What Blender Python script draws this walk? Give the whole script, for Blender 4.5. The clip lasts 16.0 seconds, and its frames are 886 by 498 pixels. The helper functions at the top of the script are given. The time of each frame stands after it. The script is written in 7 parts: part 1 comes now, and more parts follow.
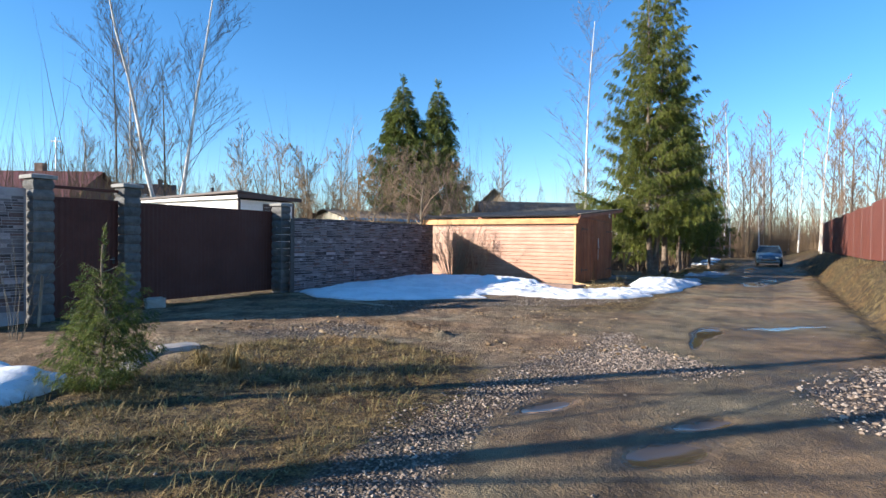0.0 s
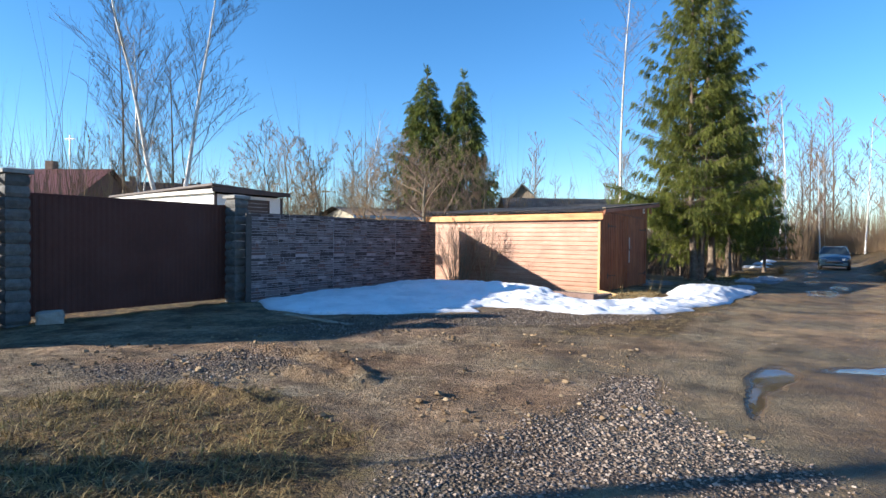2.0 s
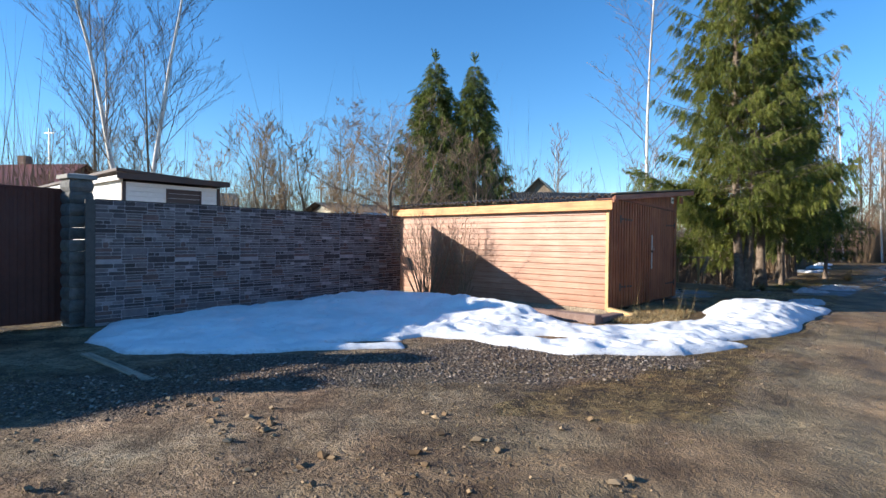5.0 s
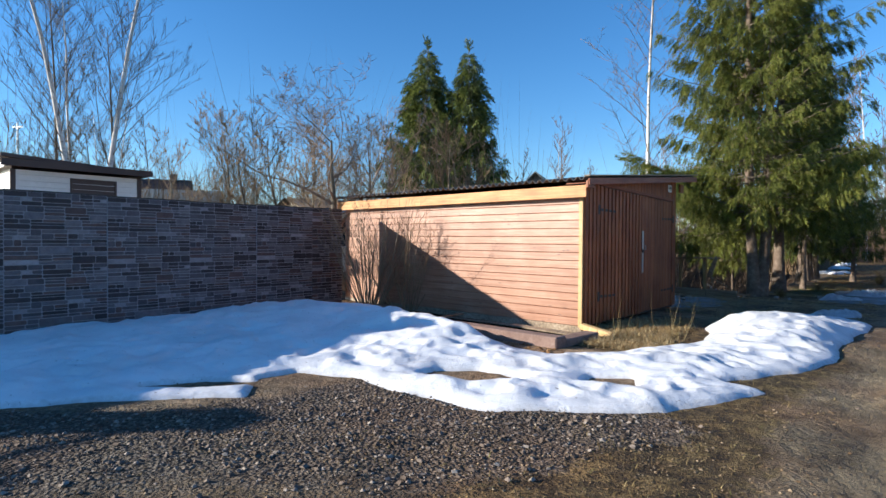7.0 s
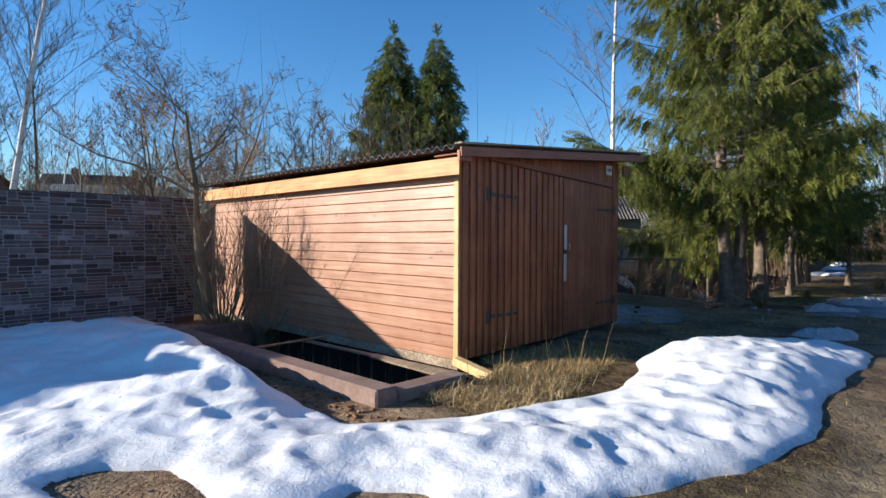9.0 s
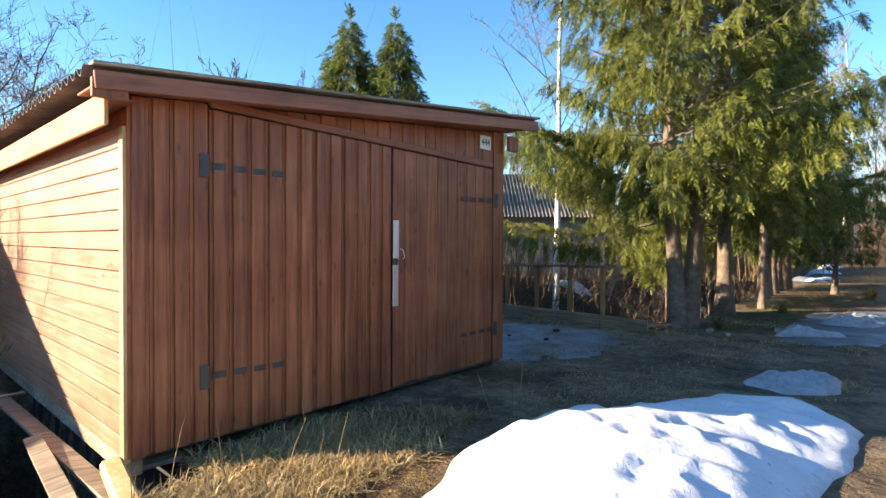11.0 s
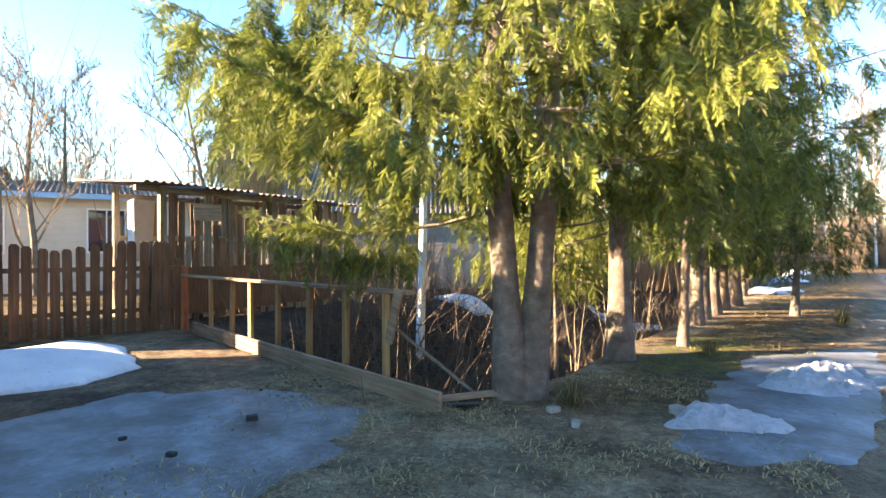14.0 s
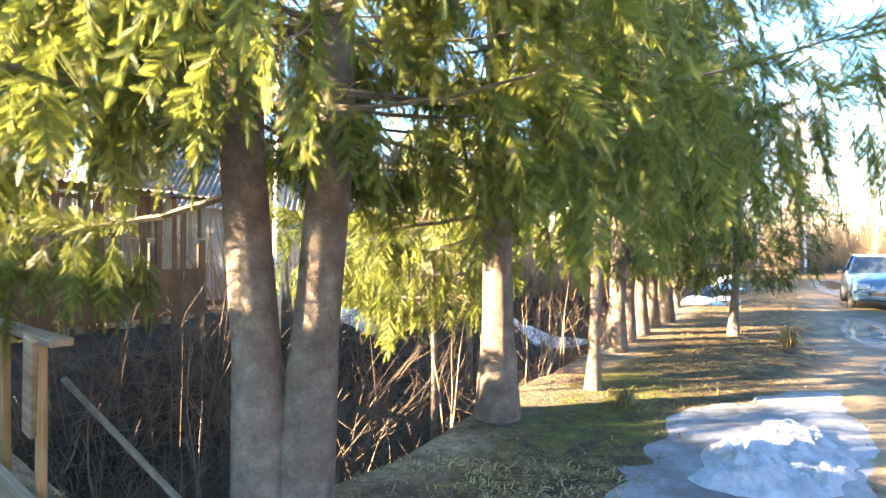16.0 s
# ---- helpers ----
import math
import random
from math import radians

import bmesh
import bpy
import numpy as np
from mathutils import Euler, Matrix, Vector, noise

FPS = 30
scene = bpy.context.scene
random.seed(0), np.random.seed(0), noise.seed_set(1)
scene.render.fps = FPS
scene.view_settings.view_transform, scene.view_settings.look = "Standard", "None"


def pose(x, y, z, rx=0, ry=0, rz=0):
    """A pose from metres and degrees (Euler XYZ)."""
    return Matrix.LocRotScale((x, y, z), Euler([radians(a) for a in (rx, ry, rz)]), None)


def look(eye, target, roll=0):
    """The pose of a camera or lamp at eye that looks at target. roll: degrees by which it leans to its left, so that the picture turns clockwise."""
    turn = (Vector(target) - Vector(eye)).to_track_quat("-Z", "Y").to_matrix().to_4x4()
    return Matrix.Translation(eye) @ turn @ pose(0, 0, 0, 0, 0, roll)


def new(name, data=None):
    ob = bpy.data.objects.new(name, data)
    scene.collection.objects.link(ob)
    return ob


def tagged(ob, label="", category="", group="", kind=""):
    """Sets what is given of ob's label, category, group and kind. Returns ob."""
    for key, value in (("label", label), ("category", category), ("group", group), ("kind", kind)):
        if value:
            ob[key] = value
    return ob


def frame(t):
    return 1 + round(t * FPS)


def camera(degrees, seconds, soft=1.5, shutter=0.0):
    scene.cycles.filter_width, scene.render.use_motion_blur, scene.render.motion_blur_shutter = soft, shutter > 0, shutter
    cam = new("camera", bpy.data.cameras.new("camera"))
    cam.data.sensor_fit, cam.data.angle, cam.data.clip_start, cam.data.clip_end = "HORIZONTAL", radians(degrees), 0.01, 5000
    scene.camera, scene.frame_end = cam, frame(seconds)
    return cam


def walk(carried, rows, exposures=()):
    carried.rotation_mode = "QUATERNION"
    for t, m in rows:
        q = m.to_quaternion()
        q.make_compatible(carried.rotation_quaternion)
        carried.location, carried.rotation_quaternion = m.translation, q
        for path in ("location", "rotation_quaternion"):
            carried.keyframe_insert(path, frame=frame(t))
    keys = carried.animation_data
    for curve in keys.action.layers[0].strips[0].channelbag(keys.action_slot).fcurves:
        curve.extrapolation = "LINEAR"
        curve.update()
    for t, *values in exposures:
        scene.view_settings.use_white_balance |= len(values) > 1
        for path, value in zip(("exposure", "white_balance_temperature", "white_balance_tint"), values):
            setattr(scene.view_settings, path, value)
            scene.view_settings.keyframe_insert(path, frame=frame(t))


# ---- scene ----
cam = camera(76.6, 16.0)
METRES, EYE, TILT, LEAN, TURN = 26.8, 1.5, 0.0, 0.0, 0.0
ROWS = [
    (0.0, 0.0, 0.0, 0.0, 0.01, -0.94, -0.61),
    (0.5, 0.0138, 0.0285, -0.0003, 1.53, -0.89, -0.58),
    (1.0, 0.0272, 0.0575, 0.0002, 2.1, -0.95, -0.61),
    (1.5, 0.0368, 0.0868, 0.0, 3.44, -0.92, -0.63),
    (2.0, 0.0489, 0.1159, -0.0003, 4.18, -0.97, -0.6),
    (2.5, 0.0587, 0.1447, -0.0009, 5.56, -0.93, -0.55),
    (3.0, 0.0685, 0.1739, -0.0009, 6.17, -0.97, -0.56),
    (3.5, 0.0778, 0.2026, -0.0013, 6.82, -0.88, -0.51),
    (4.0, 0.0868, 0.2321, -0.0026, 7.03, -0.91, -0.49),
    (6.5, 0.133, 0.3652, -0.0021, 8.43, -0.72, -0.48),
    (7.0, 0.145, 0.3928, -0.0036, 8.66, -0.89, -0.39),
    (7.5, 0.1607, 0.4202, -0.0041, 8.63, -0.93, -0.28),
    (8.0, 0.1763, 0.4508, -0.0049, 8.81, -0.95, -0.26),
    (8.5, 0.1928, 0.4803, -0.004, 8.3, -0.93, -0.22),
    (9.0, 0.2083, 0.5105, -0.0041, 8.48, -0.95, -0.25),
    (9.5, 0.2251, 0.54, -0.0034, 8.11, -0.96, -0.23),
    (10.0, 0.2412, 0.5707, -0.0035, 8.44, -0.95, -0.24),
    (12.5, 0.3274, 0.718, -0.001, 6.72, -0.87, -0.19),
    (13.0, 0.3448, 0.748, -0.001, 6.66, -0.85, -0.22),
    (13.5, 0.3621, 0.7764, -0.0003, 5.67, -0.81, -0.21),
    (14.0, 0.3757, 0.8071, -0.0008, 6.07, -0.83, -0.31),
    (14.5, 0.3868, 0.8341, 0.0006, 6.54, -0.83, -0.38),
    (15.0, 0.3964, 0.8621, 0.0003, 7.0, -0.84, -0.46),
    (15.5, 0.4077, 0.8836, 0.0008, 4.19, -0.63, -0.5),
    (16.0, 0.4181, 0.9037, 0.0003, 0.77, -0.55, -0.69),
]
walk(cam, [(t, pose(0, 0, EYE, TILT, LEAN, TURN) @ pose(METRES * x, METRES * y, METRES * z, 90 + pitch, roll, yaw)) for t, x, y, z, yaw, pitch, roll in ROWS],
     [(0.0, 1.22, 6500, 10), (4.0, 1.16, 6500, 10), (6.5, 0.93, 6400, 10), (8.5, 0.79, 6400, 10), (9.5, 0.85, 6700, 10), (10.2, 1.05, 7000, 10), (12.4, 3.2, 9100, 16), (13.5, 3.1, 8900, 16), (14.5, 3.2, 8900, 16), (15.2, 3.5, 9000, 16), (16.0, 4.0, 9000, 16)])

# ---------- light ----------
SUN_TO = Vector((-3.1, -0.88, 1.0)).normalized()
world = bpy.data.worlds.new("sky")
scene.world = world
world.use_nodes = True
_nt = world.node_tree
_sky = _nt.nodes.new("ShaderNodeTexSky")
_sky.sky_type = "NISHITA"
_sky.sun_disc = False
_sky.sun_elevation = math.asin(SUN_TO.z)
_sky.sun_rotation = math.atan2(SUN_TO.x, SUN_TO.y)
_sky.air_density, _sky.dust_density, _sky.ozone_density = 1.0, 0.05, 4.5
_hs = _nt.nodes.new("ShaderNodeHueSaturation")
_hs.inputs["Saturation"].default_value, _hs.inputs["Value"].default_value = 1.17, 1.34
_hs.inputs["Hue"].default_value = 0.502
_nt.links.new(_sky.outputs[0], _hs.inputs["Color"])
_nt.links.new(_hs.outputs[0], _nt.nodes["Background"].inputs[0])
_nt.nodes["Background"].inputs[1].default_value = 0.085
sun = new("sun", bpy.data.lights.new("sun", "SUN"))
sun.data.energy, sun.data.angle, sun.data.color = 5.0, radians(0.55), (1.0, 0.92, 0.80)
sun.matrix_world = look((0, 0, 30), Vector((0, 0, 30)) - SUN_TO)

# ---------- noise and plan ----------
_rng = np.random.RandomState(7)
_TAB = _rng.rand(256, 256)


def vnoise(x, y):
    x, y = np.asarray(x, float), np.asarray(y, float)
    xi, yi = np.floor(x).astype(int), np.floor(y).astype(int)
    fx, fy = x - xi, y - yi
    fx, fy = fx * fx * (3 - 2 * fx), fy * fy * (3 - 2 * fy)
    a = _TAB[xi % 256, yi % 256]
    b = _TAB[(xi + 1) % 256, yi % 256]
    c = _TAB[xi % 256, (yi + 1) % 256]
    d = _TAB[(xi + 1) % 256, (yi + 1) % 256]
    return (a * (1 - fx) + b * fx) * (1 - fy) + (c * (1 - fx) + d * fx) * fy


def fbm(x, y, s, n=3):
    v, a, t = 0, 1.0, 0
    for k in range(n):
        v = v + a * (vnoise(x / s + 17 * k, y / s + 31 * k) - 0.5)
        t += a
        a, s = a * 0.5, s * 0.5
    return v / t


def sstep(a, b, v):
    t = np.clip((v - a) / (b - a), 0, 1)
    return t * t * (3 - 2 * t)


def poly_sd(x, y, poly):
    """Distance to a polygon's edge, positive inside."""
    x, y = np.asarray(x, float), np.asarray(y, float)
    best = np.full(x.shape, 1e9)
    inside = np.zeros(x.shape, bool)
    n = len(poly)
    for i in range(n):
        ax, ay = poly[i]
        bx, by = poly[(i + 1) % n]
        dx, dy = bx - ax, by - ay
        t = np.clip(((x - ax) * dx + (y - ay) * dy) / (dx * dx + dy * dy + 1e-12), 0, 1)
        best = np.minimum(best, np.hypot(x - ax - t * dx, y - ay - t * dy))
        if abs(dy) > 1e-9:
            hit = ((ay > y) != (by > y)) & (x < dx * (y - ay) / dy + ax)
            inside ^= hit
    return np.where(inside, best, -best)


ROAD = np.array((0.51, 0.86))           # way of the road
ROAD_N = np.array((0.86, -0.51))        # to its right
SHED_C, SHED_A = np.array((4.80, 20.25)), 54.5
SV = np.array((math.cos(radians(SHED_A)), math.sin(radians(SHED_A))))
SU = np.array((-SV[1], SV[0]))


def road_off(x, y):
    return (x - 5.7) * ROAD_N[0] + (y - 14.3) * ROAD_N[1]


def shed_xy(x, y):
    dx, dy = x - SHED_C[0], y - SHED_C[1]
    return dx * SV[0] + dy * SV[1], dx * SU[0] + dy * SU[1]


GRAVEL_BAND = [(-1.3, 2.4), (-0.2, 4.9), (0.8, 6.8), (1.6, 7.9), (2.3, 8.5), (2.9, 9.7), (3.2, 9.8), (3.0, 8.8), (3.3, 7.9), (3.7, 7.0), (2.9, 6.7), (2.1, 6.9), (1.2, 6.2), (0.5, 5.2), (-0.2, 3.6), (-0.7, 2.4)]
GRAVEL_YARD = [(-2.6, 12.4), (-1.2, 14.6), (0.6, 15.2), (2.6, 17.0), (4.6, 15.9), (5.4, 15.2), (3.8, 13.9), (1.8, 13.5), (0.0, 12.6), (-1.4, 11.6)]
GRAVEL_RIGHT = [(3.5, 5.0), (3.9, 6.1), (5.6, 7.2), (7.5, 7.2), (5.5, 4.6), (4.2, 3.9)]
GRASS_LEFT = [(-9, -8), (-4.6, 4.0), (-3.9, 6.0), (-3.5, 8.2), (-2.4, 8.9), (-0.9, 8.6), (0.4, 7.6), (0.2, 6.2), (-0.5, 4.6), (-1.4, 2.6), (-2.5, 0.5), (-5, -6)]
TREE_VERGE = [(10.6, 27.0), (12.2, 29.4), (14.0, 32.6), (18.5, 40.0), (30, 60), (33, 60), (20.5, 38.5), (17.0, 32.6), (15.6, 31.2), (13.6, 29.6), (12.0, 27.2)]
PUDDLES = [((1.0, 5.4), (0.55, 0.16), 35), ((2.3, 4.9), (0.4, 0.12), 20), ((1.7, 4.2), (0.7, 0.25), 25), ((6.2, 10.6), (0.9, 0.22), 15), ((4.2, 9.2), (1.0, 0.10), 63), ((4.8, 10.05), (1.0, 0.26), 55), ((12.4, 22.2), (1.6, 0.5), 59), ((14.4, 24.7), (1.3, 0.35), 58),
           ((15.0, 27.6), (1.6, 0.3), 59), ((19.5, 35.5), (2.4, 0.4), 59), ((7.2, 10.9), (0.5, 0.15), 10), ((28, 49), (6, 0.6), 59), ((17.2, 31.6), (1.2, 0.25), 60)]


def puddle(x, y):
    v = np.full(np.shape(x), -5.0)
    for (px, py), (a, b), deg in PUDDLES:
        c, s = math.cos(radians(deg)), math.sin(radians(deg))
        u, w = ((x - px) * c + (y - py) * s) / a, (-(x - px) * s + (y - py) * c) / b
        v = np.maximum(v, 1 - np.hypot(u, w))
    return v + 0.7 * fbm(x, y, 0.6, 3)


DITCH_P, RAIL_P, RAIL_D = np.array((10.28, 27.40)), np.array((4.96, 30.5)), np.array((0.7775, -0.6289))


def ground_z(x, y):
    x, y = np.asarray(x, float), np.asarray(y, float)
    z = -0.1 + 0.05 * fbm(x, y, 3.0, 4) + 0.018 * fbm(x, y, 0.35, 2)
    off = road_off(x, y)
    gl = sstep(-0.3, 0.6, poly_sd(x, y, GRASS_LEFT)) + 0.8 * sstep(3.4, 4.0, off) * (off < 12)
    z = z + gl * (0.12 * np.abs(fbm(x, y, 0.5, 3)) + 0.10 * fbm(x * 0.45 - y * 0.2, y, 0.35, 3))
    yard = sstep(0.5, -1.5, off) * (y < 17)
    z = z + 0.07 * np.clip(fbm(x, y, 0.45, 3), 0, 1) * yard + 0.05 * np.clip(fbm(0.5 * x + 0.2 * y, y - 0.3 * x, 0.28, 2) - 0.08, 0, 1) * yard
    # pushed-up edges of old wheel ruts
    for ax, ay, bx, by, hh in ((-1.8, 10.8, -0.5, 10.15, 0.10), (-0.35, 9.95, 0.0, 9.2, 0.09), (-0.9, 9.5, -0.1, 9.05, 0.09), (-1.9, 8.9, -0.9, 8.3, 0.09), (-0.6, 8.4, 0.9, 8.5, 0.04), (-0.1, 10.6, 0.5, 10.4, 0.035), (1.6, 10.9, 3.4, 11.3, 0.03)):
        ex, ey = bx - ax, by - ay
        q = np.clip(((x - ax) * ex + (y - ay) * ey) / (ex * ex + ey * ey), 0, 1)
        dd = ((x - ax) * ey - (y - ay) * ex) / math.hypot(ex, ey)
        near = np.hypot(x - ax - q * ex, y - ay - q * ey)
        z = z + hh * np.exp(-(near / 0.10) ** 2) - 0.7 * hh * np.exp(-(near / 0.22) ** 2) * (dd > 0)
    on_road = sstep(-0.5, 0.3, off) * sstep(3.9, 3.2, off) * sstep(6, 12, y)
    z = z - 0.03 * on_road
    # wheel ruts
    for r in (0.9, 2.4):
        z = z - 0.025 * np.exp(-((off - r) / 0.22) ** 2) * on_road
    # right verge: shallow ditch, then a bank
    z = z - 0.3 * np.exp(-((off - 4.25) / 0.3) ** 2) + 1.0 * sstep(3.6, 5.6, off) - 0.1 * sstep(30, 60, off)
    # ditch under the spruces, past the railing
    d1 = -((x - DITCH_P[0]) * ROAD_N[0] + (y - DITCH_P[1]) * ROAD_N[1])
    d2 = (x - RAIL_P[0]) * -RAIL_D[1] + (y - RAIL_P[1]) * RAIL_D[0]
    m = np.minimum(d1, d2)
    along = (x - DITCH_P[0]) * ROAD[0] + (y - DITCH_P[1]) * ROAD[1]
    z = z - 1.35 * sstep(0.02, 1.3, m + 0.25 * fbm(x, y, 1.1, 2)) * sstep(6.0, 3.6, d1) * sstep(40, 20, along)
    # ditch beside the gate
    d3 = -((x + 4.15) * 0.976 - (y - 5.4) * 0.217)
    z = z - 0.30 * sstep(0.0, 1.1, d3) * sstep(3.8, 2.2, d3) * sstep(9.0, 7.6, y)
    z = z - 0.12 * sstep(2.2, 3.5, d3) * sstep(13, 10, y)
    # pit beside the shed
    sx, sy = shed_xy(x, y)
    inside = np.minimum(np.minimum(sx + 1.55, 0.35 - sx), np.minimum(sy + 0.5, 4.75 - sy))
    z = np.where(inside > 0, -1.7, z)
    # puddles lie level
    p = puddle(x, y) * (np.abs(off - 1.7) < 30)
    lev = np.clip(p * 1.4, 0, 1)
    z = z * (1 - lev) + np.minimum(z, -0.135) * lev
    # far land
    r = np.hypot(x, y)
    z = z + 0.6 * sstep(90, 200, r)
    # tyre prints
    lug = np.sin((x * 0.6 + y * 0.8) * 2 * np.pi / 0.16 + np.sign(np.sin(y * 3)) * 0.6)
    for tx, ty, tdx, tdy, tl in ((-0.9, 4.6, 0.35, 0.94, 3.2), (0.0, 7.2, 0.55, 0.83, 2.4), (-2.7, 10.2, 0.95, 0.3, 2.2), (-0.9, 9.3, 0.98, 0.2, 2.8), (6.9, 16.2, 0.5, 0.86, 4.5), (2.6, 11.6, 0.9, 0.43, 3)):
        a, b = (x - tx) * tdx + (y - ty) * tdy, -(x - tx) * tdy + (y - ty) * tdx
        z = z + np.where((np.abs(b) < 0.16) & (a > 0) & (a < tl), 0.016 * lug - 0.012, 0)
    return z


def zone_grass(x, y):
    off = road_off(x, y)
    n = fbm(x, y, 1.6, 4)
    a = poly_sd(x, y, GRASS_LEFT) * 1.2
    b = np.minimum(off - 3.7, 60 - off) * 1.0
    c = poly_sd(x, y, TREE_VERGE)
    d = np.minimum(np.minimum(off + 1.9, -0.15 - off), np.minimum(y - 12.5, 21.0 - y)) * 1.4 - 0.2
    sx, sy = shed_xy(x, y)
    e = np.minimum(np.minimum(sx + 1.3, 1.7 - sx), np.minimum(sy + 2.0, 0.3 - sy))
    e = np.where((sx < -0.2) & (sy > -0.45), -1, e)
    f = np.minimum(-off - 9.5, 90 - np.hypot(x, y))
    g = np.hypot(x, y) - 62
    v = np.maximum.reduce([a, b, c, d, e, f, g])
    return np.clip(0.5 + v * 1.3 + 1.5 * n, 0, 1)


def zone_gravel(x, y):
    v = np.maximum.reduce([poly_sd(x, y, GRAVEL_BAND) * 2.2 + 0.15, poly_sd(x, y, GRAVEL_YARD) * 0.8 - 0.1, poly_sd(x, y, [(-3.0, 8.6), (-1.4, 9.0), (-0.8, 10.2), (-2.0, 10.8), (-4.5, 9.5)]) * 0.8 - 0.1, poly_sd(x, y, GRAVEL_RIGHT) * 1.6])
    return np.clip(0.5 + v * 1.6 + 1.3 * fbm(x, y, 0.8, 3), 0, 1)


# ---------- materials ----------
def _n(nt, kind, **kw):
    nd = nt.nodes.new(kind)
    for key, val in kw.items():
        nd.inputs[key].default_value = val
    return nd


def base_mat(name, rough=0.7, metal=0.0, spec=0.5):
    m = bpy.data.materials.new(name)
    m.use_nodes = True
    b = m.node_tree.nodes["Principled BSDF"]
    b.inputs["Roughness"].default_value = rough
    b.inputs["Metallic"].default_value = metal
    b.inputs["Specular IOR Level"].default_value = spec
    return m, m.node_tree, b


def ramp(nt, fac, stops):
    r = nt.nodes.new("ShaderNodeValToRGB")
    els = r.color_ramp.elements
    while len(els) < len(stops):
        els.new(0.5)
    for e, (p, c) in zip(els, stops):
        e.position, e.color = p, (*c, 1)
    nt.links.new(fac, r.inputs[0])
    return r.outputs[0]


def mixc(nt, fac, a, b, mode="MIX"):
    m = nt.nodes.new("ShaderNodeMix")
    m.data_type, m.blend_type = "RGBA", mode
    for sock, v in ((0, fac), (6, a), (7, b)):
        if isinstance(v, (int, float)):
            m.inputs[sock].default_value = v
        elif isinstance(v, tuple):
            m.inputs[sock].default_value = (*v, 1)
        else:
            nt.links.new(v, m.inputs[sock])
    return m.outputs[2]


def math_n(nt, op, a, b=0.0):
    m = nt.nodes.new("ShaderNodeMath")
    m.operation = op
    for i, v in ((0, a), (1, b)):
        if isinstance(v, (int, float)):
            m.inputs[i].default_value = v
        else:
            nt.links.new(v, m.inputs[i])
    return m.outputs[0]


def noise_n(nt, vec, scale, detail=4.0, rough=0.6):
    n = nt.nodes.new("ShaderNodeTexNoise")
    n.inputs["Scale"].default_value, n.inputs["Detail"].default_value, n.inputs["Roughness"].default_value = scale, detail, rough
    nt.links.new(vec, n.inputs["Vector"])
    return n.outputs["Fac"]


def bump_n(nt, height, strength, dist, b):
    u = nt.nodes.new("ShaderNodeBump")
    u.inputs["Strength"].default_value, u.inputs["Distance"].default_value = strength, dist
    nt.links.new(height, u.inputs["Height"])
    nt.links.new(u.outputs[0], b.inputs["Normal"])


def pos_n(nt):
    return nt.nodes.new("ShaderNodeNewGeometry").outputs["Position"]


def rough_mat(name, c1, c2, scale, rough=0.8, bump=0.3, dist=0.01, metal=0.0, vary=0.0, c3=None, spec=0.4):
    """A surface with stains at one scale and grain at a finer one."""
    m, nt, b = base_mat(name, rough, metal, spec)
    p = pos_n(nt)
    big, fine = noise_n(nt, p, scale, 5), noise_n(nt, p, scale * 9, 4, 0.7)
    f = math_n(nt, "ADD", math_n(nt, "MULTIPLY", big, 0.65), math_n(nt, "MULTIPLY", fine, 0.35))
    col = ramp(nt, f, [(0.3, c1), (0.52, c2), (0.75, c3 or c2)])
    if vary:
        rnd = nt.nodes.new("ShaderNodeObjectInfo").outputs["Random"]
        col = mixc(nt, 1.0, col, ramp(nt, rnd, [(0, (1 - vary,) * 3), (1, (1 + vary,) * 3)]), "MULTIPLY")
    nt.links.new(col, b.inputs["Base Color"])
    nt.links.new(ramp(nt, fine, [(0.2, (max(rough - 0.12, 0.05),) * 3), (0.8, (min(rough + 0.1, 1),) * 3)]), b.inputs["Roughness"])
    if bump:
        bump_n(nt, f, bump, dist, b)
    return m


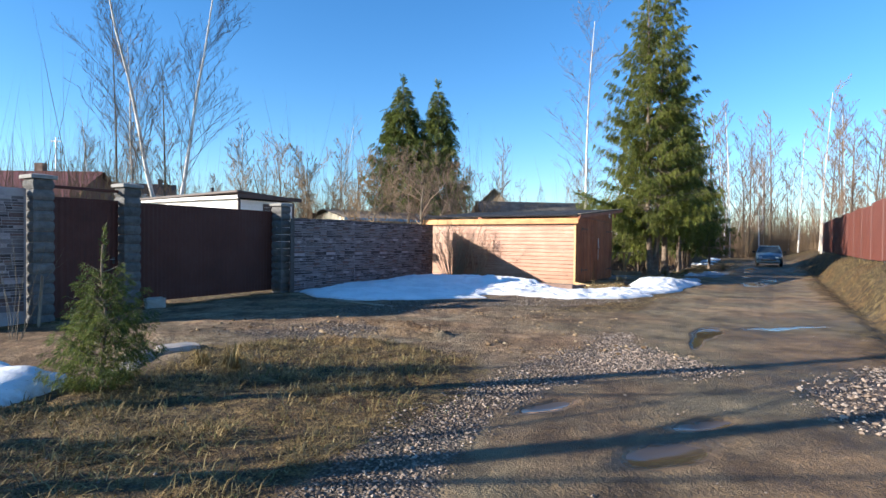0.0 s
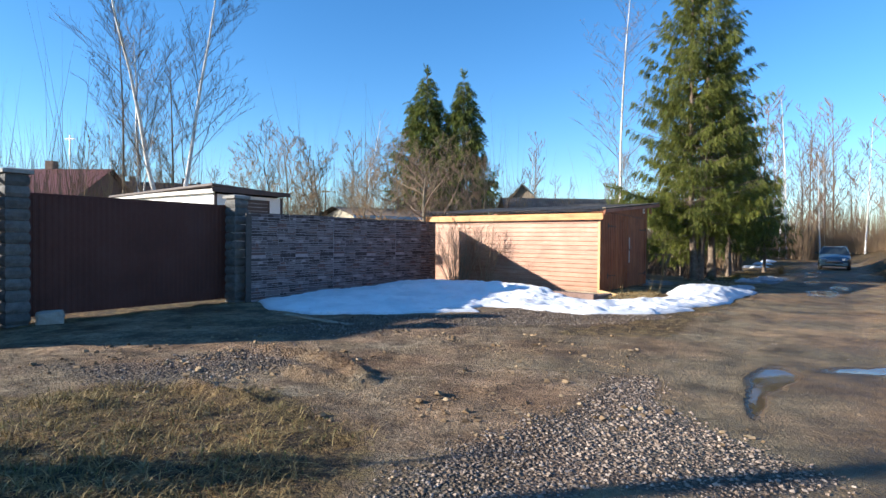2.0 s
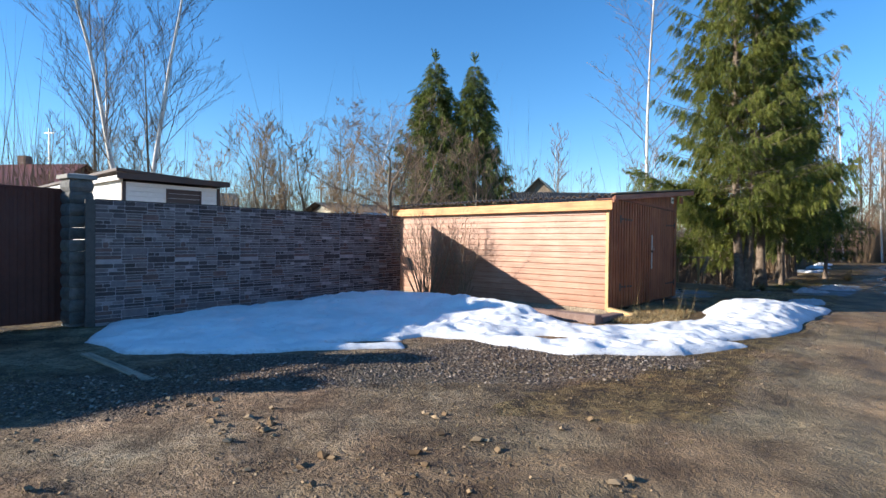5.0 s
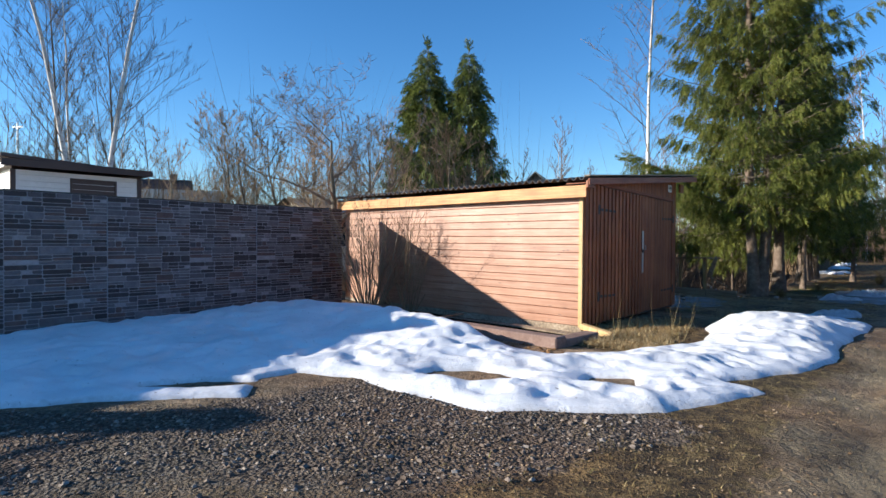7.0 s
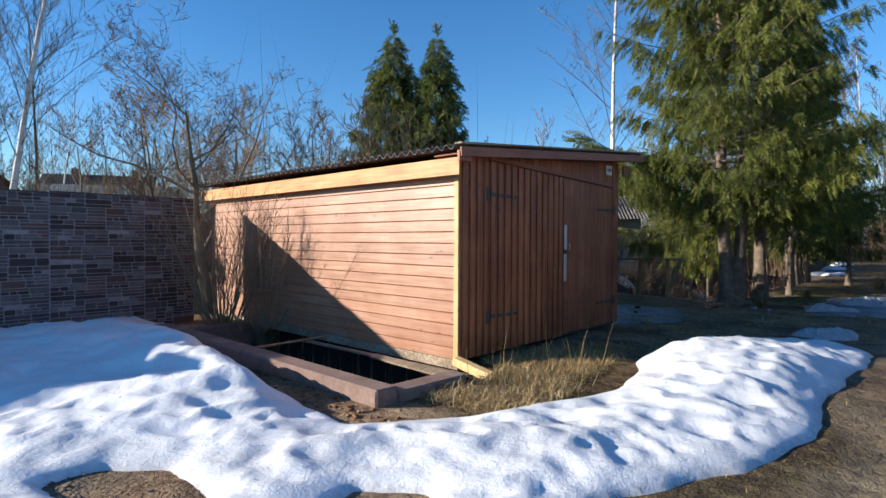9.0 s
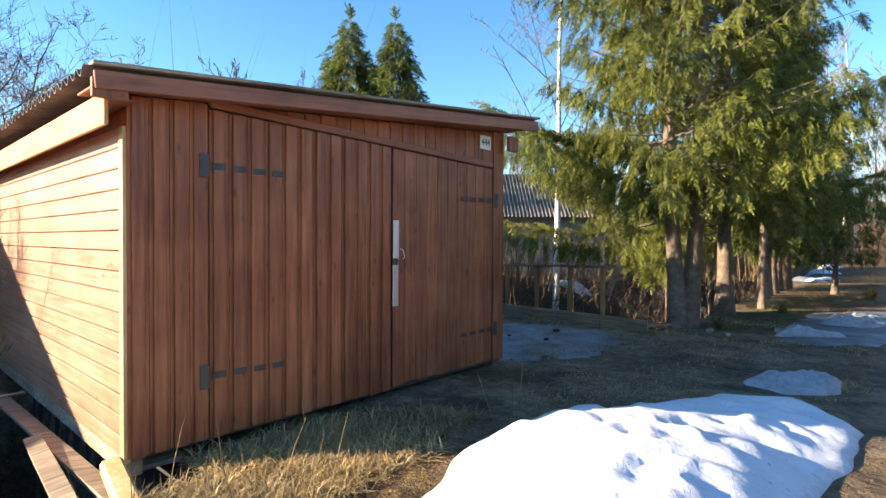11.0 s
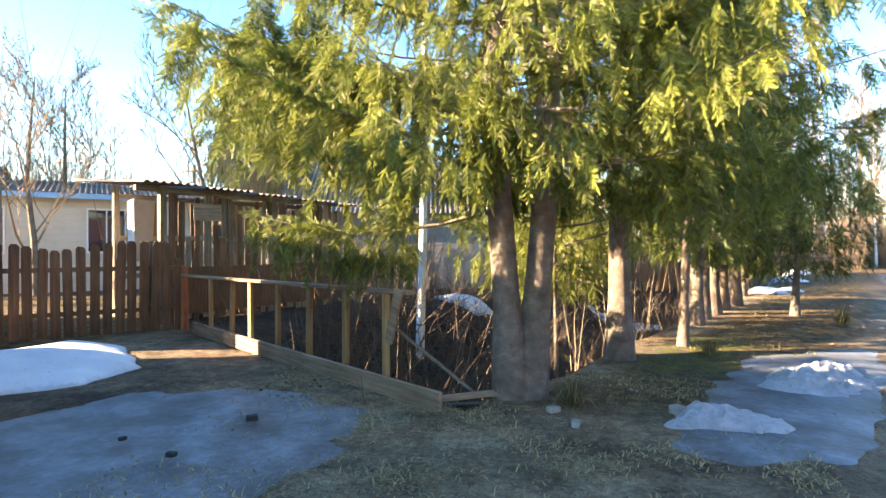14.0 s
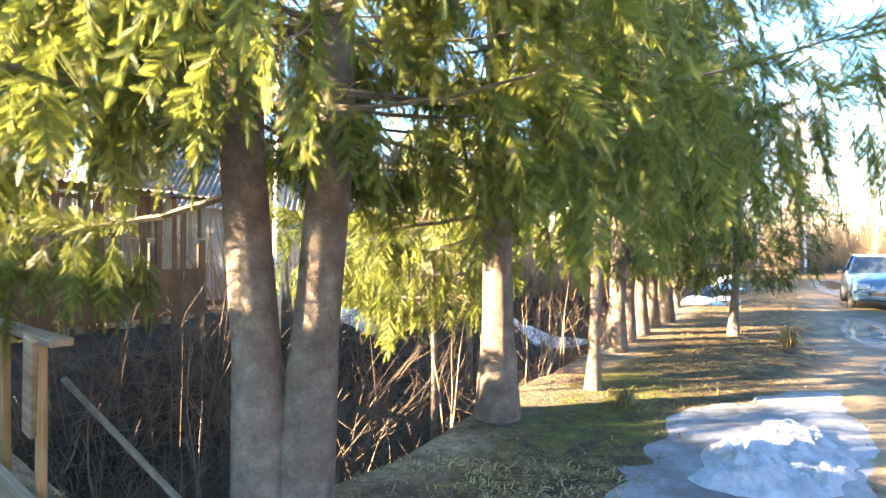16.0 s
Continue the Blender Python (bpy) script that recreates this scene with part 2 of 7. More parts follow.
def wood_mat(name, c1, c2, c3, axis, rough=0.6, knots=0.5, vary=0.15):
    """Boards with grain along one local axis, knots and stain wear."""
    m, nt, b = base_mat(name, rough, 0, 0.35)
    tc = nt.nodes.new("ShaderNodeTexCoord").outputs["Object"]
    info = nt.nodes.new("ShaderNodeObjectInfo").outputs["Random"]
    mp = nt.nodes.new("ShaderNodeMapping")
    sc = [26.0, 26.0, 26.0]
    sc[axis] = 1.3
    mp.inputs["Scale"].default_value = sc
    add = nt.nodes.new("ShaderNodeVectorMath")
    add.operation = "ADD"
    com = nt.nodes.new("ShaderNodeCombineXYZ")
    for i in range(3):
        nt.links.new(math_n(nt, "MULTIPLY", info, 37.0 + 11 * i), com.inputs[i])
    nt.links.new(tc, add.inputs[0])
    nt.links.new(com.outputs[0], add.inputs[1])
    nt.links.new(add.outputs[0], mp.inputs["Vector"])
    grain = noise_n(nt, mp.outputs[0], 1.0, 5, 0.65)
    mp2 = nt.nodes.new("ShaderNodeMapping")
    sc = [9.0, 9.0, 9.0]
    sc[axis] = 3.2
    mp2.inputs["Scale"].default_value = sc
    nt.links.new(add.outputs[0], mp2.inputs["Vector"])
    vor = nt.nodes.new("ShaderNodeTexVoronoi")
    vor.inputs["Scale"].default_value = 1.0
    nt.links.new(mp2.outputs[0], vor.inputs["Vector"])
    stain = noise_n(nt, pos_n(nt), 1.7, 4)
    f = math_n(nt, "ADD", math_n(nt, "MULTIPLY", grain, 0.6), math_n(nt, "MULTIPLY", stain, 0.4))
    col = ramp(nt, f, [(0.37, c1), (0.5, c2), (0.62, c3)])
    dark = tuple(v * 0.35 for v in c1)
    col = mixc(nt, ramp(nt, vor.outputs["Distance"], [(0.03, (knots,) * 3), (0.16, (0, 0, 0))]), col, dark)
    col = mixc(nt, 1.0, col, ramp(nt, info, [(0, (1 - vary,) * 3), (1, (1 + vary,) * 3)]), "MULTIPLY")
    nt.links.new(col, b.inputs["Base Color"])
    bump_n(nt, grain, 0.35, 0.004, b)
    return m


def leaf_mat(name, stops, rough=0.55, trans=0.25):
    m, nt, b = base_mat(name, rough, 0, 0.25)
    g = nt.nodes.new("ShaderNodeNewGeometry")
    col = ramp(nt, g.outputs["Random Per Island"], stops)
    big = noise_n(nt, g.outputs["Position"], 0.9, 3)
    col = mixc(nt, 1.0, col, ramp(nt, big, [(0.3, (0.7, 0.72, 0.7)), (0.7, (1.25, 1.22, 1.1))]), "MULTIPLY")
    nt.links.new(col, b.inputs["Base Color"])
    t = nt.nodes.new("ShaderNodeBsdfTranslucent")
    nt.links.new(col, t.inputs["Color"])
    mx = nt.nodes.new("ShaderNodeMixShader")
    mx.inputs[0].default_value = trans
    nt.links.new(b.outputs[0], mx.inputs[1])
    nt.links.new(t.outputs[0], mx.inputs[2])
    nt.links.new(mx.outputs[0], nt.nodes["Material Output"].inputs[0])
    return m


def ground_mat():
    m, nt, b = base_mat("earth", 0.9, 0, 0.3)
    p = pos_n(nt)
    at = {}
    for key in ("grass", "gravel", "wet", "road", "moss", "litter"):
        a = nt.nodes.new("ShaderNodeAttribute")
        a.attribute_name = key
        at[key] = a.outputs["Fac"]
    n1, n2, n3 = noise_n(nt, p, 0.55, 5), noise_n(nt, p, 6.0, 5, 0.7), noise_n(nt, p, 45.0, 3, 0.7)
    f = math_n(nt, "ADD", math_n(nt, "MULTIPLY", n1, 0.5), math_n(nt, "MULTIPLY", n2, 0.5))
    dirt = ramp(nt, f, [(0.38, (0.095, 0.060, 0.034)), (0.5, (0.235, 0.165, 0.102)), (0.6, (0.37, 0.285, 0.195))])
    dirt = mixc(nt, ramp(nt, n3, [(0.52, (0, 0, 0)), (0.72, (0.6, 0.6, 0.6))]), dirt, (0.34, 0.29, 0.24))
    mud = ramp(nt, f, [(0.38, (0.125, 0.088, 0.050)), (0.5, (0.212, 0.156, 0.093)), (0.62, (0.295, 0.224, 0.140))])
    straw = ramp(nt, math_n(nt, "ADD", math_n(nt, "MULTIPLY", n2, 0.6), math_n(nt, "MULTIPLY", n3, 0.4)), [(0.40, (0.028, 0.018, 0.010)), (0.5, (0.115, 0.076, 0.034)), (0.6, (0.29, 0.205, 0.092))])
    mossc = ramp(nt, n2, [(0.35, (0.035, 0.035, 0.008)), (0.6, (0.11, 0.12, 0.02)), (0.7, (0.2, 0.17, 0.06))])
    vor = nt.nodes.new("ShaderNodeTexVoronoi")
    vor.inputs["Scale"].default_value = 32.0
    nt.links.new(p, vor.inputs["Vector"])
    sep = nt.nodes.new("ShaderNodeSeparateColor")
    nt.links.new(vor.outputs["Color"], sep.inputs[0])
    stones = ramp(nt, sep.outputs[0], [(0, (0.11, 0.084, 0.062)), (0.5, (0.22, 0.172, 0.132)), (1, (0.34, 0.28, 0.228))])
    stones = mixc(nt, ramp(nt, vor.outputs["Distance"], [(0.25, (0, 0, 0)), (0.6, (0.8, 0.8, 0.8))]), stones, (0.08, 0.06, 0.045))
    brk = math_n(nt, "MULTIPLY", math_n(nt, "SUBTRACT", n2, 0.5), 1.5)

    def mask(key, lo=0.4, hi=0.6):
        return ramp(nt, math_n(nt, "ADD", at[key], brk), [(lo, (0, 0, 0)), (hi, (1, 1, 1))])

    col = mixc(nt, mask("road", 0.15, 0.85), dirt, mud)
    patch = noise_n(nt, p, 1.4, 6, 0.65)
    col = mixc(nt, 1.0, col, ramp(nt, patch, [(0.36, (0.52, 0.50, 0.48)), (0.5, (1.0, 1.0, 1.0)), (0.62, (1.28, 1.27, 1.25))]), "MULTIPLY")
    grit = noise_n(nt, p, 22.0, 5, 0.75)
    gritty = ramp(nt, grit, [(0.36, (0.62, 0.60, 0.58)), (0.5, (1.0, 1.0, 1.0)), (0.64, (1.30, 1.29, 1.26))])
    col = mixc(nt, math_n(nt, "SUBTRACT", 1.0, math_n(nt, "MULTIPLY", at["road"], 0.7)), col, mixc(nt, 1.0, col, gritty, "MULTIPLY"))
    col = mixc(nt, mask("grass"), col, straw)
    col = mixc(nt, mask("moss"), col, mossc)
    col = mixc(nt, mask("gravel"), col, stones)
    # wet leaf mould, darkened further to paint in the ditch's shade
    mould_and_shade = ramp(nt, f, [(0.38, (0.020, 0.013, 0.009)), (0.5, (0.048, 0.033, 0.022)), (0.62, (0.11, 0.078, 0.050))])
    col = mixc(nt, mask("litter", 0.3, 0.7), col, mould_and_shade)
    mp = nt.nodes.new("ShaderNodeMapping")
    mp.inputs["Rotation"].default_value = (0, 0, -0.35)
    mp.inputs["Scale"].default_value = (0.9, 6.5, 1)
    nt.links.new(p, mp.inputs["Vector"])
    streak = noise_n(nt, mp.outputs[0], 1.0, 5, 0.6)
    col = mixc(nt, 1.0, col, ramp(nt, streak, [(0.36, (0.90, 0.89, 0.88)), (0.5, (1.0, 1.0, 1.0)), (0.64, (1.07, 1.07, 1.06))]), "MULTIPLY")
    hue = noise_n(nt, p, 0.42, 3)
    col = mixc(nt, 1.0, col, ramp(nt, hue, [(0.38, (1.10, 0.96, 0.86)), (0.6, (0.92, 0.97, 0.95))]), "MULTIPLY")
    wetm = ramp(nt, math_n(nt, "ADD", at["wet"], math_n(nt, "MULTIPLY", brk, 0.35)), [(0.45, (0, 0, 0)), (0.85, (1, 1, 1))])
    damp = ramp(nt, at["wet"], [(0.05, (1, 1, 1)), (0.45, (0.62, 0.6, 0.58))])
    col = mixc(nt, 1.0, col, damp, "MULTIPLY")
    col = mixc(nt, wetm, col, (0.09, 0.064, 0.042))
    nt.links.new(col, b.inputs["Base Color"])
    dry = ramp(nt, n2, [(0.3, (0.75,) * 3), (0.7, (0.95,) * 3)])
    dampr = mixc(nt, mask("road", 0.35, 0.65), dry, ramp(nt, f, [(0.38, (0.52,) * 3), (0.6, (0.78,) * 3)]))
    nt.links.new(mixc(nt, wetm, dampr, (0.08, 0.08, 0.08)), b.inputs["Roughness"])
    h = math_n(nt, "ADD", math_n(nt, "ADD", math_n(nt, "MULTIPLY", n2, 0.6), math_n(nt, "MULTIPLY", n3, 0.4)), math_n(nt, "ADD", math_n(nt, "MULTIPLY", streak, 0.25), math_n(nt, "MULTIPLY", noise_n(nt, p, 16.0, 4, 0.7), 0.55)))
    h = math_n(nt, "SUBTRACT", h, math_n(nt, "MULTIPLY", math_n(nt, "MULTIPLY", vor.outputs["Distance"], at["gravel"]), 0.9))
    inv = math_n(nt, "SUBTRACT", 1.0, wetm)
    soft = math_n(nt, "SUBTRACT", 1.0, math_n(nt, "MULTIPLY", mask("road", 0.35, 0.75), 0.55))
    bump_n(nt, math_n(nt, "MULTIPLY", math_n(nt, "MULTIPLY", h, inv), soft), 1.0, 0.12, b)
    return m


def snow_mat():
    m, nt, b = base_mat("snow", 0.6, 0, 0.3)
    p = pos_n(nt)
    a, c = noise_n(nt, p, 1.1, 5), noise_n(nt, p, 14, 5, 0.7)
    at = nt.nodes.new("ShaderNodeAttribute")
    at.attribute_name = "edge"
    col = ramp(nt, a, [(0.35, (0.66, 0.675, 0.69)), (0.58, (0.80, 0.81, 0.82))])
    dirt = math_n(nt, "ADD", math_n(nt, "MULTIPLY", at.outputs["Fac"], 0.62), math_n(nt, "MULTIPLY", c, 0.55))
    col = mixc(nt, ramp(nt, dirt, [(0.62, (0, 0, 0)), (0.98, (0.75, 0.75, 0.75))]), col, (0.30, 0.27, 0.24))
    specks = noise_n(nt, p, 26, 2, 0.5)
    col = mixc(nt, ramp(nt, specks, [(0.70, (0, 0, 0)), (0.75, (0.7, 0.7, 0.7))]), col, (0.12, 0.09, 0.07))
    nt.links.new(col, b.inputs["Base Color"])
    b.inputs["Subsurface Weight"].default_value = 0.0
    bump_n(nt, math_n(nt, "ADD", math_n(nt, "MULTIPLY", a, 0.6), math_n(nt, "MULTIPLY", c, 0.4)), 0.5, 0.06, b)
    return m


def ice_mat():
    m, nt, b = base_mat("ice", 0.5, 0, 0.35)
    p = pos_n(nt)
    a, c = noise_n(nt, p, 2.2, 5), noise_n(nt, p, 17, 4, 0.7)
    f = math_n(nt, "ADD", math_n(nt, "MULTIPLY", a, 0.6), math_n(nt, "MULTIPLY", c, 0.4))
    nt.links.new(ramp(nt, f, [(0.38, (0.09, 0.083, 0.078)), (0.5, (0.155, 0.165, 0.175)), (0.64, (0.26, 0.295, 0.335))]), b.inputs["Base Color"])
    nt.links.new(ramp(nt, c, [(0.3, (0.42,) * 3), (0.7, (0.72,) * 3)]), b.inputs["Roughness"])
    bump_n(nt, f, 0.35, 0.03, b)
    return m


MAT_EARTH = ground_mat()
MAT_SNOW, MAT_ICE = snow_mat(), ice_mat()
# old crusty snow, greyed and blued so its colour holds the verge's shade
MAT_SHADED_OLDSNOW = rough_mat("shaded_granular_snow", (0.28, 0.31, 0.34), (0.52, 0.555, 0.59), 9.0, 0.55, 1.0, 0.08, c3=(0.74, 0.76, 0.78))
MAT_STRAW = leaf_mat("dry_grass", [(0.0, (0.09, 0.062, 0.028)), (0.5, (0.21, 0.15, 0.066)), (0.9, (0.36, 0.275, 0.135)), (1.0, (0.13, 0.13, 0.04))], 0.7, 0.15)
MAT_PALESTRAW = leaf_mat("matted_straw", [(0.0, (0.25, 0.165, 0.080)), (0.5, (0.45, 0.325, 0.175)), (1.0, (0.62, 0.49, 0.29))], 0.7, 0.3)
MAT_GREENGRASS = leaf_mat("green_grass", [(0.0, (0.05, 0.07, 0.015)), (0.6, (0.10, 0.14, 0.03)), (1.0, (0.26, 0.23, 0.09))], 0.6, 0.2)
MAT_PEBBLE = leaf_mat("crushed_stone", [(0.0, (0.075, 0.055, 0.044)), (0.4, (0.155, 0.117, 0.096)), (0.75, (0.235, 0.185, 0.158)), (1.0, (0.33, 0.285, 0.255))], 0.85, 0.0)
MAT_PINKSTONE = leaf_mat("pinkish_crushed_stone", [(0.0, (0.13, 0.094, 0.076)), (0.4, (0.25, 0.188, 0.156)), (0.75, (0.32, 0.252, 0.214)), (1.0, (0.38, 0.315, 0.28))], 0.85, 0.0)
MAT_NEEDLE = leaf_mat("spruce_needles", [(0.0, (0.065, 0.095, 0.02)), (0.5, (0.11, 0.15, 0.027)), (0.85, (0.16, 0.20, 0.035)), (1.0, (0.22, 0.24, 0.05))], 0.5, 0.4)


def needle_spray(m, rows=28.0):
    """Cuts a leaf material into a stem with slanting needles, by the spray's own coordinates."""
    nt = m.node_tree
    uv = nt.nodes.new("ShaderNodeUVMap").outputs[0]
    sp = nt.nodes.new("ShaderNodeSeparateXYZ")
    nt.links.new(uv, sp.inputs[0])
    v = math_n(nt, "ABSOLUTE", math_n(nt, "SUBTRACT", sp.outputs[1], 0.5))
    w = math_n(nt, "FRACT", math_n(nt, "MULTIPLY", math_n(nt, "SUBTRACT", sp.outputs[0], math_n(nt, "MULTIPLY", v, 0.4)), rows))
    needle = math_n(nt, "LESS_THAN", w, math_n(nt, "SUBTRACT", 0.66, math_n(nt, "MULTIPLY", v, 0.95)))
    blunt = math_n(nt, "LESS_THAN", v, math_n(nt, "MULTIPLY", math_n(nt, "SUBTRACT", 1.03, sp.outputs[0]), 2.2))
    keep = math_n(nt, "MULTIPLY", math_n(nt, "MAXIMUM", needle, math_n(nt, "LESS_THAN", v, 0.08)), blunt)
    out = nt.nodes["Material Output"]
    old = out.inputs[0].links[0].from_socket
    tr = nt.nodes.new("ShaderNodeBsdfTransparent")
    mx = nt.nodes.new("ShaderNodeMixShader")
    nt.links.new(keep, mx.inputs[0])
    nt.links.new(tr.outputs[0], mx.inputs[1])
    nt.links.new(old, mx.inputs[2])
    nt.links.new(mx.outputs[0], out.inputs[0])
    return m


MAT_SPRAY = needle_spray(leaf_mat("spruce_sprays", [(0.0, (0.088, 0.106, 0.030)), (0.5, (0.155, 0.180, 0.042)), (0.9, (0.23, 0.25, 0.052)), (1.0, (0.26, 0.215, 0.12))], 0.55, 0.45))
MAT_SPRAY_DARK = needle_spray(leaf_mat("dark_spruce_sprays", [(0.0, (0.05, 0.072, 0.02)), (0.6, (0.105, 0.135, 0.034)), (1.0, (0.19, 0.205, 0.055))], 0.5, 0.4))
MAT_BARK = rough_mat("spruce_bark", (0.085, 0.056, 0.040), (0.19, 0.142, 0.106), 7.0, 0.9, 1.0, 0.05, c3=(0.37, 0.305, 0.25))
MAT_GREYBARK = rough_mat("grey_bark", (0.07, 0.055, 0.04), (0.17, 0.14, 0.10), 6.0, 0.9, 0.5, 0.02, c3=(0.25, 0.21, 0.16))
MAT_TWIG = rough_mat("twigs", (0.10, 0.065, 0.045), (0.19, 0.13, 0.09), 3.0, 0.85, 0)
MAT_BRUSH = rough_mat("dark_brush", (0.045, 0.030, 0.020), (0.12, 0.082, 0.054), 2.0, 0.85, 0, c3=(0.17, 0.12, 0.08))
MAT_TWIG_BROWN = rough_mat("brown_twigs", (0.13, 0.085, 0.05), (0.25, 0.17, 0.10), 1.5, 0.85, 0)
MAT_DEADWOOD = rough_mat("dead_wood", (0.12, 0.085, 0.055), (0.25, 0.19, 0.13), 8.0, 0.85, 0.3)


def birch_mat():
    m, nt, b = base_mat("birch_bark", 0.7, 0, 0.3)
    p = pos_n(nt)
    mp = nt.nodes.new("ShaderNodeMapping")
    mp.inputs["Scale"].default_value = (3, 3, 14)
    nt.links.new(p, mp.inputs["Vector"])
    a, c = noise_n(nt, mp.outputs[0], 1.0, 4, 0.7), noise_n(nt, p, 0.8, 3)
    col = ramp(nt, c, [(0.35, (0.52, 0.47, 0.42)), (0.6, (0.78, 0.75, 0.70))])
    col = mixc(nt, ramp(nt, a, [(0.58, (0, 0, 0)), (0.66, (0.9, 0.9, 0.9))]), col, (0.05, 0.04, 0.035))
    nt.links.new(col, b.inputs["Base Color"])
    bump_n(nt, a, 0.3, 0.01, b)
    return m


MAT_BIRCH = birch_mat()
MAT_CLAP = wood_mat("pale_stained_clapboard", (0.29, 0.120, 0.060), (0.38, 0.182, 0.104), (0.46, 0.255, 0.165), 1, 0.44, 0.85, 0.10)
MAT_CLAP.node_tree.nodes["Principled BSDF"].inputs["Specular IOR Level"].default_value = 0.9
MAT_TRIM = wood_mat("orange_trim_wood", (0.36, 0.15, 0.045), (0.52, 0.24, 0.08), (0.62, 0.33, 0.13), 1, 0.5, 0.3)
MAT_CORNER = wood_mat("pale_corner_wood", (0.42, 0.26, 0.11), (0.55, 0.36, 0.16), (0.66, 0.46, 0.24), 2, 0.55, 0.3)
MAT_REDWOOD = wood_mat("red_brown_stained_boards", (0.17, 0.048, 0.021), (0.29, 0.090, 0.036), (0.38, 0.136, 0.056), 2, 0.5, 0.7, 0.16)
MAT_REDSOFFIT = wood_mat("red_brown_soffit_wood", (0.16, 0.05, 0.028), (0.25, 0.085, 0.045), (0.32, 0.12, 0.06), 0, 0.55, 0.3)
MAT_GREYWOOD = wood_mat("weathered_grey_wood", (0.11, 0.085, 0.06), (0.22, 0.17, 0.12), (0.34, 0.28, 0.21), 2, 0.8, 0.4, 0.25)
MAT_GREYWOODX = wood_mat("weathered_plank", (0.13, 0.10, 0.07), (0.25, 0.19, 0.13), (0.38, 0.31, 0.23), 0, 0.8, 0.4, 0.25)
MAT_PICKET = wood_mat("brown_picket_wood", (0.07, 0.035, 0.018), (0.13, 0.065, 0.033), (0.19, 0.10, 0.05), 2, 0.65, 0.4, 0.2)
MAT_RAILPOST = wood_mat("ochre_post_wood", (0.20, 0.105, 0.040), (0.33, 0.18, 0.070), (0.43, 0.255, 0.11), 2, 0.65, 0.4, 0.25)
MAT_RAIL = wood_mat("railing_wood", (0.14, 0.084, 0.048), (0.23, 0.148, 0.088), (0.33, 0.225, 0.14), 0, 0.65, 0.4, 0.12)
MAT_SLATE = rough_mat("corrugated_slate", (0.065, 0.055, 0.048), (0.15, 0.128, 0.11), 2.2, 0.9, 0.5, 0.012, c3=(0.26, 0.235, 0.20))
MAT_GATE = rough_mat("dark_brown_painted_steel", (0.062, 0.021, 0.016), (0.088, 0.031, 0.024), 1.3, 0.6, 0.1, 0.004, c3=(0.10, 0.045, 0.038), spec=0.2)
MAT_REDSTEEL = rough_mat("brick_red_painted_steel", (0.075, 0.022, 0.016), (0.11, 0.032, 0.023), 0.9, 0.5, 0.1, 0.004)
MAT_BLOCK = rough_mat("grey_split_concrete", (0.06, 0.058, 0.057), (0.12, 0.118, 0.115), 7.0, 0.95, 0.9, 0.03, c3=(0.19, 0.185, 0.18), vary=0.2)
MAT_CAP = rough_mat("grey_concrete_cap", (0.16, 0.15, 0.14), (0.27, 0.26, 0.245), 5.0, 0.9, 0.4, 0.01)
MAT_CONCRETE = rough_mat("stained_concrete", (0.22, 0.19, 0.165), (0.36, 0.32, 0.28), 2.4, 0.9, 0.5, 0.015, c3=(0.46, 0.43, 0.40))
MAT_REDCONC = rough_mat("reddish_concrete", (0.13, 0.080, 0.062), (0.23, 0.150, 0.120), 3.0, 0.9, 0.6, 0.02, c3=(0.36, 0.28, 0.24))
MAT_MORTAR = rough_mat("pale_joint_print", (0.235, 0.207, 0.215), (0.345, 0.307, 0.313), 6.0, 0.6, 0.2, 0.003)
STONES = [rough_mat("stone_print_" + k, c1, c2, 9.0, 0.6, 0.35, 0.004, vary=0.22, c3=c3) for k, c1, c2, c3 in (
    ("grey", (0.085, 0.068, 0.074), (0.165, 0.135, 0.140), (0.24, 0.20, 0.205)), ("dark", (0.020, 0.012, 0.014), (0.046, 0.031, 0.033), (0.085, 0.062, 0.064)),
    ("pale", (0.19, 0.158, 0.165), (0.32, 0.272, 0.275), (0.40, 0.35, 0.35)), ("rust", (0.060, 0.030, 0.028), (0.125, 0.070, 0.062), (0.18, 0.11, 0.098)), ("slate", (0.045, 0.036, 0.042), (0.090, 0.073, 0.080), (0.15, 0.125, 0.132)))]
MAT_WHITE = rough_mat("white_siding", (0.66, 0.64, 0.60), (0.78, 0.76, 0.72), 1.2, 0.55, 0.1, 0.004)
MAT_BEIGE = rough_mat("cream_siding", (0.50, 0.43, 0.32), (0.62, 0.55, 0.43), 1.2, 0.6, 0.1, 0.004)
MAT_DARKROOF = rough_mat("dark_roofing", (0.045, 0.03, 0.026), (0.075, 0.05, 0.044), 2.0, 0.6, 0.2)
MAT_BROWNROOF = rough_mat("brown_metal_roof", (0.12, 0.045, 0.035), (0.17, 0.068, 0.052), 1.1, 0.5, 0.1)
MAT_GREYROOF = rough_mat("grey_roofing", (0.11, 0.13, 0.12), (0.18, 0.20, 0.19), 1.1, 0.8, 0.1)
MAT_METAL = rough_mat("galvanised_steel", (0.45, 0.45, 0.45), (0.62, 0.62, 0.61), 6.0, 0.42, 0.1, 0.003, metal=0.9)
MAT_IRON = rough_mat("dark_iron", (0.03, 0.028, 0.028), (0.075, 0.07, 0.068), 12.0, 0.6, 0.3, 0.004, metal=0.3)
MAT_PLATE = rough_mat("white_enamel", (0.66, 0.66, 0.64), (0.80, 0.80, 0.78), 9.0, 0.4, 0.1, 0.002)
MAT_PRINT = rough_mat("green_grey_lettering", (0.07, 0.12, 0.10), (0.10, 0.16, 0.13), 9.0, 0.6, 0)
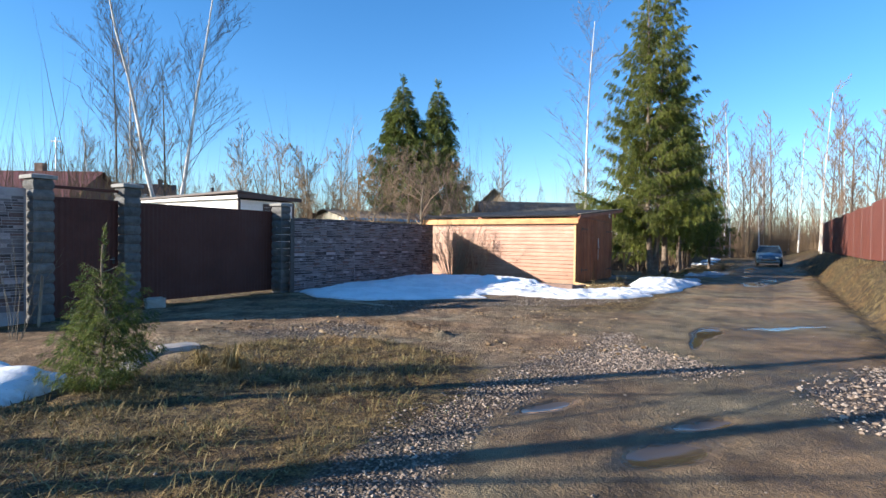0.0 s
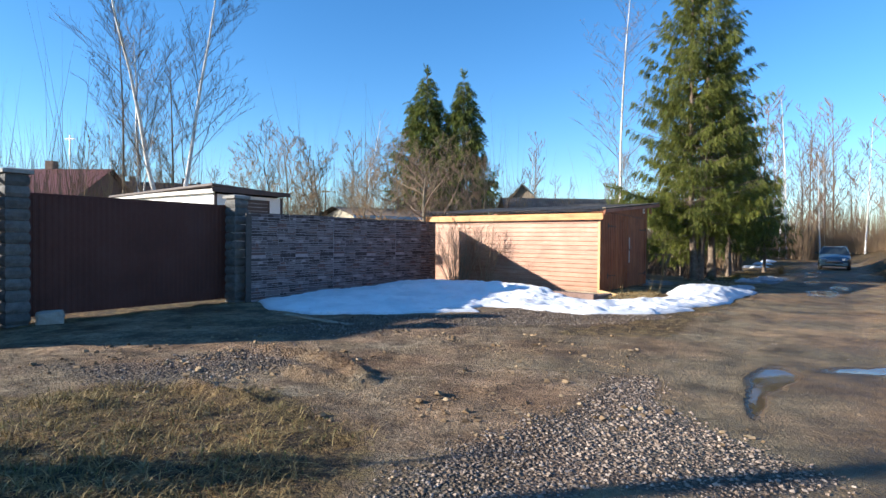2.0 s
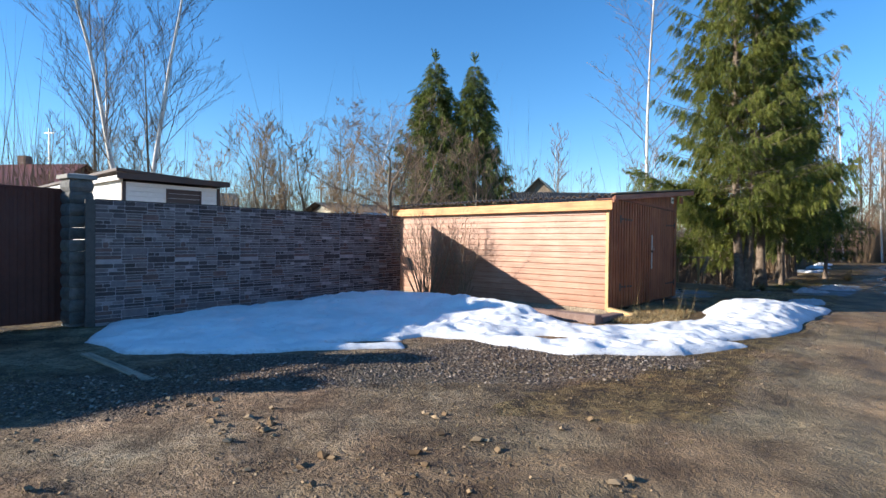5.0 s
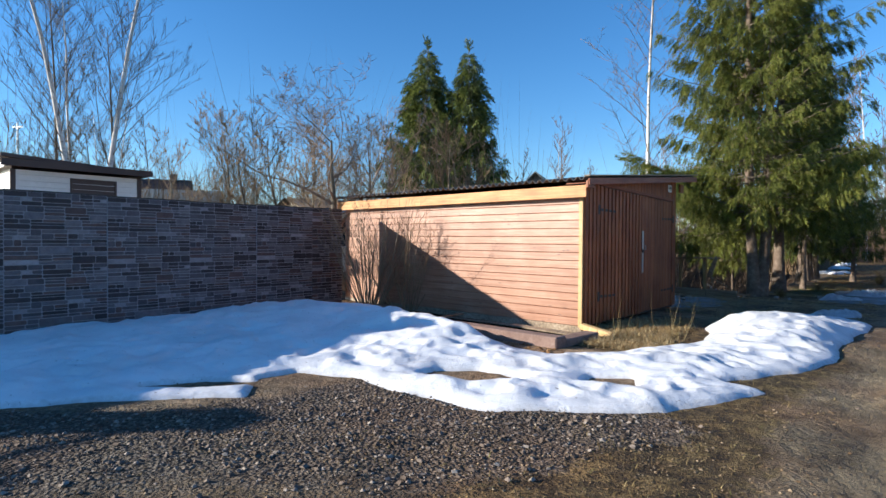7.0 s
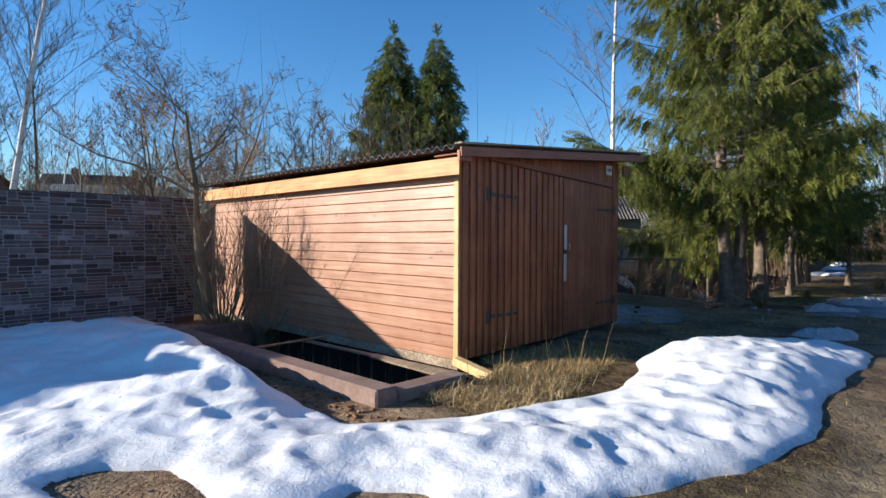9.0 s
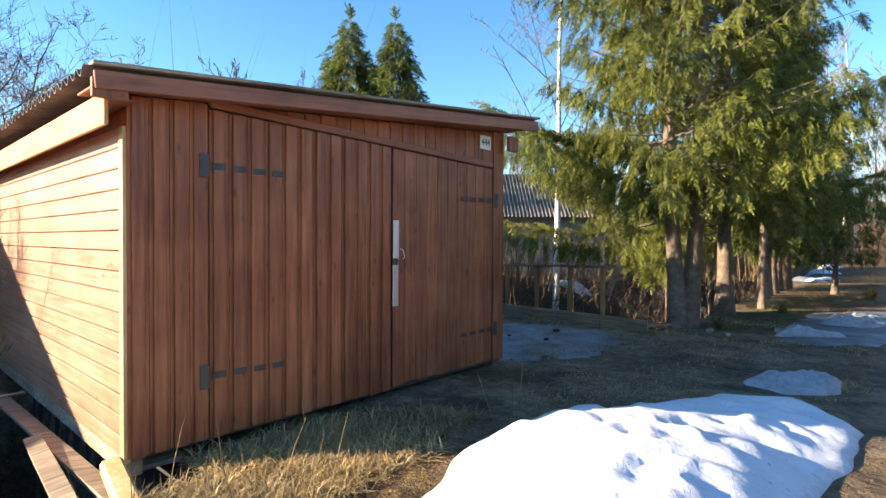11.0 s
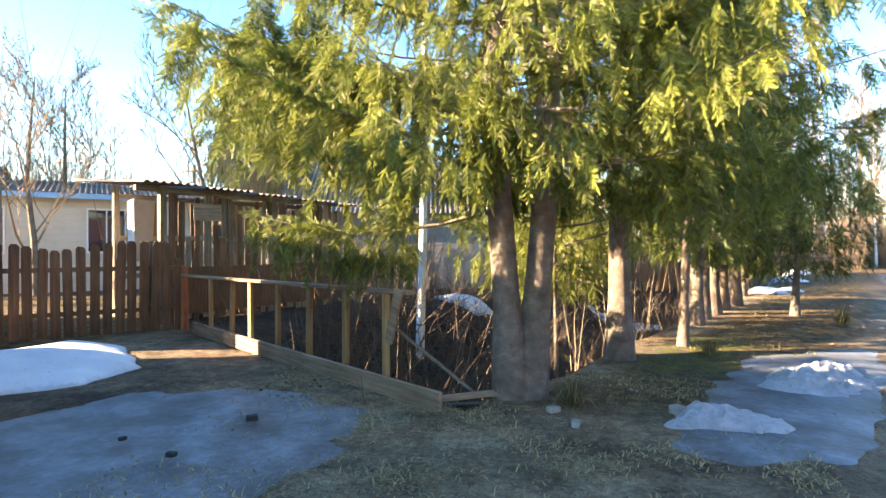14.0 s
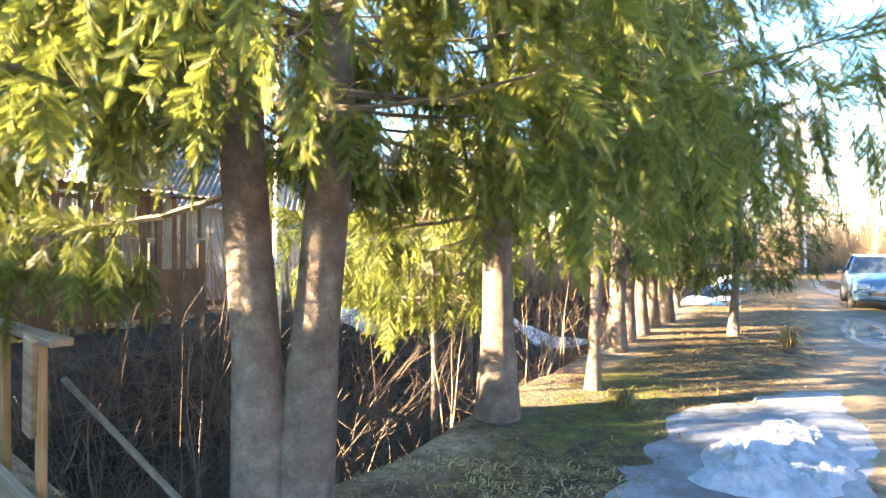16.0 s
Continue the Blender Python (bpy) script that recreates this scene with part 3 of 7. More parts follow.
MAT_PLASTIC = rough_mat("grey_white_sheeting", (0.50, 0.49, 0.46), (0.68, 0.67, 0.64), 4.0, 0.6, 0.4, 0.02)
MAT_BLUE = rough_mat("faded_blue_plastic", (0.16, 0.34, 0.52), (0.24, 0.46, 0.66), 5.0, 0.5, 0.1)
MAT_LEAFLITTER = leaf_mat("dead_leaves", [(0.0, (0.09, 0.045, 0.02)), (0.6, (0.22, 0.11, 0.05)), (1.0, (0.33, 0.20, 0.10))], 0.8, 0.1)


def glass_mat():
    m, nt, b = base_mat("window_glass", 0.05, 0, 0.5)
    b.inputs["Base Color"].default_value = (0.02, 0.03, 0.04, 1)
    return m


def paint_mat(name, c):
    m, nt, b = base_mat(name, 0.3, 0.25, 0.5)
    p = pos_n(nt)
    nt.links.new(ramp(nt, noise_n(nt, p, 2.5, 4), [(0.3, tuple(v * 0.85 for v in c)), (0.7, c)]), b.inputs["Base Color"])
    b.inputs["Coat Weight"].default_value = 0.6
    b.inputs["Coat Roughness"].default_value = 0.08
    return m


MAT_GLASS = glass_mat()
# the black serves tyres and clods, and also as painted shade in the pit
MAT_CAR, MAT_BLACK_AND_SHADE = paint_mat("blue_grey_car_paint", (0.055, 0.11, 0.165)), rough_mat("black_rubber_and_shade", (0.012, 0.012, 0.012), (0.028, 0.027, 0.026), 8, 0.8, 0.1)
MAT_LAMP = paint_mat("headlamp_glass", (0.62, 0.64, 0.66))


# ---------- mesh helpers ----------
def fast_mesh(name, verts, polys, mat, smooth=False, uv=None):
    """A mesh from arrays of vertices and of polygons that all have the same number of corners."""
    verts, polys = np.asarray(verts, np.float32), np.asarray(polys, np.int32)
    me = bpy.data.meshes.new(name)
    n, k = polys.shape
    me.vertices.add(len(verts))
    me.vertices.foreach_set("co", verts.ravel())
    me.loops.add(n * k)
    me.loops.foreach_set("vertex_index", polys.ravel())
    me.polygons.add(n)
    me.polygons.foreach_set("loop_start", np.arange(0, n * k, k, dtype=np.int32))
    me.polygons.foreach_set("use_smooth", np.full(n, smooth))
    me.materials.append(mat)
    me.update(calc_edges=True)
    if uv is not None:
        lay = me.uv_layers.new(name="UVMap")
        lay.data.foreach_set("uv", np.asarray(uv, np.float32).ravel())
    return me


def bm_mesh(name, bm, mat, smooth=False):
    me = bpy.data.meshes.new(name)
    bmesh.ops.recalc_face_normals(bm, faces=bm.faces)
    bm.to_mesh(me)
    bm.free()
    for p in me.polygons:
        p.use_smooth = smooth
    me.materials.append(mat)
    return me


def part(name, me, parent, label="", m=None):
    ob = new(name, me)
    ob.parent = parent
    if m is not None:
        ob.matrix_basis = m
    if label:
        tagged(ob, label)
    return ob


def empty(name, m, label, category, group="", kind=""):
    ob = new(name)
    ob.empty_display_size = 0.2
    ob.matrix_basis = m
    return tagged(ob, label, category, group, kind)


_boxes = {}


def box_mesh(lx, ly, lz, mat, bev=0.004, origin="c"):
    """A block with worn edges, centred in x and y; origin 'b' puts z = 0 at its base."""
    key = (round(lx, 3), round(ly, 3), round(lz, 3), mat.name, bev, origin)
    if key not in _boxes:
        bm = bmesh.new()
        bmesh.ops.create_cube(bm, size=1, matrix=Matrix.Translation((0, 0, lz / 2 if origin == "b" else 0)) @ Matrix.Diagonal((lx, ly, lz, 1)))
        b = min(bev, 0.3 * min(lx, ly, lz))
        bmesh.ops.bevel(bm, geom=bm.edges[:], offset=b, segments=1, affect="EDGES")
        _boxes[key] = bm_mesh("block", bm, mat)
    return _boxes[key]


def board(name, parent, mat, lo, hi, label="", bev=0.004, rot=(0, 0, 0)):
    """A block between two local corners."""
    s = [h - l for l, h in zip(lo, hi)]
    c = [(h + l) / 2 for l, h in zip(lo, hi)]
    return part(name, box_mesh(*s, mat, bev), parent, label, pose(*c, *rot))


def tube(V, F, pts, radii, k=4):
    """Appends a tapered tube along points to lists of vertices and quads."""
    base = len(V)
    prev = None
    for i, p in enumerate(pts):
        d = pts[min(i + 1, len(pts) - 1)] - pts[max(i - 1, 0)]
        d = d.normalized() if d.length > 1e-9 else Vector((0, 0, 1))
        a = prev if prev is not None else (Vector((1, 0, 0)) if abs(d.x) < 0.8 else Vector((0, 1, 0)))
        a = (a - d * a.dot(d)).normalized()
        prev = a
        c = d.cross(a)
        for j in range(k):
            t = 2 * math.pi * j / k
            V.append(p + (a * math.cos(t) + c * math.sin(t)) * radii[i])
    for i in range(len(pts) - 1):
        for j in range(k):
            q, r = base + i * k + j, base + i * k + (j + 1) % k
            F.append((q, r, r + k, q + k))


def tube_mesh(name, lines, mat, k=8, smooth=True):
    V, F = [], []
    for pts, radii in lines:
        tube(V, F, [Vector(p) for p in pts], radii, k)
    return fast_mesh(name, [tuple(v) for v in V], F, mat, smooth)


def wave_sheet(lx, ly, period, amp, thick, mat, name="sheet"):
    """A corrugated sheet: waves across y, ridges along x, from the origin."""
    n = max(4, int(ly / period * 10))
    ys = np.linspace(0, ly, n + 1)
    zs = amp * np.cos(2 * np.pi * ys / period)
    V = []
    for x in (0, lx):
        for off in (0, thick):
            V += [(x, y, z + off) for y, z in zip(ys, zs)]
    m = n + 1
    F = []
    for i in range(n):
        F.append((m + i, m + i + 1, 3 * m + i + 1, 3 * m + i))
        F.append((i + 1, i, 2 * m + i, 2 * m + i + 1))
        F.append((i, i + 1, m + i + 1, m + i))
        F.append((2 * m + i + 1, 2 * m + i, 3 * m + i, 3 * m + i + 1))
    F.append((0, m, 3 * m, 2 * m))
    F.append((m - 1, 3 * m - 1, 4 * m - 1, 2 * m - 1)[::-1])
    me = fast_mesh(name, V, F, mat)
    return me


# ---------- ground ----------
def axis(lo, hi, step, far):
    a = list(np.arange(lo, hi + step / 2, step))
    s, v = step, hi
    while v < far:
        s *= 1.22
        v += s
        a.append(v)
    s, v = step, lo
    while v > -far:
        s *= 1.22
        v -= s
        a.insert(0, v)
    return np.array(a)


GX, GY = axis(-9, 18, 0.09, 2500), axis(1.5, 34, 0.09, 2500)
gx, gy = np.meshgrid(GX, GY, indexing="ij")
gzv = ground_z(gx, gy)
nx, ny = len(GX), len(GY)
idx = np.arange(nx * ny).reshape(nx, ny)
quads = np.stack([idx[:-1, :-1], idx[1:, :-1], idx[1:, 1:], idx[:-1, 1:]], -1).reshape(-1, 4)
me = fast_mesh("ground", np.stack([gx, gy, gzv], -1).reshape(-1, 3), quads, MAT_EARTH, True)
offv = road_off(gx, gy)
roadv = np.maximum(np.minimum(offv + 0.2, 3.75 - offv) * 0.8, np.where(gy < 13, np.minimum(gy * 0 + 1, (offv + 1.6) * 0.6), -1))
roadv = np.where((gy < 10) & (offv < 0.2), np.minimum(roadv, poly_sd(gx, gy, [(-1.0, 2.5), (0.2, 5.0), (1.2, 6.2), (3.0, 7.5), (5.5, 11), (9, 11), (9, -20), (-6, -20)]) * 1.2), roadv)
dampv = sstep(-1.6, 0.3, poly_sd(gx, gy, [(0.2, 3.0), (1.0, 5.8), (2.6, 6.6), (4.2, 8.2), (5.2, 10.8), (7.8, 12.2), (8.0, 9.0), (6, 2), (5, -8), (0, -8)])) + sstep(-0.3, 0.6, np.minimum(offv - 0.3, 3.2 - offv) + 1.2 * fbm(gx, gy, 3.0, 3)) * sstep(12, 20, gy)
behind = np.minimum(-((gx - DITCH_P[0]) * ROAD_N[0] + (gy - DITCH_P[1]) * ROAD_N[1]), (gx - RAIL_P[0]) * -RAIL_D[1] + (gy - RAIL_P[1]) * RAIL_D[0])
# ditch mask: carries damp litter and the shade painted with it
ditchv = np.maximum(sstep(-0.35, -0.8, gzv) * (gx > 4), sstep(0.3, 0.9, behind) * sstep(14, 10, behind) * (gx > 3.5) * (gy < 60))
mossv = np.exp(-(((gx - 12.4) ** 2 + (gy - 29.3) ** 2) / 1.2)) + np.exp(-(((gx - 13.4) ** 2 + (gy - 30.9) ** 2) / 1.0)) + 0.9 * np.exp(-(((gx - 7.3) ** 2 + (gy - 23.4) ** 2) / 0.3))
for key, val in (("grass", np.maximum(zone_grass(gx, gy), 0.3 * ditchv)), ("gravel", zone_gravel(gx, gy)), ("road", np.clip(0.5 + roadv, 0, 1)), ("moss", np.clip(mossv * 0.62, 0, 1)),
                 ("litter", np.clip(1.3 * ditchv, 0, 1)),
                 ("wet", np.clip(np.maximum(0.5 + 1.1 * puddle(gx, gy), np.maximum(0.33 * dampv, 0.30 * ditchv)), 0, 1))):
    a = me.attributes.new(key, "FLOAT", "POINT")
    a.data.foreach_set("value", val.astype(np.float32).ravel())
tagged(new("ground", me), "muddy spring earth with dead grass and gravel", "ground", kind="structure")


def gz(x, y):
    return float(ground_z(np.array([x]), np.array([y]))[0])


# ---------- snow and ice ----------
def drift(name, poly, height, label, mat, step=0.06, rough=0.05, holes=(), humps=(), kind="", edge_w=0.45, lump=0.5, category="snow", cups=0.0):
    xs = [p[0] for p in poly]
    ys = [p[1] for p in poly]
    X, Y = np.meshgrid(np.arange(min(xs) - 0.2, max(xs) + 0.2, step), np.arange(min(ys) - 0.2, max(ys) + 0.2, step), indexing="ij")
    sd = poly_sd(X, Y, poly) + ((0.24 if edge_w > 0.4 else 0.45) if mat is not MAT_ICE else 0.5) * fbm(X, Y, 0.8 if edge_w > 0.4 else 0.5, 3)
    for hole in holes:
        sd = np.minimum(sd, -poly_sd(X, Y, hole) - 0.14 * fbm(X, Y, 0.5, 3))
    h = height * (1 - np.exp(-np.clip(sd, 0, None) / edge_w)) * (1 + lump * fbm(X, Y, 1.2, 2))
    for hx, hy, hr, hh in humps:
        h = h + hh * np.exp(-((X - hx) ** 2 + (Y - hy) ** 2) / hr ** 2) * sstep(0, 0.5, sd)
    h = h + rough * (fbm(X, Y, 0.42, 3) + 0.15) * sstep(0, 0.3, sd) + (0.006 if mat is MAT_ICE else 0.03) * sstep(0, 0.08, sd) - cups * np.abs(fbm(X, Y, 0.3, 2)) * sstep(0.05, 0.4, sd)
    if mat is MAT_SHADED_OLDSNOW:
        h = h + 0.30 * (np.abs(fbm(X, Y, 0.16, 3)) - 0.08) * sstep(0.02, 0.2, sd)
    base = ground_z(X, Y)
    sm = -0.1 + 0 * X
    wgt = np.where(base < -0.3, 0.0, 0.5 * sstep(0, 0.5, sd))
    Z = base * (1 - wgt) + sm * wgt + h - 0.6 * np.clip(-sd, 0, None) - 0.012
    keep = sd > -0.16
    n, m = X.shape
    ids = np.full(X.shape, -1)
    full = keep[:-1, :-1] & keep[1:, :-1] & keep[1:, 1:] & keep[:-1, 1:]
    used = np.zeros(X.shape, bool)
    for a, b in ((slice(0, -1), slice(0, -1)), (slice(1, None), slice(0, -1)), (slice(1, None), slice(1, None)), (slice(0, -1), slice(1, None))):
        used[a, b] |= full
    ids[used] = np.arange(used.sum())
    q = np.stack([ids[:-1, :-1], ids[1:, :-1], ids[1:, 1:], ids[:-1, 1:]], -1)[full]
    mesh = fast_mesh(name, np.stack([X, Y, Z], -1)[used], q, mat, mat is not MAT_SHADED_OLDSNOW)
    a = mesh.attributes.new("edge", "FLOAT", "POINT")
    a.data.foreach_set("value", np.exp(-np.clip(sd, 0, None) / 0.16)[used].astype(np.float32))
    return tagged(new(name, mesh), label, category, kind=kind)


SNOW_MAIN = [(-4.35, 16.6), (-3.4, 15.0), (-2.2, 14.35), (-1.2, 14.5), (0.0, 15.0), (1.3, 15.45), (1.1, 16.1), (1.3, 16.5), (2.0, 16.4), (2.7, 15.9), (3.6, 15.45), (5.1, 15.65), (6.3, 16.5), (6.0, 16.9), (6.9, 17.5),
             (7.8, 18.3), (8.5, 19.6), (9.5, 20.9), (10.1, 21.8), (10.0, 22.7), (9.3, 22.75), (8.3, 22.1), (7.5, 21.7), (7.0, 21.1), (6.8, 20.4), (6.35, 19.3), (5.3, 18.45), (4.2, 18.0), (3.5, 18.6), (1.6, 20.3), (0.0, 21.6), (-0.6, 22.7), (-1.1, 22.4)]
drift("snow_drift", SNOW_MAIN, 0.14, "long melting snow drift with dirty pitted crust", MAT_SNOW, 0.045, 0.09, cups=0.17, lump=0.3,
      holes=[[(0.1, 15.6), (0.9, 15.75), (1.25, 16.0), (0.5, 16.0)], [(2.75, 16.6), (3.35, 16.45), (3.75, 16.6), (3.3, 16.95), (2.9, 16.9)], [(4.5, 16.55), (4.95, 16.5), (5.0, 16.85), (4.6, 16.85)]],
      humps=((2.9, 18.7, 0.8, 0.22), (2.0, 19.4, 0.8, 0.24), (0.9, 20.3, 1.1, 0.18), (-1.0, 20.8, 1.7, 0.15), (-2.5, 18.3, 1.2, 0.08), (8.0, 20.6, 1.2, 0.18)))
drift("snow_patch", [(3.2, 28.4), (3.6, 29.5), (4.6, 29.3), (5.7, 28.1), (5.6, 27.2), (4.7, 26.5), (3.4, 26.4), (2.4, 27.4)], 0.24, "rounded heap of grey-white snow before a picket fence", MAT_SNOW, 0.07, 0.04, edge_w=0.8)
drift("ice_sheet", [(7.0, 23.8), (8.05, 23.95), (8.7, 25.05), (9.35, 26.35), (8.8, 26.95), (8.1, 27.25), (7.2, 27.5), (6.3, 27.0), (5.5, 25.7), (6.2, 24.5)], 0.015, "thin grey ice sheet with frozen dirt before the railing", MAT_ICE, 0.07, 0.012, category="ice")
drift("ice_sheet", [(11.1, 26.1), (11.9, 27.4), (12.4, 28.4), (13.4, 29.7), (15.0, 30.7), (15.7, 30.7), (14.6, 28.6), (13.6, 27.1), (12.6, 25.9), (11.7, 25.5)], 0.02, "blue-grey ice sheet on the road verge", MAT_ICE, 0.07, 0.02, category="ice")
drift("snow_patch", [(12.75, 28.1), (13.2, 28.8), (14.2, 29.4), (14.7, 29.4), (14.3, 28.5), (13.6, 27.8), (13.0, 27.7)], 0.07, "lumpy old snow lying on verge ice", MAT_SHADED_OLDSNOW, 0.03, 0.10, edge_w=0.3, cups=0.12)
drift("snow_patch", [(11.3, 26.6), (11.7, 27.1), (12.35, 27.1), (12.5, 26.7), (12.2, 26.4), (11.6, 26.35)], 0.12, "small broken crust of old snow on ice", MAT_SHADED_OLDSNOW, 0.04, 0.16, edge_w=0.2, cups=0.15)
drift("ice_sheet", [(11.1, 24.55), (11.4, 24.85), (11.65, 24.5), (11.25, 24.2)], 0.015, "small blue-grey ice patch on bare earth", MAT_ICE, 0.05, 0.01, edge_w=0.1, category="ice")
drift("snow_patch", [(9.75, 23.2), (10.15, 23.75), (10.85, 23.85), (10.8, 23.4), (10.5, 23.0), (10.0, 22.8)], 0.045, "flat remnant of wet snow on bare earth", MAT_SHADED_OLDSNOW, 0.05, 0.04, edge_w=0.2)
drift("snow_patch", [(-4.15, 5.2), (-3.95, 5.9), (-4.3, 6.6), (-5.0, 7.4), (-6.2, 7.8), (-7.2, 7.0), (-7.2, 4.6), (-5.4, 4.2)], 0.26, "shaded snow lying in the gateside ditch", MAT_SNOW, 0.06, 0.04, edge_w=0.3)
for px, py, r in ((9.1, 36.6, 0.6), (14.2, 41.2, 1.0), (10.4, 32.9, 0.14)):
    drift("snow_patch", [(px + r * math.cos(a) * (1.2 + 0.3 * math.sin(3 * a)), py + r * 0.8 * math.sin(a)) for a in np.arange(0, 6.28, 0.4)], 0.18, "small rounded snow remnant among ditch brush", MAT_SNOW, 0.06, 0.06, edge_w=0.3)
for px, py, r in ((18.6, 41.0, 1.2), (22.0, 47.0, 1.6), (26, 54, 1.2), (19.6, 41.3, 0.7)):
    drift("snow_patch", [(px + r * math.cos(a) * (0.5 + 0.1 * math.sin(3 * a)), py + r * math.sin(a)) for a in np.arange(0, 6.28, 0.4)], 0.12, "thin snow remnant beside the road", MAT_SNOW, 0.12, 0.05, edge_w=0.3)


# ---------- shed ----------
def shed():
    T = empty("shed", pose(*SHED_C, 0, 0, 0, SHED_A), "red-brown wooden shed with pale clapboard side and slate roof", "shed")
    L, W, slope, z0 = 6.75, 4.2, 0.088, 2.42

    def roof_z(x):
        return z0 + slope * x
    # long clapboard side, local x = 0
    n, h = 16, 0.139
    for i in range(n):
        z = -0.04 + i * h
        board("clapboard", T, MAT_CLAP, (-0.004, 0.07, z), (0.020, L - 0.02, z + h - 0.007), rot=(0, -1.6, 0), bev=0.006)
    board("corner_trim", T, MAT_CORNER, (-0.022, 0.0, -0.06), (0.02, 0.075, 2.17), "pale corner board")
    board("sill_beam", T, MAT_GREYWOODX, (0.0, 0.02, -0.16), (0.10, L, -0.045))
    board("wall_core", T, MAT_REDWOOD, (0.022, 0.03, -0.1), (0.07, L, 2.32))
    board("fascia", T, MAT_TRIM, (-0.165, -0.14, 2.135), (-0.14, L + 0.1, 2.34), "orange-stained eaves board")
    board("soffit", T, MAT_REDSOFFIT, (-0.14, -0.12, 2.30), (0.02, L, 2.32))
    # unseen floor, added to block light from reaching the pit below
    board("floor", T, MAT_GREYWOODX, (0.08, 0.05, -0.155), (W - 0.06, L - 0.07, -0.12))
    # far and back walls
    board("back_wall", T, MAT_REDWOOD, (0.07, L - 0.06, -0.1), (W - 0.03, L, 2.40))
    board("far_wall", T, MAT_REDWOOD, (W - 0.05, 0.22, -0.1), (W - 0.012, L, 2.62))
    # gable core behind the boards
    bm = bmesh.new()
    pts = [(0.03, -0.05), (W + 0.04, -0.05), (W + 0.04, roof_z(W) - 0.04), (0.03, roof_z(0) - 0.04)]
    for y in (0.012, 0.045):
        bm.faces.new([bm.verts.new((x, y, z)) for x, z in pts])
    bm.verts.ensure_lookup_table()
    for i in range(4):
        j = (i + 1) % 4
        bm.faces.new([bm.verts[i], bm.verts[j], bm.verts[4 + j], bm.verts[4 + i]])
    part("gable_core", bm_mesh("gable_core", bm, MAT_IRON), T)

    def door_top(x):
        return 2.40 - 0.028 * x

    rnd = random.Random(3)

    def upright(parent, x0, x1, zb, zt, k, mat=MAT_REDWOOD):
        proud = 0.014 if k == 1 else 0.0
        if k < 0:
            board("board", parent, mat, (x0 + 0.001, -0.012, zb), (x1 - 0.001, 0.006, zt), bev=0.003)
            proud, x0, x1 = 0.012, x0 + 0.022, x1 - 0.026
        board("board", parent, mat, (x0 + 0.003, -0.022 - proud, zb + rnd.uniform(-0.012, 0.012)), (x1 - 0.003, 0.0 - proud, zt), bev=0.005)

    # fixed boards beside the doors
    for k in range(4):
        x0 = k * 0.137
        upright(T, x0, x0 + 0.137, -0.03, roof_z(x0) - 0.05, -1)
    upright(T, W - 0.15, W + 0.06, -0.02, roof_z(W - 0.1) - 0.05, 1)
    # boards over the doors
    k, x = 0, 0.55
    while x < W - 0.16:
        w = min(0.165, W - 0.15 - x)
        upright(T, x, x + w, door_top(x) + 0.05, roof_z(x) - 0.05, 0)
        x += w
        k += 1
    bm = bmesh.new()
    bmesh.ops.create_cube(bm, size=1, matrix=Matrix.Diagonal((W - 0.72, 0.03, 0.062, 1)))
    bmesh.ops.bevel(bm, geom=bm.edges[:], offset=0.004, segments=1, affect="EDGES")
    part("door_lintel", bm_mesh("door_lintel", bm, MAT_REDSOFFIT), T, "", pose(0.55 + (W - 0.70) / 2, -0.022, door_top(W / 2) + 0.028, 0, 1.6, 0))
    # two leaves
    for leaf, (a, b, n) in enumerate(((0.556, 2.385, 12), (2.40, W - 0.155, 10))):
        D = empty("door", pose(0, 0, 0), "", "")
        D.parent = T
        for key in ("label", "category", "group", "kind"):
            if key in D:
                del D[key]
        w = (b - a) / n
        for k in range(n):
            upright(D, a + k * w, a + (k + 1) * w, -0.03 + 0.02 * leaf, door_top(a + k * w) - 0.012, -1 if leaf == 0 else 0)
        board("ledge", D, MAT_REDWOOD, (a + 0.05, 0.0, 0.3), (b - 0.05, 0.011, 0.42))
        hx, sgn = (a - 0.05, 1) if leaf == 0 else (b + 0.05, -1)
        for hz in ((0.43, 1.96) if leaf == 0 else (0.37, 1.90)):
            lines = [(hx - 0.035, -0.043, hz - 0.085), (hx + 0.035, -0.036, hz + 0.085)]
            H = board("hinge", D, MAT_IRON, *lines, "black iron strap hinge")
            for q in range(4):
                s0 = 0.06 + q * 0.165
                xa, xb = sorted((hx + sgn * s0, hx + sgn * (s0 + 0.105)))
                board("strap", D, MAT_IRON, (xa, -0.042, hz - 0.024 - 0.002 * q), (xb, -0.036, hz + 0.024 - 0.004 * q))
        if leaf == 1:
            board("cover_strip", D, MAT_METAL, (a - 0.02, -0.046, 0.78), (a + 0.055, -0.037, 1.21), "galvanised cover strip")
            board("cover_strip", D, MAT_METAL, (a - 0.015, -0.046, 1.235), (a + 0.06, -0.037, 1.62), "galvanised cover strip")
            board("padlock", D, MAT_IRON, (a - 0.03, -0.072, 1.185), (a + 0.025, -0.046, 1.25), "small dark padlock")
            part("pull_handle", tube_mesh("pull", [([(a + 0.09, -0.03, 1.34), (a + 0.10, -0.06, 1.33), (a + 0.125, -0.06, 1.26), (a + 0.13, -0.03, 1.24)], [0.006] * 4)], MAT_METAL, 6), D, "bent wire handle")
    # number plate
    P = board("number_plate", T, MAT_PLATE, (3.77, -0.044, 2.49), (3.98, -0.038, 2.65), "white house number plate")
    tx = bpy.data.curves.new("numerals", "FONT")
    tx.body, tx.size, tx.extrude, tx.align_x, tx.align_y = "444", 0.105, 0.0015, "CENTER", "CENTER"
    tx.offset = 0.002
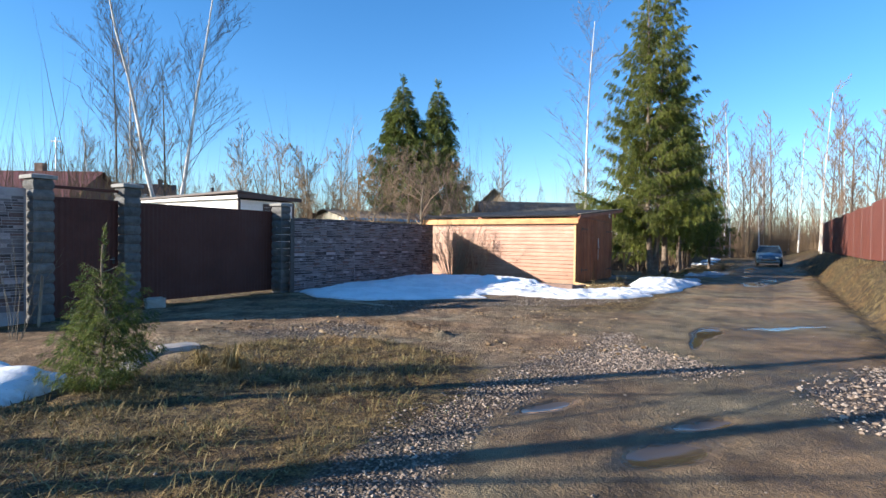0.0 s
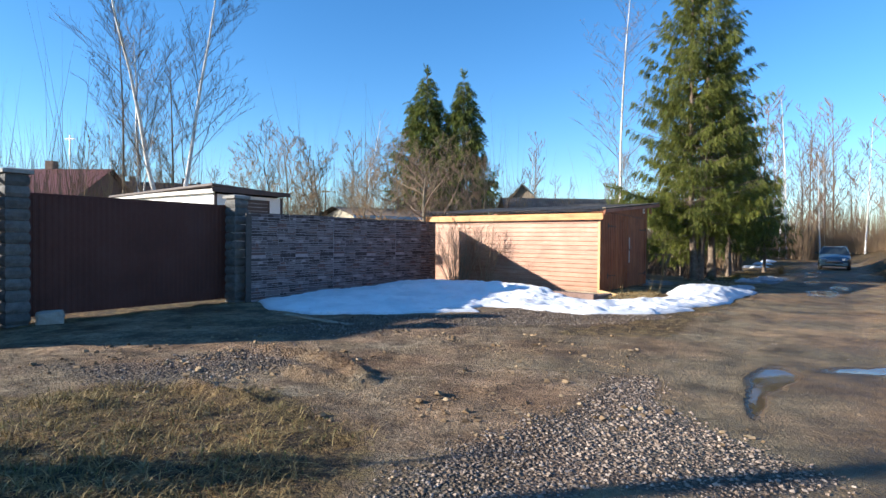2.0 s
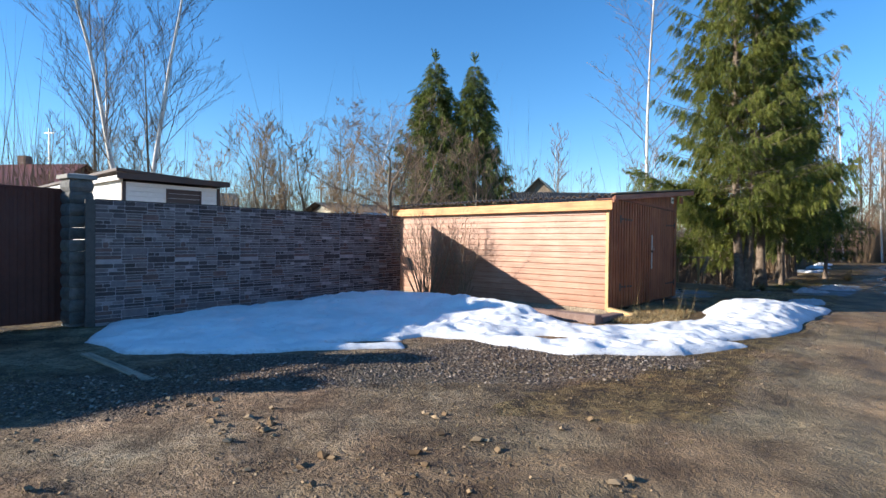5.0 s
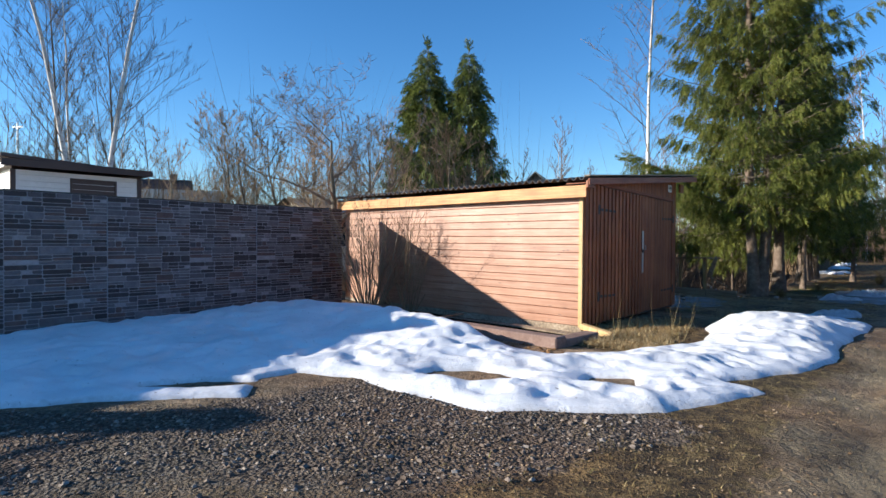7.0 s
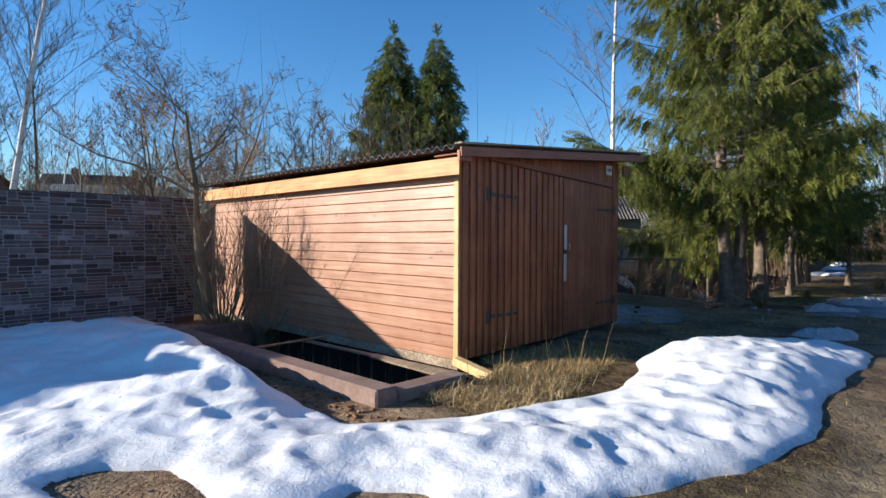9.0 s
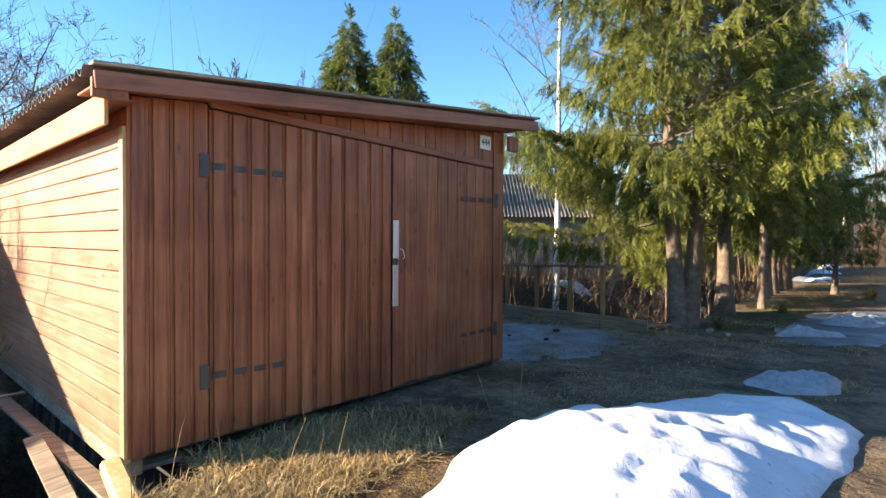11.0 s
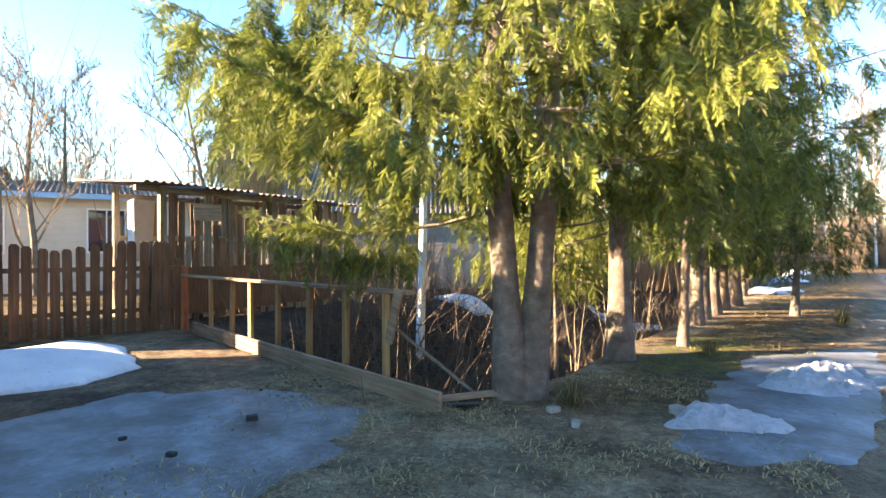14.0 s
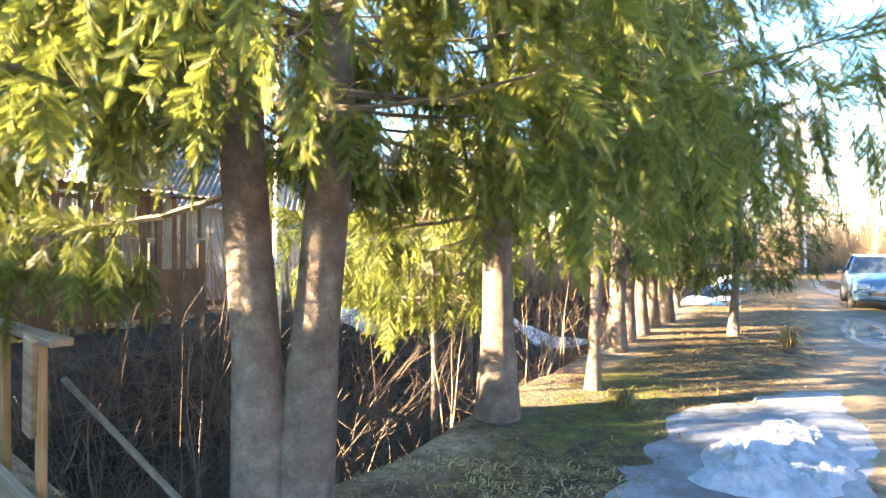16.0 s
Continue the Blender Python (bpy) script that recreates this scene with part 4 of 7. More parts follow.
    tmp = bpy.data.objects.new("numerals_curve", tx)
    scene.collection.objects.link(tmp)
    me = bpy.data.meshes.new_from_object(tmp.evaluated_get(bpy.context.evaluated_depsgraph_get()))
    bpy.data.objects.remove(tmp)
    me.materials.clear()
    me.materials.append(MAT_PRINT)
    part("numerals", me, P, "grey-green painted 444", pose(0, -0.0052, 0, 90, 0, 0))
    # the gable front stands a little askew to the long side
    skew = pose(0, 0, 0, 0, 0, 2.4)
    for ob in T.children:
        if ob.name.split(".")[0] in ("board", "door", "door_lintel", "number_plate", "gable_core"):
            ob.matrix_basis = skew @ ob.matrix_basis
    # roof sheets
    ny_, y = 7, -0.20
    sw = (L + 0.42) / ny_
    for i in range(ny_):
        me = wave_sheet(4.74, 1.05, 0.15, 0.026, 0.008, MAT_SLATE)
        part("roof_sheet", me, T, "", pose(-0.29, y + i * sw, z0 + 0.035 - 0.29 * slope + 0.006 * (i % 2), 0, -math.degrees(math.atan(slope)), 0))
    ang = -math.degrees(math.atan(slope))
    verge = pose(2.09, -0.235, roof_z(2.09) - 0.02, 0, ang, 0)
    part("verge_board", box_mesh(4.68, 0.026, 0.11, MAT_REDSOFFIT), T, "red-brown verge board", verge)
    part("verge_cap", box_mesh(4.72, 0.11, 0.022, MAT_GREYWOODX), T, "mossy grey verge plank", pose(2.1, -0.20, roof_z(2.1) + 0.078, 0, ang, 0))
    part("gable_soffit", box_mesh(4.64, 0.43, 0.018, MAT_REDSOFFIT), T, "", pose(2.09, -0.005, roof_z(2.09) - 0.036, 0, ang, 0))
    board("eaves_block", T, MAT_REDWOOD, (W + 0.0, 0.02, 2.50), (W + 0.18, 0.06, 2.68))
    board("rafter_end", T, MAT_REDWOOD, (-0.25, -0.225, 2.28), (-0.05, -0.185, 2.40))
    return T


shed()


def pit():
    T = empty("pit_kerb", pose(*SHED_C, 0, 0, 0, SHED_A), "low reddish concrete kerb round an inspection pit", "kerb")
    board("long_wall", T, MAT_REDCONC, (-1.76, -0.62, -1.75), (-1.50, 4.85, 0.055), bev=0.02)
    board("short_wall", T, MAT_REDCONC, (-1.50, -0.62, -1.75), (-0.55, -0.36, 0.0), bev=0.02)
    # the black linings put the pit's deep shade into their colour
    board("earth_wall", T, MAT_BLACK_AND_SHADE, (-0.6, -0.6, -1.75), (0.35, -0.46, -0.16), bev=0.01)
    board("end_wall", T, MAT_REDCONC, (-1.53, 4.68, -1.75), (-0.2, 4.85, -0.05), bev=0.02)
    board("inner_wall", T, MAT_BLACK_AND_SHADE, (0.35, -0.6, -1.75), (0.5, 4.85, -0.17), bev=0.01)
    R = empty("loose_plank", pose(*SHED_C, 0, 0, 0, SHED_A), "broken pale plank lying along the shed foot", "plank")
    part("board", box_mesh(0.14, 3.3, 0.03, MAT_GREYWOODX), R, "", pose(-0.20, 1.35, -0.145, 0, 8, 1.5))
    part("board", box_mesh(0.12, 1.5, 0.028, MAT_GREYWOODX), R, "", pose(-0.34, 0.5, -0.12, 0, -10, -4))
    tagged(new("rotten_beam", box_mesh(0.62, 0.13, 0.10, MAT_CORNER, 0.02)), "splintered pale beam end beside the shed corner", "timber").matrix_basis = pose(5.0, 19.93, -0.06, 4, 8, -42)
    bar = new("pit_bar", tube_mesh("bar", [([(-1.55, 2.35, -0.03), (-0.1, 2.6, -0.06)], [0.018, 0.018])], MAT_GREYWOODX, 6))
    bar.matrix_basis = pose(*SHED_C, 0, 0, 0, SHED_A)
    tagged(bar, "thin pale bar laid across the pit", "bar")


pit()

# ---------- stone-print fence ----------
WALL_A, WALL_DEG = (-4.45, 16.32), math.degrees(math.atan2(0.8607, 0.5091))


def stone_layout(w, h, seed):
    """Courses of long thin stones with a few tall ones between them."""
    rnd = random.Random(seed)
    out = []

    def cut(x, z, sw, sh):
        if sh > 0.34 or (sh > 0.13 and sw < 0.7 and rnd.random() < 0.84):
            k = sh * rnd.uniform(0.36, 0.64)
            cut(x, z, sw, k)
            cut(x, z + k, sw, sh - k)
        elif sw > 0.46 or (sw > 0.2 and rnd.random() < 0.22):
            k = sw * rnd.uniform(0.34, 0.66)
            cut(x, z, k, sh)
            cut(x + k, z, sw - k, sh)
        elif sh > 0.082 and sw > 0.13 and rnd.random() < 0.66:
            k = sh * rnd.uniform(0.4, 0.6)
            cut(x, z, sw, k)
            cut(x, z + k, sw, sh - k)
        else:
            out.append((x, z, sw, sh))
    cut(0, 0, w, h)
    return out


def stone_fence():
    pw, ph, zb = 1.38, 1.10, -0.12
    rnd = random.Random(5)
    lay, last = stone_layout(pw, ph, 11), stone_layout(0.86, ph, 12)
    shapes = []
    for k, (x, z, sw, sh) in enumerate(lay + last):
        bm = bmesh.new()
        bmesh.ops.create_cube(bm, size=1, matrix=Matrix.Diagonal((sw - 0.014, 0.010, sh - 0.012, 1)))
        bmesh.ops.bevel(bm, geom=[e for e in bm.edges if abs(e.verts[0].co.y - e.verts[1].co.y) > 0.004], offset=min(0.012, sh * 0.2), segments=1, affect="EDGES")
        shapes.append(bm_mesh("stone", bm, STONES[rnd.choices(range(5), (0.22, 0.36, 0.06, 0.15, 0.21))[0]]))
    n = 6
    for i in range(n):
        s = 0.15 + i * 1.38
        width = pw if i < n - 1 else 0.86
        tilt = (0.25, -0.2, 0.15, -0.15, 0.2, -0.1)[i]
        T = empty("fence_panel", pose(*WALL_A, 0, 0, 0, WALL_DEG) @ pose(s, 0.004 * (i % 2), zb + 0.012 * math.sin(i * 1.7), tilt, 0, 0), "steel fence panel with grey-violet stone-print cladding", "fence panel", "stone-print fence")
        board("sheet", T, MAT_MORTAR, (-0.006 if i else 0.008, -0.002, 0), (width + 0.004, 0.014, 2.20), bev=0.001)
        if i == 0:
            board("edge_strip", T, MAT_IRON, (-0.15, -0.012, 0), (0.008, 0.02, 2.2))
        board("top_strip", T, MAT_IRON, (0.0, -0.016, 2.20), (width, 0.018, 2.222), bev=0.003)
        board("back_rail", T, MAT_IRON, (0.0, 0.014, 0.45), (width, 0.05, 0.50))
        for rep in range(2):
            for (x, z, sw, sh), me in zip(lay, shapes) if i < n - 1 else zip(last, shapes[len(lay):]):
                part("stone", me, T, "", pose(x + sw / 2, -0.0075, rep * ph + z + sh / 2))


# ---------- gate and pillars ----------
GATE_A, GATE_DEG = (-6.98, 12.55), math.degrees(math.atan2(0.8747, 0.4846))


def block_mesh(lx, ly, lz, seed):
    rnd = random.Random(seed)
    bm = bmesh.new()
    bmesh.ops.create_cube(bm, size=1, matrix=Matrix.Diagonal((lx, ly, lz, 1)))
    bmesh.ops.subdivide_edges(bm, edges=bm.edges[:], cuts=2, use_grid_fill=True)
    for v in bm.verts:
        edge = min(1.0, (lz / 2 - abs(v.co.z)) / 0.03)
        k = -0.012 + (0.028 * edge + rnd.uniform(-0.006, 0.006))
        d = Vector((v.co.x, v.co.y, 0))
        if d.length > 0.01:
            v.co += d.normalized() * k
    return bm_mesh("split_block", bm, MAT_BLOCK)


BLOCKS = [block_mesh(0.36, 0.36, 0.192, k) for k in range(5)]


def pillar(s, ztop, zb, deg=GATE_DEG, org=GATE_A):
    T = empty("gate_pillar", pose(*org, 0, 0, 0, deg) @ pose(s, 0, zb), "grey split-block gate pillar with a flat cap", "pillar", "gate pillars")
    n = int(round((ztop - zb - 0.09) / 0.2))
    ch = (ztop - zb - 0.09) / n
    for i in range(n):
        part("block", BLOCKS[(i * 3 + int(s * 7)) % 5], T, "", pose(0, 0, ch * (i + 0.5), 0, 0, 90 * (i % 4)) @ Matrix.Diagonal((1, 1, ch / 0.2, 1)))
    bm = bmesh.new()
    bmesh.ops.create_cube(bm, size=1, matrix=Matrix.Translation((0, 0, ztop - zb - 0.05)) @ Matrix.Diagonal((0.47, 0.47, 0.07, 1)))
    for f in bm.faces:
        if f.normal.z > 0.5:
            r = bmesh.ops.inset_region(bm, faces=[f], thickness=0.18)
            for v in f.verts:
                v.co.z += 0.03
            break
    bmesh.ops.bevel(bm, geom=[e for e in bm.edges if e.is_convex], offset=0.006, segments=1, affect="EDGES")
    part("cap", bm_mesh("cap", bm, MAT_CAP), T, "weathered grey concrete cap")
    return T


def profile_sheet(lx, lz, period, depth, mat, name="profile_sheet"):
    """A ribbed steel sheet, upright, ribs along z, facing -y."""
    xs, x = [], 0.0
    while x < lx:
        for f, d in ((0, 0), (0.35, 0), (0.5, depth), (0.85, depth)):
            if x + f * period < lx:
                xs.append((x + f * period, -d))
        x += period
    xs.append((lx, 0))
    n = len(xs)
    V = [(a, b, z) for z in (0, lz) for a, b in xs] + [(a, b + 0.004, z) for z in (0, lz) for a, b in xs]
    F = []
    for i in range(n - 1):
        F.append((i, i + 1, n + i + 1, n + i))
        F.append((2 * n + i + 1, 2 * n + i, 3 * n + i, 3 * n + i + 1))
        F.append((n + i, n + i + 1, 3 * n + i + 1, 3 * n + i))
    return fast_mesh(name, V, F, mat)


def gates():
    pillar(0.12 - 0.2, 2.66, -0.3)
    pillar(-1.75 - 0.1, 2.68, -0.45)
    pillar(4.55, 2.52, -0.25)
    G = empty("sliding_gate", pose(*GATE_A, 0, 0, 0, GATE_DEG) @ pose(0.02, 0.215, -0.02), "dark brown ribbed steel sliding gate, shut", "gate")
    part("sheet", profile_sheet(4.55, 2.26, 0.11, 0.008, MAT_GATE), G)
    board("frame_rail", G, MAT_GATE, (0, 0.012, 0.0), (4.55, 0.05, 0.06))
    board("frame_rail", G, MAT_GATE, (0, -0.012, 2.255), (4.55, 0.05, 2.30))
    board("frame_rail", G, MAT_GATE, (0, 0.012, 1.1), (4.55, 0.05, 1.14))
    D = empty("wicket_door", pose(*GATE_A, 0, 0, 0, GATE_DEG) @ pose(-1.62, 0.05, -0.15), "dark brown steel wicket door, shut, between pillars", "door")
    part("sheet", profile_sheet(1.36, 2.38, 0.11, 0.008, MAT_GATE), D)
    board("frame_rail", D, MAT_GATE, (0, -0.02, 2.38), (1.36, 0.03, 2.43))
    board("lintel", D, MAT_GATE, (-0.02, -0.03, 2.60), (1.38, 0.05, 2.66))
    board("lock_plate", D, MAT_IRON, (1.22, -0.022, 1.05), (1.27, -0.012, 1.2))
    part("handle", tube_mesh("handle", [([(1.245, -0.02, 1.15), (1.245, -0.06, 1.15), (1.14, -0.06, 1.15)], [0.009] * 3)], MAT_METAL, 6), D)
    # more stone-print fence past the first pillar
    lay = stone_layout(1.38, 1.10, 11)
    rnd = random.Random(8)
    T = empty("fence_panel", pose(*GATE_A, 0, 0, 0, GATE_DEG) @ pose(-3.48, 0.02, -0.5), "steel fence panel with stone-print cladding past the wicket", "fence panel", "stone-print fence")
    board("sheet", T, MAT_MORTAR, (0.0, -0.002, 0), (1.42, 0.014, 2.9), bev=0.002)
    for rep in range(2):
        for x, z, sw, sh in lay:
            part("stone", box_mesh(sw - 0.011, 0.008, sh - 0.01, rnd.choice(STONES), 0.003), T, "", pose(x + sw / 2, -0.0065, 0.55 + rep * 1.1 + z + sh / 2))
    pipe = tagged(new("prop_pole", tube_mesh("pole", [([(0, 0, 0), (0.03, 0.02, 1.15)], [0.03, 0.026])], MAT_GREYWOOD, 7)), "weathered wooden pole leaning on a gate pillar", "pole")
    pipe.matrix_basis = pose(-7.55, 10.45, -0.4, 0, 2, 0)


gates()


def rock(name, x, y, z, sx, sy, sz, mat, label, seed, rz=0, category="stone"):
    rnd = random.Random(seed)
    bm = bmesh.new()
    bmesh.ops.create_cube(bm, size=1, matrix=Matrix.Diagonal((sx, sy, sz, 1)))
    bmesh.ops.subdivide_edges(bm, edges=bm.edges[:], cuts=3, use_grid_fill=True)
    bmesh.ops.smooth_vert(bm, verts=bm.verts[:], factor=0.5, use_axis_x=True, use_axis_y=True, use_axis_z=True)
    for v in bm.verts:
        v.co += Vector((rnd.uniform(-1, 1), rnd.uniform(-1, 1), rnd.uniform(-1, 1))) * 0.035 * min(sx, sy, sz) * 2
    ob = tagged(new(name, bm_mesh(name, bm, mat)), label, category)
    ob.matrix_basis = pose(x, y, z, 0, 0, rz)
    return ob


rock("concrete_lump", -6.55, 12.75, -0.02, 0.42, 0.30, 0.26, MAT_CONCRETE, "pale broken concrete lump at the gate pillar", 4, 40, "concrete")
rock("culvert_slab", -3.75, 7.95, -0.12, 0.55, 0.36, 0.18, MAT_CONCRETE, "cracked concrete culvert slab at the ditch edge", 5, 35, "concrete")
rock("culvert_wall", -3.95, 7.2, -0.32, 0.28, 1.5, 0.5, MAT_CONCRETE, "low stained concrete culvert wall", 6, 15, "concrete")
for k, (px, py, s) in enumerate(((9.9, 28.6, 0.14), (10.55, 26.9, 0.08), (10.7, 26.5, 0.07), (11.7, 26.95, 0.12))):
    rock("stone", px, py, gz(px, py) + s * 0.25, s * 1.5, s, s * 0.8, MAT_CONCRETE, "pale grey field stone on the verge", 20 + k, 40 * k)
for k, (px, py, s) in enumerate(((7.75, 25.35, 0.05), (7.95, 26.2, 0.07), (7.2, 25.6, 0.04))):
    rock("dirt_clod", px, py, -0.04, s * 1.4, s, s * 0.6, MAT_BLACK_AND_SHADE, "dark clod of frozen dirt on ice", 40 + k, 30 * k, "clod")
# loose half-buried plank in the gravel
pl = tagged(new("plank", box_mesh(1.9, 0.12, 0.03, MAT_GREYWOODX, 0.008)), "grey weathered plank sunk in the gravel before snow", "plank")
pl.matrix_basis = pose(-1.9, 13.75, -0.085, 0, 1, -32)


# ---------- railing, pickets, wood store ----------
def railing():
    deg = math.degrees(math.atan2(RAIL_D[1], RAIL_D[0]))
    T = empty("railing", pose(RAIL_P[0], RAIL_P[1], 0, 0, 0, deg), "ochre timber railing with a broken end beside a ditch", "railing")
    rnd = random.Random(2)
    for k, s in enumerate((0.55, 1.27, 1.93, 2.70, 3.48, 4.25, 4.98)):
        top = 0.845 + 0.019 * s
        part("post", box_mesh(0.085, 0.05, top + 0.5, MAT_RAILPOST, 0.006, "b"), T, "", pose(s, 0.05, -0.5, rnd.uniform(-1, 1), rnd.uniform(-1.5, 1.5), rnd.uniform(-6, 6)))
    part("handrail", box_mesh(6.0, 0.11, 0.042, MAT_RAIL, 0.006), T, "", pose(2.4, 0.03, 0.905, 0, -1.1, 0))
    part("broken_rail", box_mesh(0.10, 0.035, 0.60, MAT_RAIL, 0.006), T, "splintered rail hanging from the end post", pose(5.24, -0.07, 0.72, 8, 20, 10))
    K = tagged(new("kick_board", box_mesh(5.85, 0.05, 0.2, MAT_RAIL, 0.008)), "thick worn plank on edge along the ditch", "plank")
    K.matrix_basis = pose(RAIL_P[0], RAIL_P[1], 0, 0, 0, deg) @ pose(2.95, -0.03, -0.01, 0, 0.3, 0)
    for k, (a, b, r) in enumerate((((9.3, 26.95, -0.06), (10.05, 27.35, -0.06), 0.05), ((9.1, 28.3, -0.5), (9.9, 27.6, -0.25), 0.04), ((8.75, 27.75, 0.62), (9.85, 27.35, -0.12), 0.035))):
        d = Vector(b) - Vector(a)
        o = tagged(new("loose_plank", box_mesh(d.length, 0.12 if k == 0 else 0.035, 0.04 if k == 0 else 0.03, MAT_RAIL if k == 0 else MAT_GREYBARK, 0.006)), "fallen railing plank lying at the ditch edge", "plank")
        o.matrix_basis = Matrix.Translation((Vector(a) + d / 2)) @ d.to_track_quat("X", "Z").to_matrix().to_4x4()
    # posts stand in the ditch side: a ground beam carries them
    board("ground_beam", T, MAT_RAIL, (0.0, 0.0, -0.45), (5.3, 0.1, -0.12))


railing()


def picket_mesh(w, h, mat):
    bm = bmesh.new()
    prof = [(-w / 2, 0), (w / 2, 0), (w / 2, h - 0.05), (w * 0.28, h - 0.008), (-w * 0.28, h), (-w / 2, h - 0.045)]
    f = bm.faces.new([bm.verts.new((x, -0.011, z)) for x, z in prof])
    r = bmesh.ops.extrude_face_region(bm, geom=[f])
    for v in r["geom"]:
        if isinstance(v, bmesh.types.BMVert):
            v.co.y += 0.022
    return bm_mesh("picket", bm, mat)


def picket_fence():
    a, deg = (1.35, 28.19), math.degrees(math.atan2(0.6525, 0.7578))
    T = empty("picket_fence", pose(*a, -0.1, 0, 0, deg), "dark brown picket fence with arched sections", "fence")
    L = 4.05
    rnd = random.Random(6)
    meshes = {}
    x = 0.05
    while x < L:
        u = (x % 2.35) / 2.35
        h = 1.37 + 0.16 * math.sin(math.pi * u)
        key = round(h, 2)
        if key not in meshes:
            meshes[key] = picket_mesh(0.135, key, MAT_PICKET)
        part("picket", meshes[key], T, "", pose(x, 0, 0.02, rnd.uniform(-1, 1), rnd.uniform(-1.6, 1.6), 0))
        x += 0.175
    for z in (0.35, 1.05):
        board("rail", T, MAT_PICKET, (0, 0.012, z), (L, 0.055, z + 0.075))
    for px in (0.1, 1.6, 3.2, L + 0.05):
        board("post", T, MAT_PICKET, (px - 0.05, 0.055, -0.2), (px + 0.05, 0.155, 1.25))
    board("gate_post", T, MAT_REDWOOD, (L + 0.08, -0.06, -0.1), (L + 0.20, 0.06, 1.12))
    board("gate_post", T, MAT_GREYWOOD, (L - 0.42, 0.16, -0.1), (L - 0.30, 0.26, 1.55))


picket_fence()


# added out of view: its shadow darkens the corner before the railing
def shade_fence():
    a, b = (1.25, 28.0), (0.35, 31.6)
    L = math.hypot(b[0] - a[0], b[1] - a[1])
    T = empty("shade_fence", pose(*a, -0.15, 0, 0, math.degrees(math.atan2(b[1] - a[1], b[0] - a[0]))), "tall close-boarded fence added out of view to cast shade", "fence")
    n = 26
    for k in range(n):
        part("plank", box_mesh(L / n - 0.004, 0.025, 2.6, MAT_GREYWOOD, 0.004, "b"), T, "", pose((k + 0.5) * L / n, 0, 0.02 * math.sin(k * 2.1)))
    for z in (0.4, 2.0):
        board("rail", T, MAT_GREYWOODX, (0, 0.014, z), (L, 0.06, z + 0.08))


shade_fence()


def wood_store():
    d = Vector((6.08 - 3.74, 35.7 - 31.5, 0))
    deg = math.degrees(math.atan2(d.y, d.x))
    L = d.length
    T = empty("wood_store", pose(3.74, 31.5, -0.1, 0, 0, deg), "open slatted wood store of weathered boards, slate roof", "wood store")
    rnd = random.Random(9)
    for s in (0, 1.25, 2.5, 3.75, L):
        board("post", T, MAT_GREYWOOD, (s - 0.06, -0.06, -0.4), (s + 0.06, 0.06, 2.58 - 0.03 * s))
        board("post", T, MAT_GREYWOOD, (s - 0.05, 1.75, -0.4), (s + 0.05, 1.85, 2.68 - 0.03 * s))
    for z in (0.75, 1.55, 2.42):
        board("rail", T, MAT_GREYWOODX, (0, -0.085, z), (L, -0.06, z + 0.1))
        board("rail", T, MAT_GREYWOODX, (0, 1.86, z), (L, 1.885, z + 0.1))
    x = 0.12
    while x < L:
        w = rnd.uniform(0.1, 0.16)
        zb = 0.0 if rnd.random() < 0.5 else 0.05
        zt = rnd.choice((2.42, 2.45, 2.30, 1.62, 2.4))
        part("slat", box_mesh(w, 0.02, zt - zb, MAT_PICKET if rnd.random() < 0.6 else MAT_GREYWOOD, 0.004, "b"), T, "", pose(x, -0.10, zb, 0, rnd.uniform(-1.5, 1.5), 0))
        x += w + rnd.uniform(0.02, 0.14)
    x = 0.1
    while x < L:
        part("slat", box_mesh(0.12, 0.02, 2.4, MAT_GREYWOOD, 0.004, "b"), T, "", pose(x, 1.9, 0.0, 0, rnd.uniform(-2, 2), 0))
        x += rnd.uniform(0.2, 0.36)
    board("lower_boarding", T, MAT_PICKET, (0, -0.125, 0.15), (L, -0.105, 1.05), "dark lower boarding")
    board("lintel", T, MAT_GREYWOODX, (-0.5, -0.05, 2.46), (L + 0.1, 0.05, 2.56))
    board("hatch_board", T, MAT_GREYWOODX, (0.55, -0.135, 1.95), (1.15, -0.115, 2.28), "pale grey board panel")
    part("plastic_sheet", box_mesh(0.55, 0.015, 1.25, MAT_PLASTIC, 0.004), T, "torn pale plastic sheeting", pose(0.25, 1.2, 1.75, 3, 2, 20))
    part("plastic_sheet", box_mesh(0.4, 0.015, 1.5, MAT_PLASTIC, 0.004), T, "torn pale plastic sheeting", pose(-0.12, 0.9, 1.6, 0, 4, 80))
    for i in range(5):
        me = wave_sheet(2.9, 1.12, 0.15, 0.024, 0.008, MAT_SLATE)
        part("roof_sheet", me, T, "", pose(-0.55 + 1.14 * i + 1.1, -0.45, 2.60 - 0.035 * i, 0, 0, 90) @ pose(0, 0, 0, 0, -3.5, 0))
    for k in range(34):
        lx = rnd.uniform(0.3, L - 0.3)
        lz = rnd.uniform(0.05, 0.85)
        part("log", tube_mesh("log", [([(lx, 0.15, lz), (lx + rnd.uniform(-0.05, 0.05), 0.95, lz)], [rnd.uniform(0.05, 0.10)] * 2)], MAT_DEADWOOD, 7, False), T)


wood_store()


